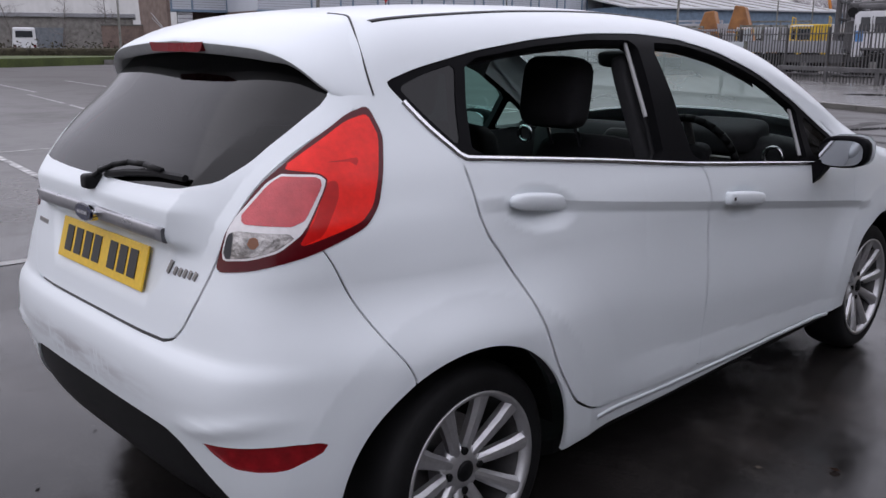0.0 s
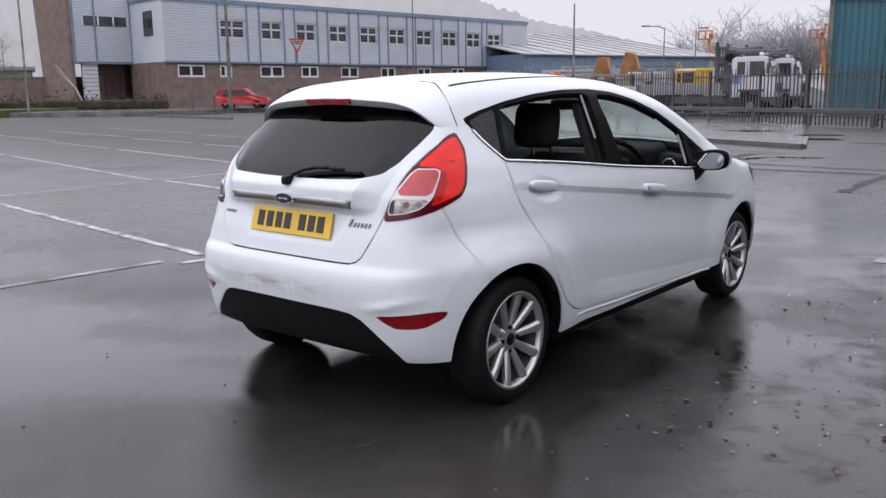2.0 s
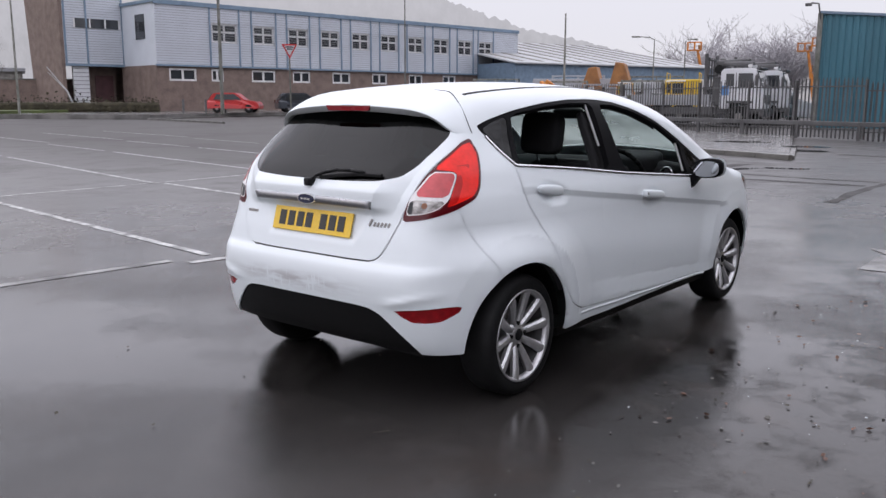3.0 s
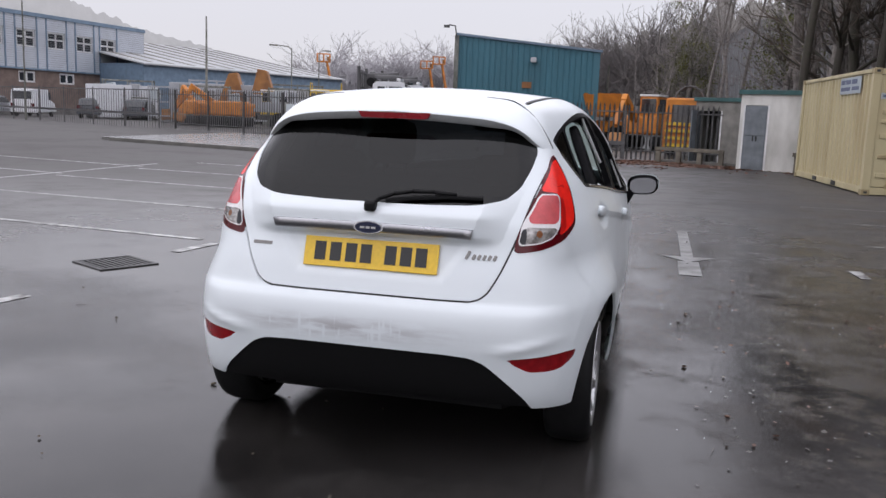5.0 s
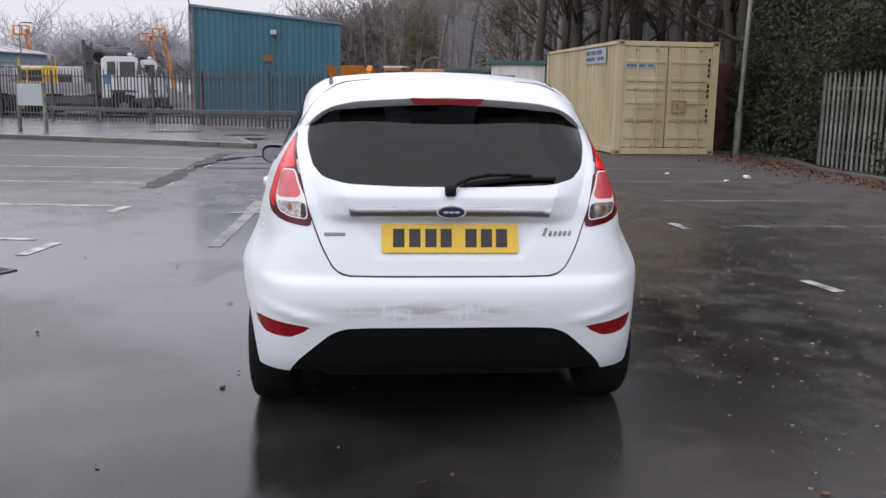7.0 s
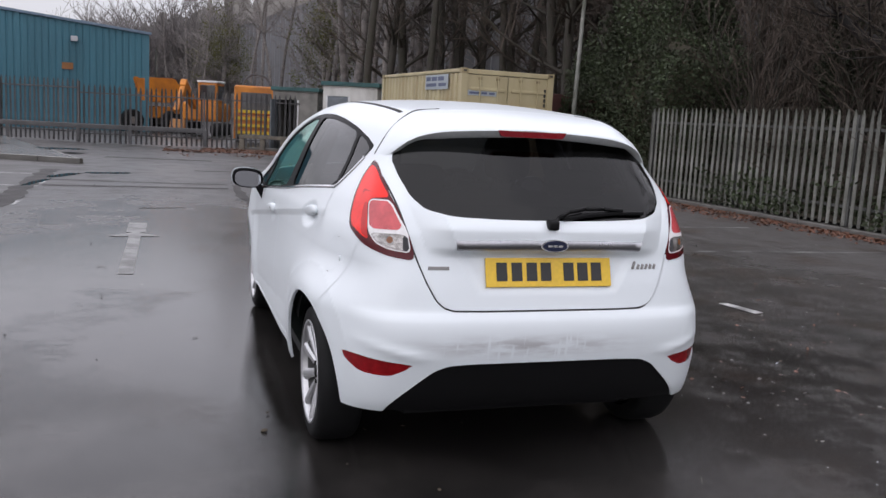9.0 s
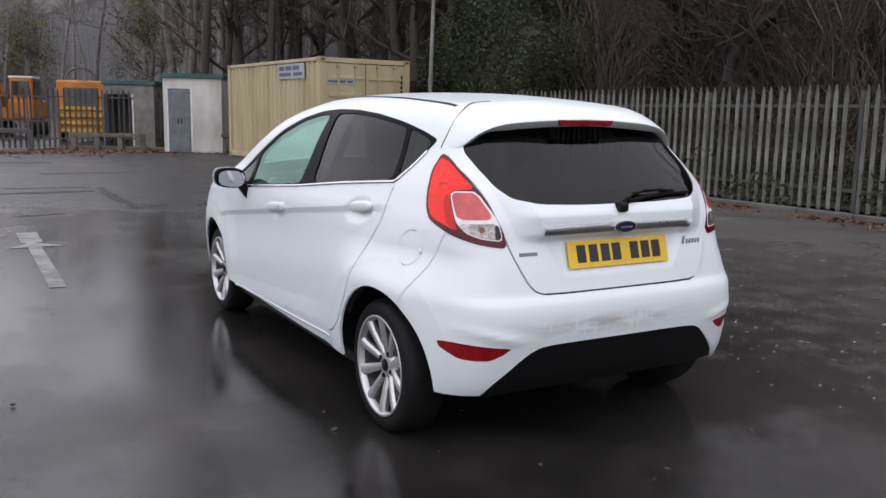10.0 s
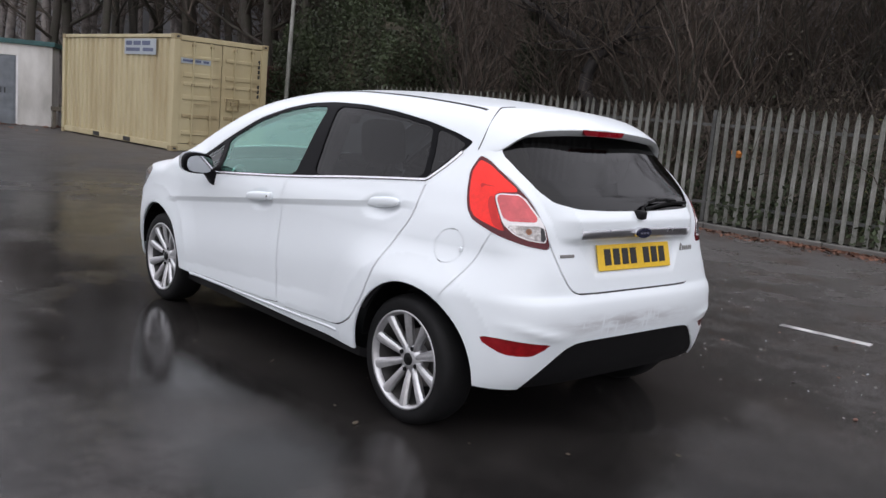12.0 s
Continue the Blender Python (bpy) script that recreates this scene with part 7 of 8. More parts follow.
def truck(at, turn):
    t = thing("flatbed_truck", "white flatbed truck with a black headboard frame in the yard", "truck", at, turn)
    bm = bmesh.new()
    slab(bm, [(5.85, 0.82), (5.85, 2.45), (6.0, 2.58), (7.15, 2.60), (7.32, 2.50), (7.62, 1.72), (7.70, 1.55), (7.72, 0.82), (7.2, 0.82), (7.05, 1.12), (6.35, 1.12), (6.2, 0.82)], -1.13, 1.13, axis=0)
    bmesh.ops.bevel(bm, geom=[e for e in bm.edges if abs(e.verts[0].co.x - e.verts[1].co.x) < 0.01], offset=0.06, segments=2, affect="EDGES", clamp_overlap=True)
    cab = part("cab", bm, M["van_white"], t)
    blocks(cab, [("windscreen", (1.9, 0.04, 0.82), (0, 7.50, 2.10), (21, 0, 0), 0.015, "window_dark"), ("grille", (1.5, 0.05, 0.42), (0, 7.72, 1.22), (0, 0, 0), 0.015, "dark_rail"), ("bumper", (2.3, 0.25, 0.36), (0, 7.66, 0.66), (0, 0, 0), 0.04, "dark_rail"), ("sun_visor", (1.9, 0.2, 0.1), (0, 7.42, 2.58), (12, 0, 0), 0.02, "dark_rail")])
    blocks(t, [("chassis", (0.9, 7.2, 0.26), (0, 3.9, 0.72), (0, 0, 0), 0.02, "dark_rail"), ("flatbed", (2.4, 5.2, 0.16), (0, 2.9, 1.05), (0, 0, 0), 0.02, "silver_paint"), ("crane_base", (1.2, 0.35, 1.3), (0, 5.62, 1.6), (0, 0, 0), 0.06, "dark_rail"),
               ("crane_arm", (0.34, 1.5, 0.26), (0.1, 6.2, 2.88), (3, 0, 0), 0.06, "dark_rail"), ("crane_arm", (0.26, 0.26, 0.75), (-0.5, 5.6, 2.72), (0, 8, 0), 0.05, "dark_rail"), ("crane_cylinder", (0.2, 1.3, 0.2), (0.5, 6.5, 2.80), (0, 0, 0), 0.06, "dark_rail"), ("beacon_bar", (1.3, 0.2, 0.14), (0, 7.0, 2.70), (0, 0, 0), 0.04, "window_white")])
    bm = bmesh.new()
    rod(bm, (-1.05, 5.75, 2.55), (1.05, 5.75, 2.55), 0.2, n=12)
    part("tarpaulin_roll", bm, M["rubber"], t, "black rolled tarpaulin behind the cab")
    for s in (-1, 1):
        blocks(cab, [("side_window", (0.03, 0.62, 0.62), (s * 1.135, 6.92, 2.06), (0, 0, 0), 0.02, "window_dark"), ("quarter_window", (0.03, 0.34, 0.56), (s * 1.135, 6.26, 2.08), (0, 0, 0), 0.02, "window_dark"), ("mirror", (0.12, 0.14, 0.46), (s * 1.32, 7.42, 2.05), (0, 0, 0), 0.03, "dark_rail"),
                     ("mirror_arm", (0.24, 0.05, 0.05), (s * 1.22, 7.42, 2.30), (0, 0, 0), 0.01, "dark_rail"), ("logo_panel", (0.02, 0.3, 0.42), (s * 1.135, 6.08, 1.62), (0, 0, 0), 0.004, "logo_blue"), ("step", (0.2, 0.7, 0.1), (s * 1.05, 7.45, 0.72), (0, 0, 0), 0.02, "dark_rail"),
                     ("door_line", (0.012, 0.025, 1.3), (s * 1.133, 6.52, 1.75), (0, 0, 0), 0.0, "dark_rail"), ("headlamp", (0.36, 0.05, 0.2), (s * 0.9, 7.72, 0.98), (0, 0, 0), 0.02, "window_white")])
        blocks(t, [("drop_side", (0.05, 5.0, 0.34), (s * 1.19, 2.9, 1.28), (0, 0, 0), 0.01, "silver_paint"), ("headboard_post", (0.14, 0.14, 2.3), (s * 1.1, 5.2, 2.1), (0, 0, 0), 0.02, "dark_rail"), ("mudguard", (0.36, 1.1, 0.1), (s * 1.0, 6.7, 1.12), (0, 0, 0), 0.03, "dark_rail"),
                   ("side_guard", (0.05, 2.2, 0.3), (s * 1.1, 4.4, 0.72), (0, 0, 0), 0.01, "dark_rail")])
        for y in (1.5, 2.6, 6.7):
            tyre_wheel(t, (s * 0.98, y, 0.48), 0.48, 0.3)
    for x in (-0.55, 0.0, 0.55):
        blocks(t, [("headboard_bar", (0.07, 0.07, 2.0), (x, 5.2, 2.1), (0, 0, 0), 0.01, "dark_rail")])
    for z in (1.6, 2.3, 3.0):
        blocks(t, [("headboard_bar", (2.1, 0.08, 0.08), (0, 5.2, z), (0, 0, 0), 0.01, "dark_rail")])
    return t


for at_ in ((-19.9, 39.2, 0), (-20.1, 43.4, 0)):
    truck(at_, -80 if at_[1] < 41 else -78).scale = (1.1, 1.1, 1.1)


def boom(at, turn, h, lean, size, label):
    """A far telescopic boom lift: a leaning two-stage boom with an open work cage at its head."""
    b = thing("boom_lift", label, "lift", at, turn)
    k = size
    blocks(b, [("base", (1.8 * k, 2.6 * k, 0.9 * k), (0, 0, 0.75 * k), (0, 0, 0), 0.08, "orange"), ("cage_floor", (1.5 * k, 0.7 * k, 0.14 * k), (lean - 0.35 * k, 0, h - 0.25 * k), (0, 0, 0), 0.02, "orange"), ("control_box", (0.3 * k, 0.5 * k, 0.45 * k), (lean + 0.2 * k, 0, h + 0.1 * k), (0, 0, 0), 0.03, "rust")])
    for name, a, c, r0, r1 in (("lower_boom", (0, 0, 1.1 * k), (lean * 0.55, 0, 1.1 * k + (h - 1.1 * k) * 0.55), 0.24 * k, 0.22 * k), ("upper_boom", (lean * 0.5, 0, 1.1 * k + (h - 1.1 * k) * 0.5), (lean, 0, h - 0.2 * k), 0.17 * k, 0.14 * k)):
        bm = bmesh.new()
        rod(bm, a, c, r0, r1, 4)
        part(name, bm, M["orange"], b)
    for y in (-0.33 * k, 0.33 * k):
        blocks(b, [("cage_rail", (1.5 * k, 0.09 * k, 0.09 * k), (lean - 0.35 * k, y, h + 0.62 * k), (0, 0, 0), 0.01, "orange")])
        for x in (-1.08, -0.35, 0.36):
            blocks(b, [("cage_post", (0.09 * k, 0.09 * k, 0.9 * k), (lean + x * k, y, h + 0.2 * k), (0, 0, 0), 0.01, "orange")])
    for x in (-0.95, 0.95):
        for y in (-0.9, 0.9):
            tyre_wheel(b, (x * k, y * k, 0.42 * k), 0.42 * k, 0.3 * k)


boom((-40.9, 105.0, 0), 15, 7.8, -1.3, 1.15, "orange boom lift raised over the yard")
boom((-21.6, 84.0, 0), 10, 6.1, -0.9, 0.85, "orange boom lift raised over the yard")
boom((-20.4, 84.8, 0), 10, 6.6, -1.0, 0.85, "orange boom lift raised over the yard")


def hopper(at, turn, label, h=3.3):
    """A steel skip standing on end: a tapered open trough on a frame."""
    s = thing("skip", label, "skip", at, turn)
    bm = bmesh.new()
    out = [(-1.0, 0.9), (-1.1, 1.5), (-0.3, h), (0.35, h + 0.1), (0.9, 1.9), (0.8, 0.9)]
    slab(bm, out, -0.9, 0.9, axis=1)
    bmesh.ops.bevel(bm, geom=bm.edges[:], offset=0.05, segments=1, affect="EDGES")
    part("trough", bm, M["rust"], s, "rust-stained orange trough")
    blocks(s, [("rib", (0.1, 1.95, 0.12), (-0.75, 0, 2.2), (0, 25, 0), 0.01, "orange"), ("rib", (0.1, 1.95, 0.12), (0.65, 0, 2.4), (0, -25, 0), 0.01, "orange"), ("frame", (1.6, 1.7, 0.3), (0, 0, 0.75), (0, 0, 0), 0.03, "dark_rail")])
    for x in (-0.6, 0.6):
        for y in (-0.8, 0.8):
            tyre_wheel(s, (x, y, 0.4), 0.4, 0.3, 90)


hopper((-32.4, 60.6, 0), 20, "rusty orange skip of a site dumper tipped upright", 3.85)
hopper((-28.6, 58.1, 0), 200, "rusty orange skip of a site dumper tipped upright", 4.05)


def digger(at, turn, label, paint="orange", cab=True, arm=True):
    d = thing("excavator", label, "digger", at, turn)
    blocks(d, [("body", (1.7, 2.2, 0.9), (0, 0, 1.15), (0, 0, 0), 0.12, paint), ("counterweight", (1.6, 0.5, 0.8), (0, -1.2, 1.1), (0, 0, 0), 0.15, paint)])
    for s in (-1, 1):
        blocks(d, [("track", (0.42, 2.7, 0.62), (s * 0.75, 0, 0.33), (0, 0, 0), 0.2, "rubber")])
    if cab:
        blocks(d, [("cab", (0.95, 1.2, 1.15), (-0.35, 0.4, 2.0), (0, 0, 0), 0.08, paint), ("cab_window", (0.99, 0.95, 0.65), (-0.35, 0.4, 2.1), (0, 0, 0), 0.03, "window_dark"), ("front_window", (0.75, 1.24, 0.7), (-0.35, 0.4, 2.08), (0, 0, 0), 0.03, "window_dark"),
                   ("cab_roof", (1.0, 1.25, 0.1), (-0.35, 0.4, 2.58), (0, 0, 0), 0.03, "window_white")])
    if arm:
        blocks(d, [("boom", (0.3, 2.0, 0.35), (0.3, 1.7, 1.9), (35, 0, 0), 0.05, paint), ("dipper", (0.25, 1.6, 0.28), (0.3, 2.9, 1.7), (-50, 0, 0), 0.05, paint), ("bucket", (0.7, 0.5, 0.5), (0.3, 3.1, 0.5), (20, 0, 0), 0.1, "rust")])
    return d


digger((-28.0, 47.5, 0), 60, "orange excavator with its arm down in the yard", cab=False)
digger((-24.8, 45.8, 0), 110, "orange excavator with its arm down in the yard", cab=False)
digger((-27.6, 57.5, 0), 30, "yellow excavator behind the truck", "yellow")
digger((0.4, 41.0, 0), 160, "orange excavator with a glazed cab behind the gate", "orange")


def dumper(at, turn, label):
    d = thing("site_dumper", label, "dumper", at, turn)
    bm = bmesh.new()
    slab(bm, [(-1.0, 1.5), (-1.35, 2.7), (0.8, 2.75), (1.3, 2.2), (0.7, 1.5)], -0.95, 0.95, axis=1)
    bmesh.ops.bevel(bm, geom=bm.edges[:], offset=0.06, segments=2, affect="EDGES")
    part("skip", bm, M["orange"], d, "orange steel skip")
    blocks(d, [("chassis", (2.6, 1.2, 0.6), (-0.2, 0, 1.0), (0, 0, 0), 0.06, "orange"), ("engine_cover", (1.0, 1.1, 0.7), (-1.7, 0, 1.4), (0, 0, 0), 0.1, "orange")])
    for x in (-1.4, 0.7):
        for y in (-0.85, 0.85):
            tyre_wheel(d, (x, y, 0.55), 0.55, 0.4, 90)


dumper((-2.2, 44.4, 0), 25, "orange site dumper with a raised skip behind the gate")


def roller(at, turn):
    r = thing("road_machine", "orange road machine with a roll-over hoop behind the gate", "machine", at, turn)
    blocks(r, [("engine_box", (1.75, 1.3, 1.15), (0, 0, 1.75), (0, 0, 0), 0.08, "orange"), ("lower_frame", (1.6, 1.9, 0.7), (0, 0, 0.8), (0, 0, 0), 0.05, "orange"), ("grille", (1.2, 0.06, 0.7), (0, -0.67, 1.7), (0, 0, 0), 0.01, "dark_rail")])
    for i in range(4):
        blocks(r, [("step", (1.6, 0.1, 0.12), (0, -1.0, 0.45 + i * 0.28), (0, 0, 0), 0.01, "yellow")])
    for s in (-1, 1):
        blocks(r, [("upright", (0.1, 0.1, 1.4), (s * 0.8, -1.0, 0.9), (0, 0, 0), 0.01, "orange")])
        tyre_wheel(r, (s * 0.75, 0.9, 0.5), 0.5, 0.35)
    bm = bmesh.new()
    tube(bm, [(0.55 * math.cos(a), -0.3, 2.3 + 0.5 * math.sin(a)) for a in np.linspace(0, math.pi, 9)], 0.04, 6)
    part("hoop", bm, M["dark_rail"], r)


roller((2.1, 33.6, 0), -8)
yb = thing("machine_cab", "yellow machine cab with a railed roof", "machine", (-23.1, 57.2, 0), 20)
blocks(yb, [("body", (2.4, 3.0, 2.3), (0, 0, 1.6), (0, 0, 0), 0.08, "yellow"), ("window", (2.42, 1.6, 0.8), (0, -0.3, 2.1), (0, 0, 0), 0.02, "window_dark"), ("frame", (2.2, 2.8, 0.5), (0, 0, 0.25), (0, 0, 0), 0.02, "dark_rail")])
for x in (-1.1, 1.1):
    blocks(yb, [("roof_rail", (0.06, 2.9, 0.06), (x, 0, 3.2), (0, 0, 0), 0.01, "yellow"), ("rail_post", (0.06, 0.06, 0.5), (x, -1.4, 2.98), (0, 0, 0), 0.01, "yellow"), ("rail_post", (0.06, 0.06, 0.5), (x, 1.4, 2.98), (0, 0, 0), 0.01, "yellow")])


def mesh_cage(at, turn, w, h, paint):
    """A stack of folded yard equipment: an open steel frame with braces."""
    c = thing("scaffold_rack", "open steel rack of plant parts behind the yard fence", "rack", at, turn)
    for x in (-w / 2, 0, w / 2):
        for y in (-0.5, 0.5):
            blocks(c, [("upright", (0.08, 0.08, h), (x, y, h / 2), (0, 0, 0), 0.01, paint)])
    for z in (0.4, h * 0.55, h - 0.08):
        for y in (-0.5, 0.5):
            blocks(c, [("beam", (w, 0.06, 0.1), (0, y, z), (0, 0, 0), 0.01, paint)])
    for i in range(4):
        blocks(c, [("load", (w * 0.2, 0.9, h * 0.3), (-w * 0.36 + i * w * 0.24, 0, h * (0.2 if i % 2 else 0.75)), (0, 6 * (i - 2), 0), 0.05, ("notice", "rust", "silver_paint", "galv")[i])])


for x, y, w, h, paint in ((-38.5, 55.5, 3.6, 3.0, "galv"), (-34.4, 54.8, 3.2, 2.6, "silver_paint"), (-30.6, 53.0, 3.4, 2.7, "galv"), (-25.8, 50.6, 3.0, 2.4, "silver_paint"), (-22.6, 49.5, 2.6, 2.6, "galv"), (-27.5, 62.0, 4.0, 3.2, "galv"), (-35.5, 63.5, 4.4, 3.4, "silver_paint")):
    mesh_cage((x, y, 0), 24, w, h, paint)
digger((-21.6, 53.5, 0), 40, "yellow excavator behind the truck", "yellow")
store = thing("shipping_container", "pale grey corrugated container behind the railing", "container", (-39.44, 53.00, 0), 56.8)
blocks(store, [("body", (4.78, 2.3, 2.45), (2.39, 1.2, 1.35), (0, 0, 0), 0.03, "slats"), ("base_rail", (4.78, 2.3, 0.14), (2.39, 1.2, 0.07), (0, 0, 0), 0.01, "dark_rail")])
for i in range(16):
    blocks(store, [("rib", (0.13, 0.05, 2.2), (0.2 + i * 0.292, 0.04, 1.35), (0, 0, 0), 0.01, "slats")])
for x, y in ((-24.2, 60.5), (-33.0, 67.0)):
    c = thing("site_cabin", "pale grey portable cabin in the lorry park", "cabin", (x, y, 0), 22)
    blocks(c, [("body", (6.0, 2.5, 2.6), (3.0, 1.25, 1.55), (0, 0, 0), 0.04, "sign_white"), ("skid", (5.8, 0.2, 0.25), (3.0, 0.4, 0.125), (0, 0, 0), 0.01, "dark_rail"), ("skid", (5.8, 0.2, 0.25), (3.0, 2.1, 0.125), (0, 0, 0), 0.01, "dark_rail"),
               ("window", (1.0, 0.06, 0.8), (1.6, -0.02, 1.9), (0, 0, 0), 0.01, "window_dark"), ("door", (0.85, 0.06, 2.0), (4.2, -0.02, 1.35), (0, 0, 0), 0.01, "grey_door")])


def lamp_post(at, h, arm, turn, label, r=0.08):
    p = thing("street_lamp", label, "street lamp", at, turn)
    bm = bmesh.new()
    rod(bm, (0, 0, 0), (0, 0, h), r, r * 0.55, 8)
    part("pole", bm, M["galv"], p)
    if arm:
        bm = bmesh.new()
        tube(bm, [(0, 0, h - 0.1), (arm * 0.3, 0, h + 0.12), (arm, 0, h + 0.18)], 0.04, 6)
        part("arm", bm, M["galv"], p)
        bm = bmesh.new()
        box(bm, (0.75, 0.25, 0.13), (arm + math.copysign(0.35, arm), 0, h + 0.17), bevel=0.04)
        part("lantern", bm, M["galv"], p)
    return p


lamp_post((-29.5, 51.2, 0), 7.3, 0, 0, "slim dark pole in the yard", 0.10)
lamp_post((-31.3, 69.3, 0), 6.6, -1.3, 40, "street lamp with one arm behind the yard")
lamp_post((-33.5, 81.0, 0), 7.1, 0.5, 40, "street lamp behind the yard")
lamp_post((-47.2, 34.8, 0.3), 11.5, 0, 0, "tall wooden pole beside the road", 0.14)
lamp_post((-53.0, 23.4, 0.3), 9.5, -0.8, 20, "street lamp on the grass verge")
lamp_post((-36.5, 42.0, 0), 9.0, 0, 0, "slim steel pole behind the railing", 0.06)
gate_post = lamp_post((-2.0, 46.0, 0), 4.3, 0, 0, "slim grey post beside the teal shed", 0.1)

sign = thing("give_way_sign", "give way sign on a grey pole", "road sign", (-37.6, 32.7, 0), 60)
bm = bmesh.new()
rod(bm, (0, 0, 0), (0, 0, 4.3), 0.05, n=8)
part("pole", bm, M["galv"], sign)
for s, y, ma, nm in ((1.0, -0.08, "red_sign", "border"), (0.68, -0.10, "sign_white", "face")):
    bm = bmesh.new()
    slab(bm, [(0.48 * s, 4.3 + 0.3 * s), (-0.48 * s, 4.3 + 0.3 * s), (0, 4.3 - 0.58 * s)], y, y + 0.02, axis=1)
    part(nm, bm, M[ma], sign)
for z, w in ((4.42, 0.5), (4.3, 0.35)):
    bm = bmesh.new()
    box(bm, (w, 0.01, 0.07), (0, -0.105, z))
    part("bar", bm, M["ink"], sign)
for x, y in ((-49.8, 35.3), (-50.6, 37.6), (-49.2, 33.0)):
    b = thing("bollard", "black steel bollard on the forecourt edge", "bollard", (x, y, 0.3), group="forecourt bollards")
    bm = bmesh.new()
    rod(bm, (0, 0, 0), (0, 0, 1.0), 0.08, n=10)
    part("post", bm, M["dark_rail"], b)
stump = thing("sapling", "pale bare sapling trunk on the verge", "tree", (-61.0, 31.5, 0.3))
bm = bmesh.new()
for a, b, r, q in (((0, 0, 0), (-0.3, -0.5, 1.6), 0.09, 0.07), ((-0.3, -0.5, 1.6), (-1.0, -1.6, 3.4), 0.06, 0.03), ((-0.3, -0.5, 1.6), (-0.5, -1.8, 3.0), 0.04, 0.02)):
    rod(bm, a, b, r, q, 7)
part("trunk", bm, M["pale_trim"], stump)


# ---- trees, scrub and leaves ----
def tube_into(v, f, a, b, ra, rb, n):
    """A tapered bar appended to vertex and face lists."""
    d = b - a
    side = d.orthogonal().normalized()
    other = d.normalized().cross(side)
    k = len(v)
    for p, r in ((a, ra), (b, rb)):
        for i in range(n):
            t = 2 * math.pi * i / n
            v.append(p + side * (r * math.cos(t)) + other * (r * math.sin(t)))
    for i in range(n):
        j = (i + 1) % n
        f.append((k + i, k + j, k + n + j, k + n + i))


def grow(rng, height, r, first, spread, lean=0.05, twigs=1.0):
    """Trunk and twig lists of a bare tree."""
    tv, tf, cv, cf = [], [], [], []
    p, d = Vector((0, 0, -0.3)), Vector((rng.uniform(-lean, lean), rng.uniform(-lean, lean), 1)).normalized()
    steps = 17
    for i in range(steps):
        q = p + d * (height / steps)
        ra, rb = r * (1 - 0.8 * i / steps), r * (1 - 0.8 * (i + 1) / steps)
        tube_into(tv, tf, p, q, ra * (1.35 if i == 0 else 1), rb, 7)
        if q.z > first:
            for _ in range(rng.choice((1, 2, 2, 3))):
                a = rng.uniform(0, 2 * math.pi)
                way_ = Vector((math.cos(a), math.sin(a), rng.uniform(0.2, 1.1))).normalized()
                limb(rng, tv, tf, cv, cf, p.lerp(q, rng.random()), way_, spread * rng.uniform(0.6, 1.2) * (1.15 - 0.6 * i / steps), rb * 0.45, 0, twigs)
        d = (d + Vector((rng.uniform(-0.07, 0.07), rng.uniform(-0.07, 0.07), 0.05))).normalized()
        p = q
    return tv, tf, cv, cf


def limb(rng, tv, tf, cv, cf, p, d, length, r, depth, twigs, thin=0.004):
    n = 3
    for i in range(n):
        q = p + d * (length / n)
        if depth == 0:
            tube_into(tv, tf, p, q, r * (1 - 0.25 * i), r * (0.75 - 0.25 * i), 5)
        else:
            tube_into(cv, cf, p, q, max(r * (1 - 0.28 * i), thin), max(r * (0.72 - 0.28 * i), thin * 0.75), 3)
        if depth < 2:
            for _ in range(2 if rng.random() < twigs else 1):
                e = (d + Vector((rng.uniform(-1, 1), rng.uniform(-1, 1), rng.uniform(-0.5, 0.8)))).normalized()
                limb(rng, tv, tf, cv, cf, p.lerp(q, rng.random()), e, length * rng.uniform(0.35, 0.6), r * 0.5, depth + 1, twigs, thin)
        d = (d + Vector((rng.uniform(-0.3, 0.3), rng.uniform(-0.3, 0.3), rng.uniform(-0.1, 0.25)))).normalized()
        p = q


def leaf_cloud(rng, count, place, low, high, up=0.0):
    """Vertices and faces of folded leaves at places given by place(rng) -> Vector or None."""
    v, f = [], []
    while len(f) < count:
        c = place(rng)
        if c is None:
            continue
        s = rng.uniform(low, high)
        a = Vector((rng.gauss(0, 1), rng.gauss(0, 1), rng.gauss(0, 1) * (1 - up))).normalized()
        n_ = Vector((rng.gauss(0, 1), rng.gauss(0, 1), rng.gauss(0, 1) + 2.5 * up)).normalized()
        b = a.cross(n_)
        if b.length < 0.1:
            continue
        b.normalize()
        k = len(v)
        v += [c - a * s, c + b * s * 0.55, c + a * s, c - b * s * 0.55]
        f.append((k, k + 1, k + 2, k + 3))
    return v, f


rng = random.Random(11)
KINDS = []
for i in range(6):
    h = (15.0, 17.0, 18.5, 15.0, 12.0, 21.0)[i]
    tv, tf, cv, cf = grow(rng, h, (0.15, 0.17, 0.18, 0.14, 0.12, 0.17)[i], (2.6, 3.6, 4.4, 2.0, 1.4, 9.0)[i], (2.7, 2.9, 3.2, 3.0, 2.8, 4.2)[i], 0.06 if i < 3 else 0.14)
    KINDS.append((mesh_of("trunk", tv, tf, M["bark"], True), mesh_of("crown", cv, cf, M["twig"])))
# copies of the same trees for the distance, haze painted into their colour
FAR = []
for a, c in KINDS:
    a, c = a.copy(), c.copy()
    a.materials[0] = c.materials[0] = M["bark_hazed"]
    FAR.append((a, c))


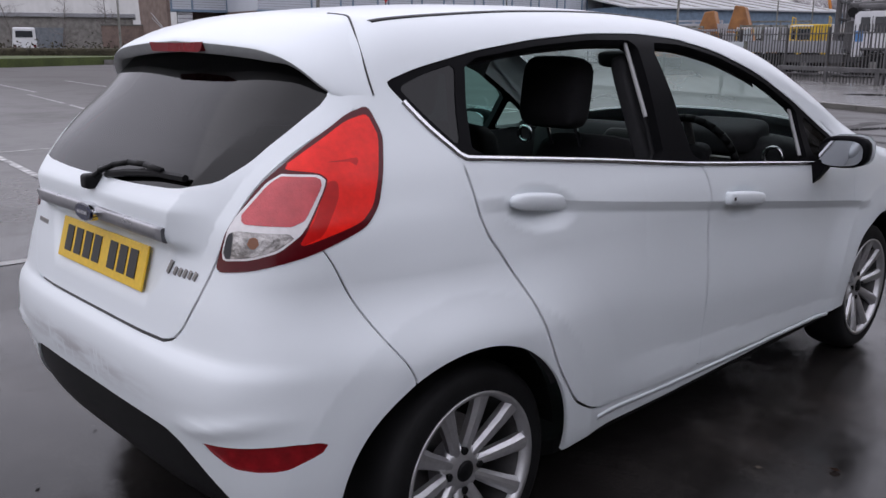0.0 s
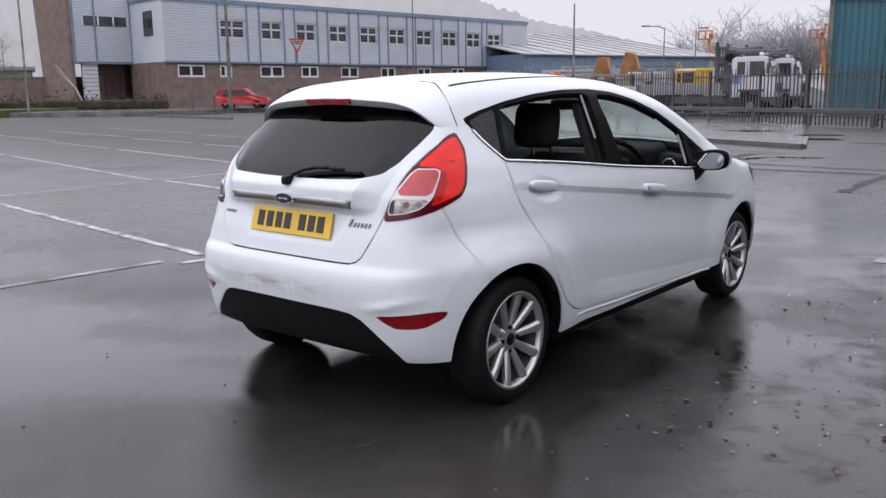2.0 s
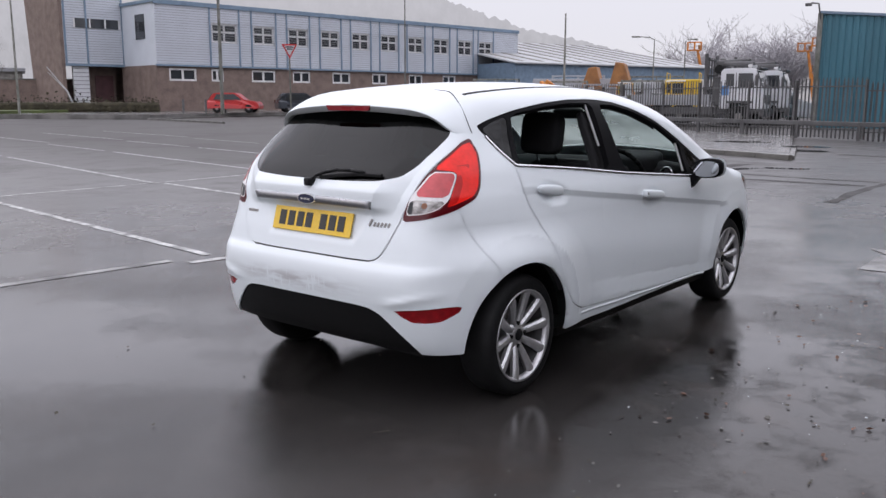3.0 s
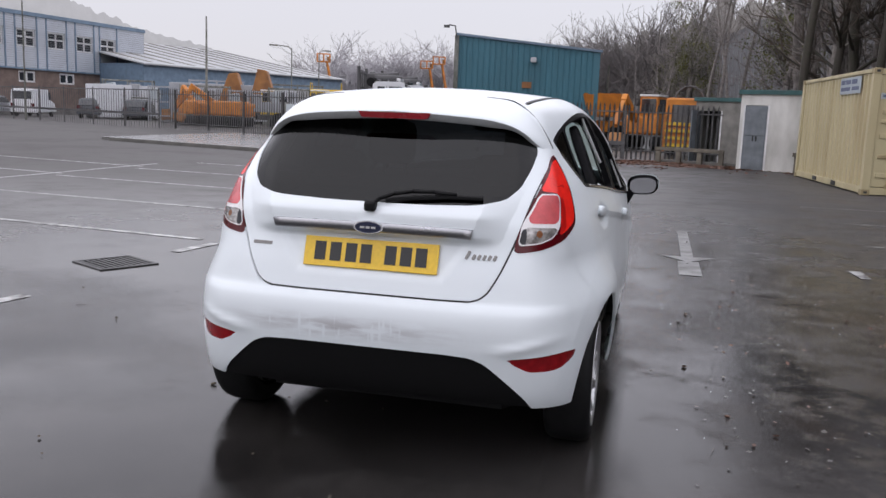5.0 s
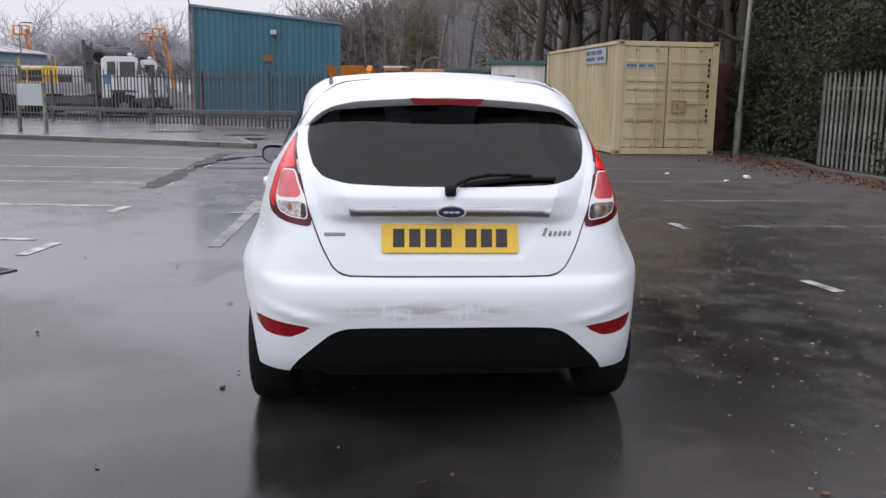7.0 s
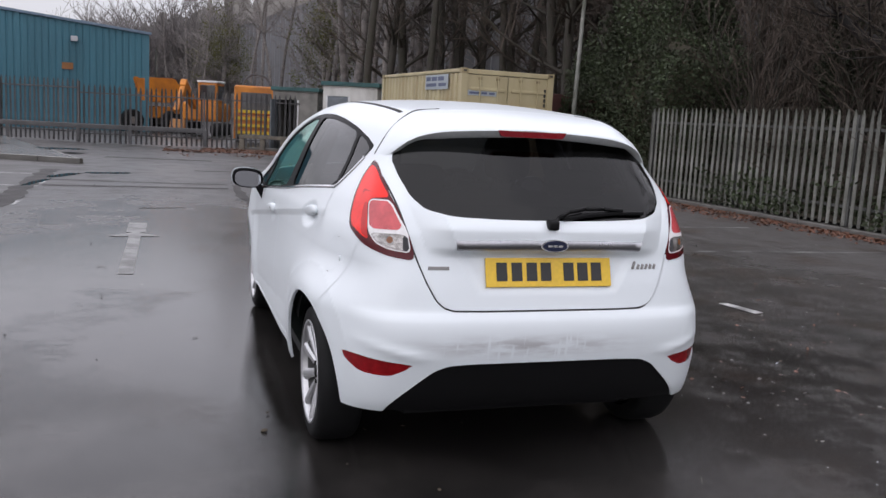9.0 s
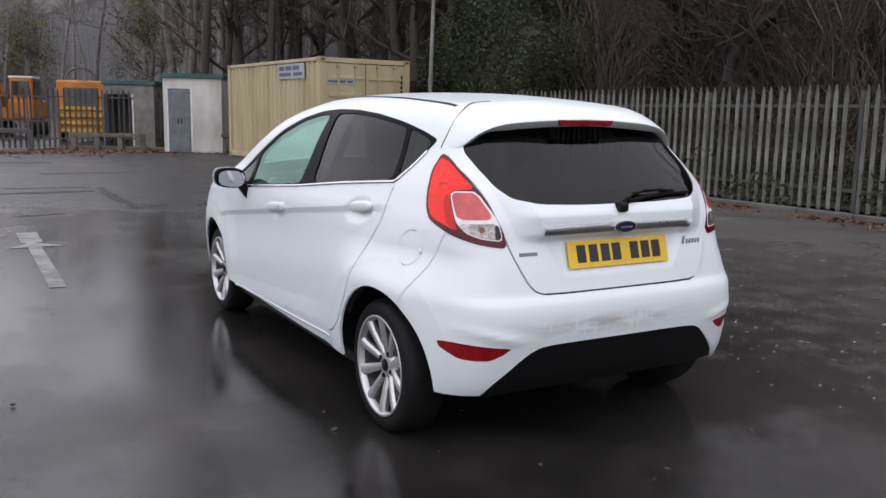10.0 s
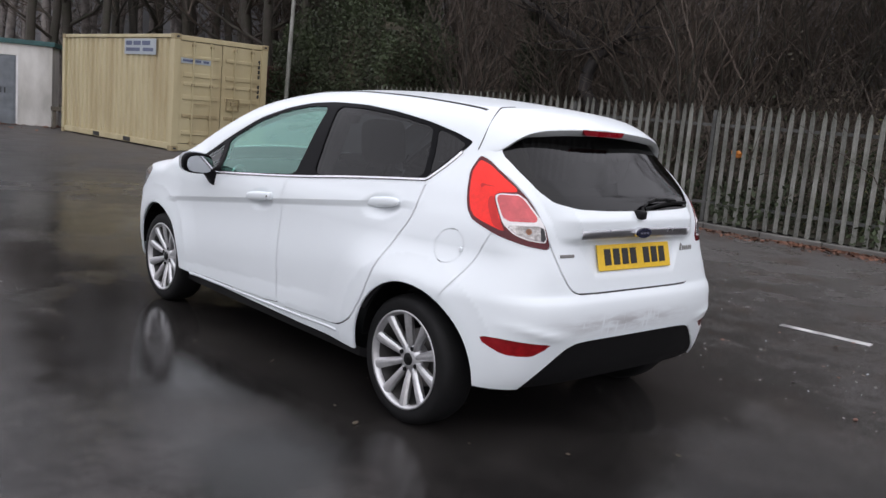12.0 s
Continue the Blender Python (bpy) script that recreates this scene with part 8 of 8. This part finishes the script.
def ivy_place(r):
    z = r.uniform(0.2, 7.5)
    a = r.uniform(0, 2 * math.pi)
    w = (0.55 + 0.35 * noise.noise((math.cos(a) * 1.5, math.sin(a) * 1.5, z * 0.7))) * (1.15 - z * 0.07) * r.uniform(0.55, 1.1)
    return Vector((math.cos(a) * w, math.sin(a) * w, z))


v, f = leaf_cloud(rng, 11000, ivy_place, 0.035, 0.075)
IVY = mesh_of("ivy", v, f, M["leaf_dark"])
leaf_rng = random.Random(5)
CLUMPS = [(Vector((leaf_rng.gauss(0, 0.75), leaf_rng.gauss(0, 0.75), 5.6 + leaf_rng.gauss(0, 2.1))), leaf_rng.uniform(0.16, 0.42)) for _ in range(48)]


def clump_place(r):
    c, w = r.choice(CLUMPS)
    return c + Vector((r.gauss(0, w), r.gauss(0, w), r.gauss(0, w * 1.3)))


v, f = leaf_cloud(leaf_rng, 5200, clump_place, 0.035, 0.075)
GREEN = mesh_of("ivy", v, f, M["moss"])


def ground_z(x, y):
    if x < 9.0:
        return 0.0
    return 0.06 + 2.6 * float(ramp((x - 9.3) / 9.0)) * float(ramp((y + 45) / 20)) * float(ramp((26 - y) / 10) * 0.75 + 0.25) - 0.1


def tree(x, y, kind, turn, size=1.0, cover=None, label="tall bare winter tree with dark wet bark on the bank"):
    t = tagged(new("tree"), label, "tree", "bare trees on the bank")
    t.matrix_basis = pose(x, y, ground_z(x, y), 0, 0, turn) @ Matrix.Diagonal((size, size, size, 1))
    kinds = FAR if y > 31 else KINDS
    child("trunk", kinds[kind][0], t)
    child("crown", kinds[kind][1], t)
    if cover:
        child("ivy", cover, t)


GREEN_AT = ((3.0, 74, 1.25), (7.2, 47, 1.1))
# the wood behind the container, then along the bank
for i in range(21):
    x, y = rng.uniform(6.0, 17.0), rng.uniform(27, 58)
    x += (y - 27) * -0.08
    if x < 1.4 + 0.125 * y:
        continue
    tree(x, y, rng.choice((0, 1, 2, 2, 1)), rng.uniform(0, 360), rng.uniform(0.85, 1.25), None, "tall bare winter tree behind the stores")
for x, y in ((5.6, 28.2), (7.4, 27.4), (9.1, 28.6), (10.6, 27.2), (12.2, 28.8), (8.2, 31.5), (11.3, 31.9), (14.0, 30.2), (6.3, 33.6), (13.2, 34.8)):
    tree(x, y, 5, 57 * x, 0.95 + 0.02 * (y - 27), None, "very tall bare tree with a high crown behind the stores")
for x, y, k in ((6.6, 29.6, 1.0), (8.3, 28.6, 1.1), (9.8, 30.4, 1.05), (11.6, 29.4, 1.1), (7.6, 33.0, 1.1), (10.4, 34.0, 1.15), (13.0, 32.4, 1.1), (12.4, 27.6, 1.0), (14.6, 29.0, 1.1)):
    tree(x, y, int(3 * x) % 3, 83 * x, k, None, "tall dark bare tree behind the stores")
for i in range(16):
    tree(9.6 + 0.5 * i + rng.uniform(-0.4, 0.4) if i < 8 else rng.uniform(10, 19), 19.0 + rng.uniform(-1.2, 2.5) + (i % 4), rng.choice((0, 1, 2)), rng.uniform(0, 360), rng.uniform(0.9, 1.2))
for i in range(30):
    x, y = rng.uniform(11.0, 19.5), rng.uniform(-16, 19)
    tree(x, y, rng.choice((0, 3, 4, 3, 1)), rng.uniform(0, 360), rng.uniform(0.48, 0.78), IVY if i % 5 == 0 else None, "bare tree wrapped in dark ivy on the bank" if i % 5 == 0 else "bare winter tree with many twigs on the bank")
for x, y in ((10.9, 15.2), (14.4, 3.4)):
    tree(x, y, 3, 40 * x, 0.95, IVY, "bare tree wrapped in dark ivy on the bank")
for i in range(9):
    tree(rng.uniform(-5, 5.5), rng.uniform(66, 96), rng.choice((0, 3, 4)), rng.uniform(0, 360), rng.uniform(0.7, 0.95), None, "bare tree beyond the works yard")
for x, y, k in ((3.9, 57, 0.72), (4.6, 59, 0.8), (5.0, 54, 0.7), (5.9, 58, 0.85)):
    tree(x, y, 5, 50 * y, k, None, "slender pale bare tree behind the stores")

for x, y, k in GREEN_AT:
    tree(x, y, 1, 70 * x, k, GREEN, "tall bare tree clad in yellow-green ivy behind the stores")

# the thick leaning tree that forks above the fence
old = thing("tree", "thick leaning forked tree with dark bark behind the fence", "tree", (11.0, 9.3, ground_z(11, 9.3)))
tv, tf, cv, cf = [], [], [], []
across = lambda r, z, deep=0.0: Vector((0.68 * r + 0.7 * deep, -0.73 * r + 0.7 * deep, z))
path = [across(0.42, -0.4), across(0.36, 0.5), across(0.30, 1.2), across(0.02, 1.55), across(-0.18, 1.85), across(-0.17, 2.2), across(0.0, 2.6)]
for i, (a, b) in enumerate(zip(path, path[1:])):
    tube_into(tv, tf, a, b, 0.18 - 0.010 * i, 0.17 - 0.010 * i, 9)
for way_ in ([across(0.0, 2.6), across(-0.45, 2.9, 0.1), across(-0.8, 3.05, 0.2), across(-1.2, 3.4, 0.2), across(-1.6, 3.6, 0.4), across(-2.0, 4.3, 0.5)], [across(0.0, 2.6), across(0.3, 2.8), across(0.5, 3.0, -0.2), across(0.7, 3.4, -0.2), across(0.6, 4.0, -0.3), across(0.8, 5.4, -0.3)]):
    for i, (a, b) in enumerate(zip(way_, way_[1:])):
        tube_into(tv, tf, a, b, 0.13 - 0.018 * i, 0.112 - 0.018 * i, 7)
        for _ in range(4):
            d = Vector((rng.uniform(-1, 1), rng.uniform(-1, 1), rng.uniform(-0.2, 1))).normalized()
            limb(rng, tv, tf, cv, cf, a.lerp(b, rng.random()), d, rng.uniform(0.9, 2.2), 0.028, 0, 1.0)
child("trunk", mesh_of("trunk", tv, tf, M["dark_bark"], True), old)
child("crown", mesh_of("crown", cv, cf, M["twig"]), old)


def stuff(name, v, f, material, label, category):
    return tagged(new(name, mesh_of(name, v, f, M[material])), label, category, kind="stuff")


def bank_place(x0, x1, y0, y1, deep, edge=0.0):
    def place(r):
        x, y = r.uniform(x0, x1), r.uniform(y0, y1)
        h = deep * (0.55 + 0.75 * noise.noise((x * 0.45, y * 0.45, 3.1)))
        if h <= 0.05:
            return None
        z = abs(r.gauss(0, 0.5))
        return Vector((x, y, ground_z(x, y) + min(z, 1.4) * h)) if x > edge else None
    return place


v, f = leaf_cloud(rng, 60000, bank_place(9.05, 12.0, -12, 14, 1.6), 0.022, 0.05)
stuff("undergrowth", v, f, "leaf_dark", "dark ivy and bramble undergrowth behind the fence", "undergrowth")
v, f = leaf_cloud(rng, 70000, bank_place(9.2, 17.0, -14, 18, 3.0), 0.014, 0.034)
stuff("undergrowth", v, f, "leaf_brown", "brown dead bracken and bramble on the bank", "undergrowth")
v, f = leaf_cloud(rng, 16000, bank_place(12.0, 20.0, -14, 26, 2.6), 0.03, 0.06)
stuff("undergrowth", v, f, "leaf_brown", "brown scrub high on the bank", "undergrowth")
v, f = leaf_cloud(rng, 16000, bank_place(9.4, 15.0, -10, 4.0, 1.9), 0.018, 0.04)
stuff("undergrowth", v, f, "moss", "green mossy bramble and ivy high on the bank", "undergrowth")
v, f = [], []
for _ in range(5200):
    x, y = rng.uniform(9.1, 17.0), rng.uniform(-12, 18)
    a = Vector((x, y, ground_z(x, y) - 0.05))
    d = Vector((rng.gauss(0, 0.5), rng.gauss(0, 0.5), 1)).normalized()
    h = rng.uniform(0.6, 2.6)
    b = a + d * h * 0.55
    c = b + (d + Vector((rng.gauss(0, 0.5), rng.gauss(0, 0.5), -0.15))).normalized() * h * 0.5
    tube_into(v, f, a, b, 0.011, 0.008, 3)
    tube_into(v, f, b, c, 0.008, 0.004, 3)
stuff("brush", v, f, "twig", "tangle of bare stems and brambles on the bank", "undergrowth")

# tall bare thickets high on the bank
SHRUBS = []
for k in range(3):
    tv, tf, cv, cf = [], [], [], []
    for _ in range(13):
        a = rng.uniform(0, 2 * math.pi)
        limb(rng, tv, tf, cv, cf, Vector((0.5 * math.cos(a) * rng.random(), 0.5 * math.sin(a) * rng.random(), -0.1)), Vector((0.5 * math.cos(a), 0.5 * math.sin(a), 1.2)).normalized(), rng.uniform(2.6, 5.2), 0.03, 0, 1.0)
    SHRUBS.append((mesh_of("trunk", tv, tf, M["bark"]), mesh_of("crown", cv, cf, M["twig"])))
for i in range(64):
    x, y = rng.uniform(10.5, 20.0), rng.uniform(-15, 24)
    s_ = tagged(new("shrub"), "tall bare brown shrub with many twigs on the bank", "shrub", "bare shrubs on the bank")
    k = rng.uniform(0.7, 1.15)
    s_.matrix_basis = pose(x, y, ground_z(x, y), 0, 0, rng.uniform(0, 360)) @ Matrix.Diagonal((k, k, k, 1))
    child("trunk", SHRUBS[i % 3][0], s_)
    child("crown", SHRUBS[i % 3][1], s_)


def ivy_wall(r):
    x, y = r.uniform(8.35, 10.8), r.uniform(13.0, 18.2)
    top_ = 4.3 + 1.0 * noise.noise((x * 0.6, y * 0.6, 0)) - 0.5 * abs(y - 15.6)
    z = r.uniform(0.05, max(top_, 0.3))
    front = 8.45 + 0.35 * noise.noise((0, y * 0.8, z * 0.8)) + 0.12 * z * 0.4
    side = 13.1 + 0.3 * noise.noise((x * 0.8, 0, z * 0.8))
    if x < front or y < side:
        return None
    depth = min(x - front, y - side, top_ - z)
    return Vector((x, y, z)) if r.random() < math.exp(-depth * 3.2) else None


v, f = leaf_cloud(rng, 26000, ivy_wall, 0.03, 0.06)
stuff("ivy", v, f, "leaf_dark", "dense dark ivy hedge between container and fence", "hedge")
bm = bmesh.new()
for k in range(5):
    bmesh.ops.create_icosphere(bm, subdivisions=3, radius=1.0, matrix=pose(9.6 + 0.15 * k, 14.2 + 0.7 * k, 1.5 + 0.2 * (k % 2)) @ Matrix.Diagonal((0.85, 0.7, 1.9, 1)))
for q in bm.verts:
    q.co += Vector(noise.noise_vector(q.co * 1.3)) * 0.25
me = bpy.data.meshes.new("thicket")
bm.to_mesh(me), bm.free()
me.materials.append(M["hedge"])
tagged(new("thicket", me), "dark woody heart of the ivy hedge", "hedge", kind="stuff")
v, f = leaf_cloud(rng, 1500, lambda r: (lambda y, z: Vector((8.9 - 0.042 * (y + 4) + r.uniform(-0.12, 0.16), y, z)) if noise.noise((y * 0.7, z, 5)) > 0.05 * z + z * 0.12 else None)(r.uniform(-6, 12.5), 0.08 + abs(r.gauss(0, 0.35))), 0.03, 0.06)
stuff("ivy", v, f, "leaf_dark", "ivy creeping up the foot of the steel fence", "undergrowth")

# fallen leaves: drifts under the fence and by the stores, single ones on the tarmac
def drift(r):
    y = r.uniform(-4, 16.5)
    edge_x = 8.55 - 0.04 * y if y < 9 else 8.2 if y < 13 else 8.4
    x = edge_x - 0.05 - abs(r.gauss(0, 0.25 + 0.06 * max(0, y - 6)))
    return Vector((x, y, 0.012)) if noise.noise((x, y * 0.6, 2)) > -0.25 and x > 5.6 else None


v, f = leaf_cloud(rng, 6500, drift, 0.02, 0.045, 0.8)
stuff("fallen_leaves", v, f, "leaf_litter", "drift of wet red-brown leaves along the kerb", "leaves")
v, f = leaf_cloud(rng, 3600, lambda r: (lambda x, y: Vector((x, y, 0.015)) if noise.noise((x * 0.7, y * 0.7, 1)) > -0.2 + 0.1 * abs(y - 25) else None)(r.uniform(-1.5, 5.2), r.gauss(25.6, 1.3)), 0.03, 0.07, 0.85)
stuff("fallen_leaves", v, f, "leaf_litter", "drift of wet brown leaves in front of the stores", "leaves")
v, f = leaf_cloud(rng, 520, lambda r: (lambda x, y: Vector((x, y, 0.01)))(r.uniform(-7, 8), r.uniform(-3.0, 16)), 0.006, 0.016, 0.9)
stuff("fallen_leaves", v, f, "leaf_brown", "single wet leaves and twigs strewn on asphalt", "leaves")
v, f = leaf_cloud(rng, 200, lambda r: Vector((1.2 + abs(r.gauss(0, 1.6)), r.uniform(-2.8, 5.0), 0.008)), 0.006, 0.020, 0.9)
stuff("fallen_leaves", v, f, "leaf_litter", "torn brown leaves and twigs trodden into wet asphalt", "leaves")
v, f = leaf_cloud(rng, 150, lambda r: Vector((1.1 + abs(r.gauss(0, 1.3)), r.uniform(-2.8, 4.0), 0.006)), 0.003, 0.009, 0.9)
stuff("grit", v, f, "notice", "pale flecks of grit on wet asphalt", "grit")
def smear(r):
    x, y = 1.2 + abs(r.gauss(0, 1.9)), r.uniform(-2.8, 9.0)
    return Vector((x, y, 0.005)) if noise.noise((x * 0.8, y * 0.8, 9)) > -0.05 else None


v, f = leaf_cloud(rng, 150, smear, 0.005, 0.018, 0.97)
stuff("grit", v, f, "kerb", "pale trodden smears of litter on wet asphalt", "grit")
v, f = leaf_cloud(rng, 130, smear, 0.006, 0.016, 0.95)
stuff("fallen_leaves", v, f, "soil", "dark rotted leaves trodden into wet asphalt", "leaves")
v, f = [], []
for _ in range(24):
    a = Vector((rng.uniform(-3.5, 5), rng.uniform(-2.8, 5), 0.006))
    t_ = rng.uniform(0, 6.28)
    tube_into(v, f, a, a + Vector((math.cos(t_), math.sin(t_), 0.0)) * rng.uniform(0.03, 0.09), 0.0022, 0.001, 4)
stuff("twig_litter", v, f, "bark", "small broken twigs strewn on wet asphalt", "twigs")
v, f = leaf_cloud(rng, 260, lambda r: (lambda x, y: Vector((x, y, 0.01)) if x > 1 or r.random() < 0.35 else None)(r.uniform(-4, 8), r.uniform(-3.0, 14)), 0.005, 0.013, 0.9)
stuff("grit", v, f, "kerb", "pale crumbs of grit and litter strewn on asphalt", "grit")
for x, y, s, ma, label, cat in ((4.73, 11.4, 0.05, "paper", "crumpled white paper litter on wet asphalt", "litter"), (5.3, 10.22, 0.05, "paper", "crumpled white paper litter on wet asphalt", "litter"), (5.86, 10.72, 0.07, "sign_white", "crushed pale carton on wet asphalt", "litter"),
                                (1.27, -0.48, 0.016, "leaf_litter", "curled brown leaf on wet asphalt", "leaf"), (1.4, 1.09, 0.014, "leaf_litter", "curled orange leaf on wet asphalt", "leaf"), (-0.99, 0.69, 0.016, "leaf_brown", "curled brown leaf on wet asphalt", "leaf")):
    bm = bmesh.new()
    bmesh.ops.create_icosphere(bm, subdivisions=2, radius=s, matrix=Matrix.Diagonal((1, 0.7, 0.4, 1)))
    for q in bm.verts:
        q.co += Vector(noise.noise_vector(q.co * 14 + Vector((x, y, 0)))) * s * 0.5
    low_ = min(q.co.z for q in bm.verts)
    me = bpy.data.meshes.new("litter")
    bm.to_mesh(me), bm.free()
    me.materials.append(M[ma])
    ob = tagged(new("litter" if cat == "litter" else "leaf", me), label, cat)
    ob.location = (x, y, -low_)

bm = bmesh.new()
bmesh.ops.create_icosphere(bm, subdivisions=3, radius=0.11, matrix=Matrix.Diagonal((0.22, 1.0, 0.5, 1)))
for q in bm.verts:
    q.co += Vector(noise.noise_vector(q.co * 16)) * 0.035
me = bpy.data.meshes.new("litter")
bm.to_mesh(me), bm.free()
me.materials.append(M["orange"])
tagged(new("litter", me), "torn orange plastic scrap caught in the steel fence", "litter").matrix_basis = pose(8.665, 4.56, 1.13, 12, 0, 0)

# hedge on the far verge
hedge = thing("hedge", "low clipped brown hedge on the verge", "hedge", (-62.5, 29.0, 0.3), 60)
v, f = leaf_cloud(rng, 5000, lambda r: Vector((r.uniform(-14, 9), r.uniform(-0.8, 0.8), abs(r.gauss(0, 0.45)))), 0.08, 0.16)
child("leaves", mesh_of("leaves", v, f, M["hedge"]), hedge)
bm = bmesh.new()
box(bm, (23, 1.4, 0.75), (-2.5, 0, 0.37), bevel=0.2)
part("core", bm, M["hedge"], hedge)


# far trees beyond the yard and past the verge, the mist painted into their pale colour
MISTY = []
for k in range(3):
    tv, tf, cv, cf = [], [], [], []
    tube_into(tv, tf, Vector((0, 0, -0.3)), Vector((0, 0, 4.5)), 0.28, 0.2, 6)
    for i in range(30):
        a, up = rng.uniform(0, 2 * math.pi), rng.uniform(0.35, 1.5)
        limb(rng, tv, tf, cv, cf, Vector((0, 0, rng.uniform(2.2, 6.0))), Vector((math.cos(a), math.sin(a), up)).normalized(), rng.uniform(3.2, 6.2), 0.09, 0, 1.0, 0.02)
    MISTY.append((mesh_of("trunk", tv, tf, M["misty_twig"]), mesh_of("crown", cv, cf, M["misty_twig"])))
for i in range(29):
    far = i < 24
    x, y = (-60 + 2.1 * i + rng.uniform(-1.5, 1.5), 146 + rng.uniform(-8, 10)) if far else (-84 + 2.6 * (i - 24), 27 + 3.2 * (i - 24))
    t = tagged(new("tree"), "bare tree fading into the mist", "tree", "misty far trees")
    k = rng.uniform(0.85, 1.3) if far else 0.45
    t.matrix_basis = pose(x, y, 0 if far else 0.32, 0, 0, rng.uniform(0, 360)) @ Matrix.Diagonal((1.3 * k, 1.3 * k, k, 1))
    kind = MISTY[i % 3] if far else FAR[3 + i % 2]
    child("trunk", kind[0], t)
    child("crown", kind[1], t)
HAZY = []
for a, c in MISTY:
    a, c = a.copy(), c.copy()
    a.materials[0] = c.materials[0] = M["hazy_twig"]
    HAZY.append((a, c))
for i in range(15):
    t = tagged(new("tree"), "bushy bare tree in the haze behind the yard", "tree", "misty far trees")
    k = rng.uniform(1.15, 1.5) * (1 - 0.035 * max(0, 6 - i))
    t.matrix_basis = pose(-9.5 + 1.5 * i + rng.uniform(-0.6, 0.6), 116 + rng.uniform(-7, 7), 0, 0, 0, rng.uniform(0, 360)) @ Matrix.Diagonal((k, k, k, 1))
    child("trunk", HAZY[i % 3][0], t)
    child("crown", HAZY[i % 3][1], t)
far_shed = thing("shed", "low pale shed with a dark roof past the verge", "building", (-92, 30, 0.32), 65)
blocks(far_shed, [("wall", (22, 7, 3.6), (0, 0, 1.8), (0, 0, 0), 0.02, "block"), ("roof", (22.6, 7.6, 0.4), (0, 0, 3.8), (0, 0, 0), 0.05, "grey_clad"), ("door", (3.0, 0.1, 2.6), (-4, -3.52, 1.3), (0, 0, 0), 0.02, "grey_door"), ("door", (3.0, 0.1, 2.6), (3, -3.52, 1.3), (0, 0, 0), 0.02, "grey_door")])
small_vehicle("van", "white panel van parked past the verge", "van", (-77.0, 25.5, 0.32), 70, 5.2, 1.95, 2.4, M["van_white"], True)
fence_block = thing("wall", "dark brown boundary wall beside the offices", "wall", (-72.0, 35.0, 0.32), 62)
blocks(fence_block, [("panel", (9.0, 0.25, 2.6), (0, 0, 1.3), (0, 0, 0), 0.02, "brick"), ("coping", (9.1, 0.35, 0.12), (0, 0, 2.66), (0, 0, 0), 0.02, "kerb")])

# ---- the misty distance ----
def skyline(name, radius, heights, wave, color, veil, low, high, label, grain=0.16, dark=0.8):
    """A ring of far hillside or woods: heights by azimuth (degrees to the left of ahead)."""
    h = spline(heights)
    v, f = [], []
    az = np.linspace(heights[0][0], heights[-1][0], 900)
    for i, a in enumerate(az):
        x, y = -radius * math.sin(math.radians(a)), radius * math.cos(math.radians(a))
        top_ = radius * math.tan(math.radians(float(h(a)))) * (1 + wave * noise.fractal((a * 0.7, 0, radius), 0.55, 2.0, 9))
        v += [(x, y, -2), (x, y, max(top_, 0.5))]
    f = [(2 * i, 2 * i + 1, 2 * i + 3, 2 * i + 2) for i in range(len(az) - 1)]
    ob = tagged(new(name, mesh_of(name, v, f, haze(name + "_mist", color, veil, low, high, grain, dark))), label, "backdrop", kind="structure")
    ob.visible_shadow = False


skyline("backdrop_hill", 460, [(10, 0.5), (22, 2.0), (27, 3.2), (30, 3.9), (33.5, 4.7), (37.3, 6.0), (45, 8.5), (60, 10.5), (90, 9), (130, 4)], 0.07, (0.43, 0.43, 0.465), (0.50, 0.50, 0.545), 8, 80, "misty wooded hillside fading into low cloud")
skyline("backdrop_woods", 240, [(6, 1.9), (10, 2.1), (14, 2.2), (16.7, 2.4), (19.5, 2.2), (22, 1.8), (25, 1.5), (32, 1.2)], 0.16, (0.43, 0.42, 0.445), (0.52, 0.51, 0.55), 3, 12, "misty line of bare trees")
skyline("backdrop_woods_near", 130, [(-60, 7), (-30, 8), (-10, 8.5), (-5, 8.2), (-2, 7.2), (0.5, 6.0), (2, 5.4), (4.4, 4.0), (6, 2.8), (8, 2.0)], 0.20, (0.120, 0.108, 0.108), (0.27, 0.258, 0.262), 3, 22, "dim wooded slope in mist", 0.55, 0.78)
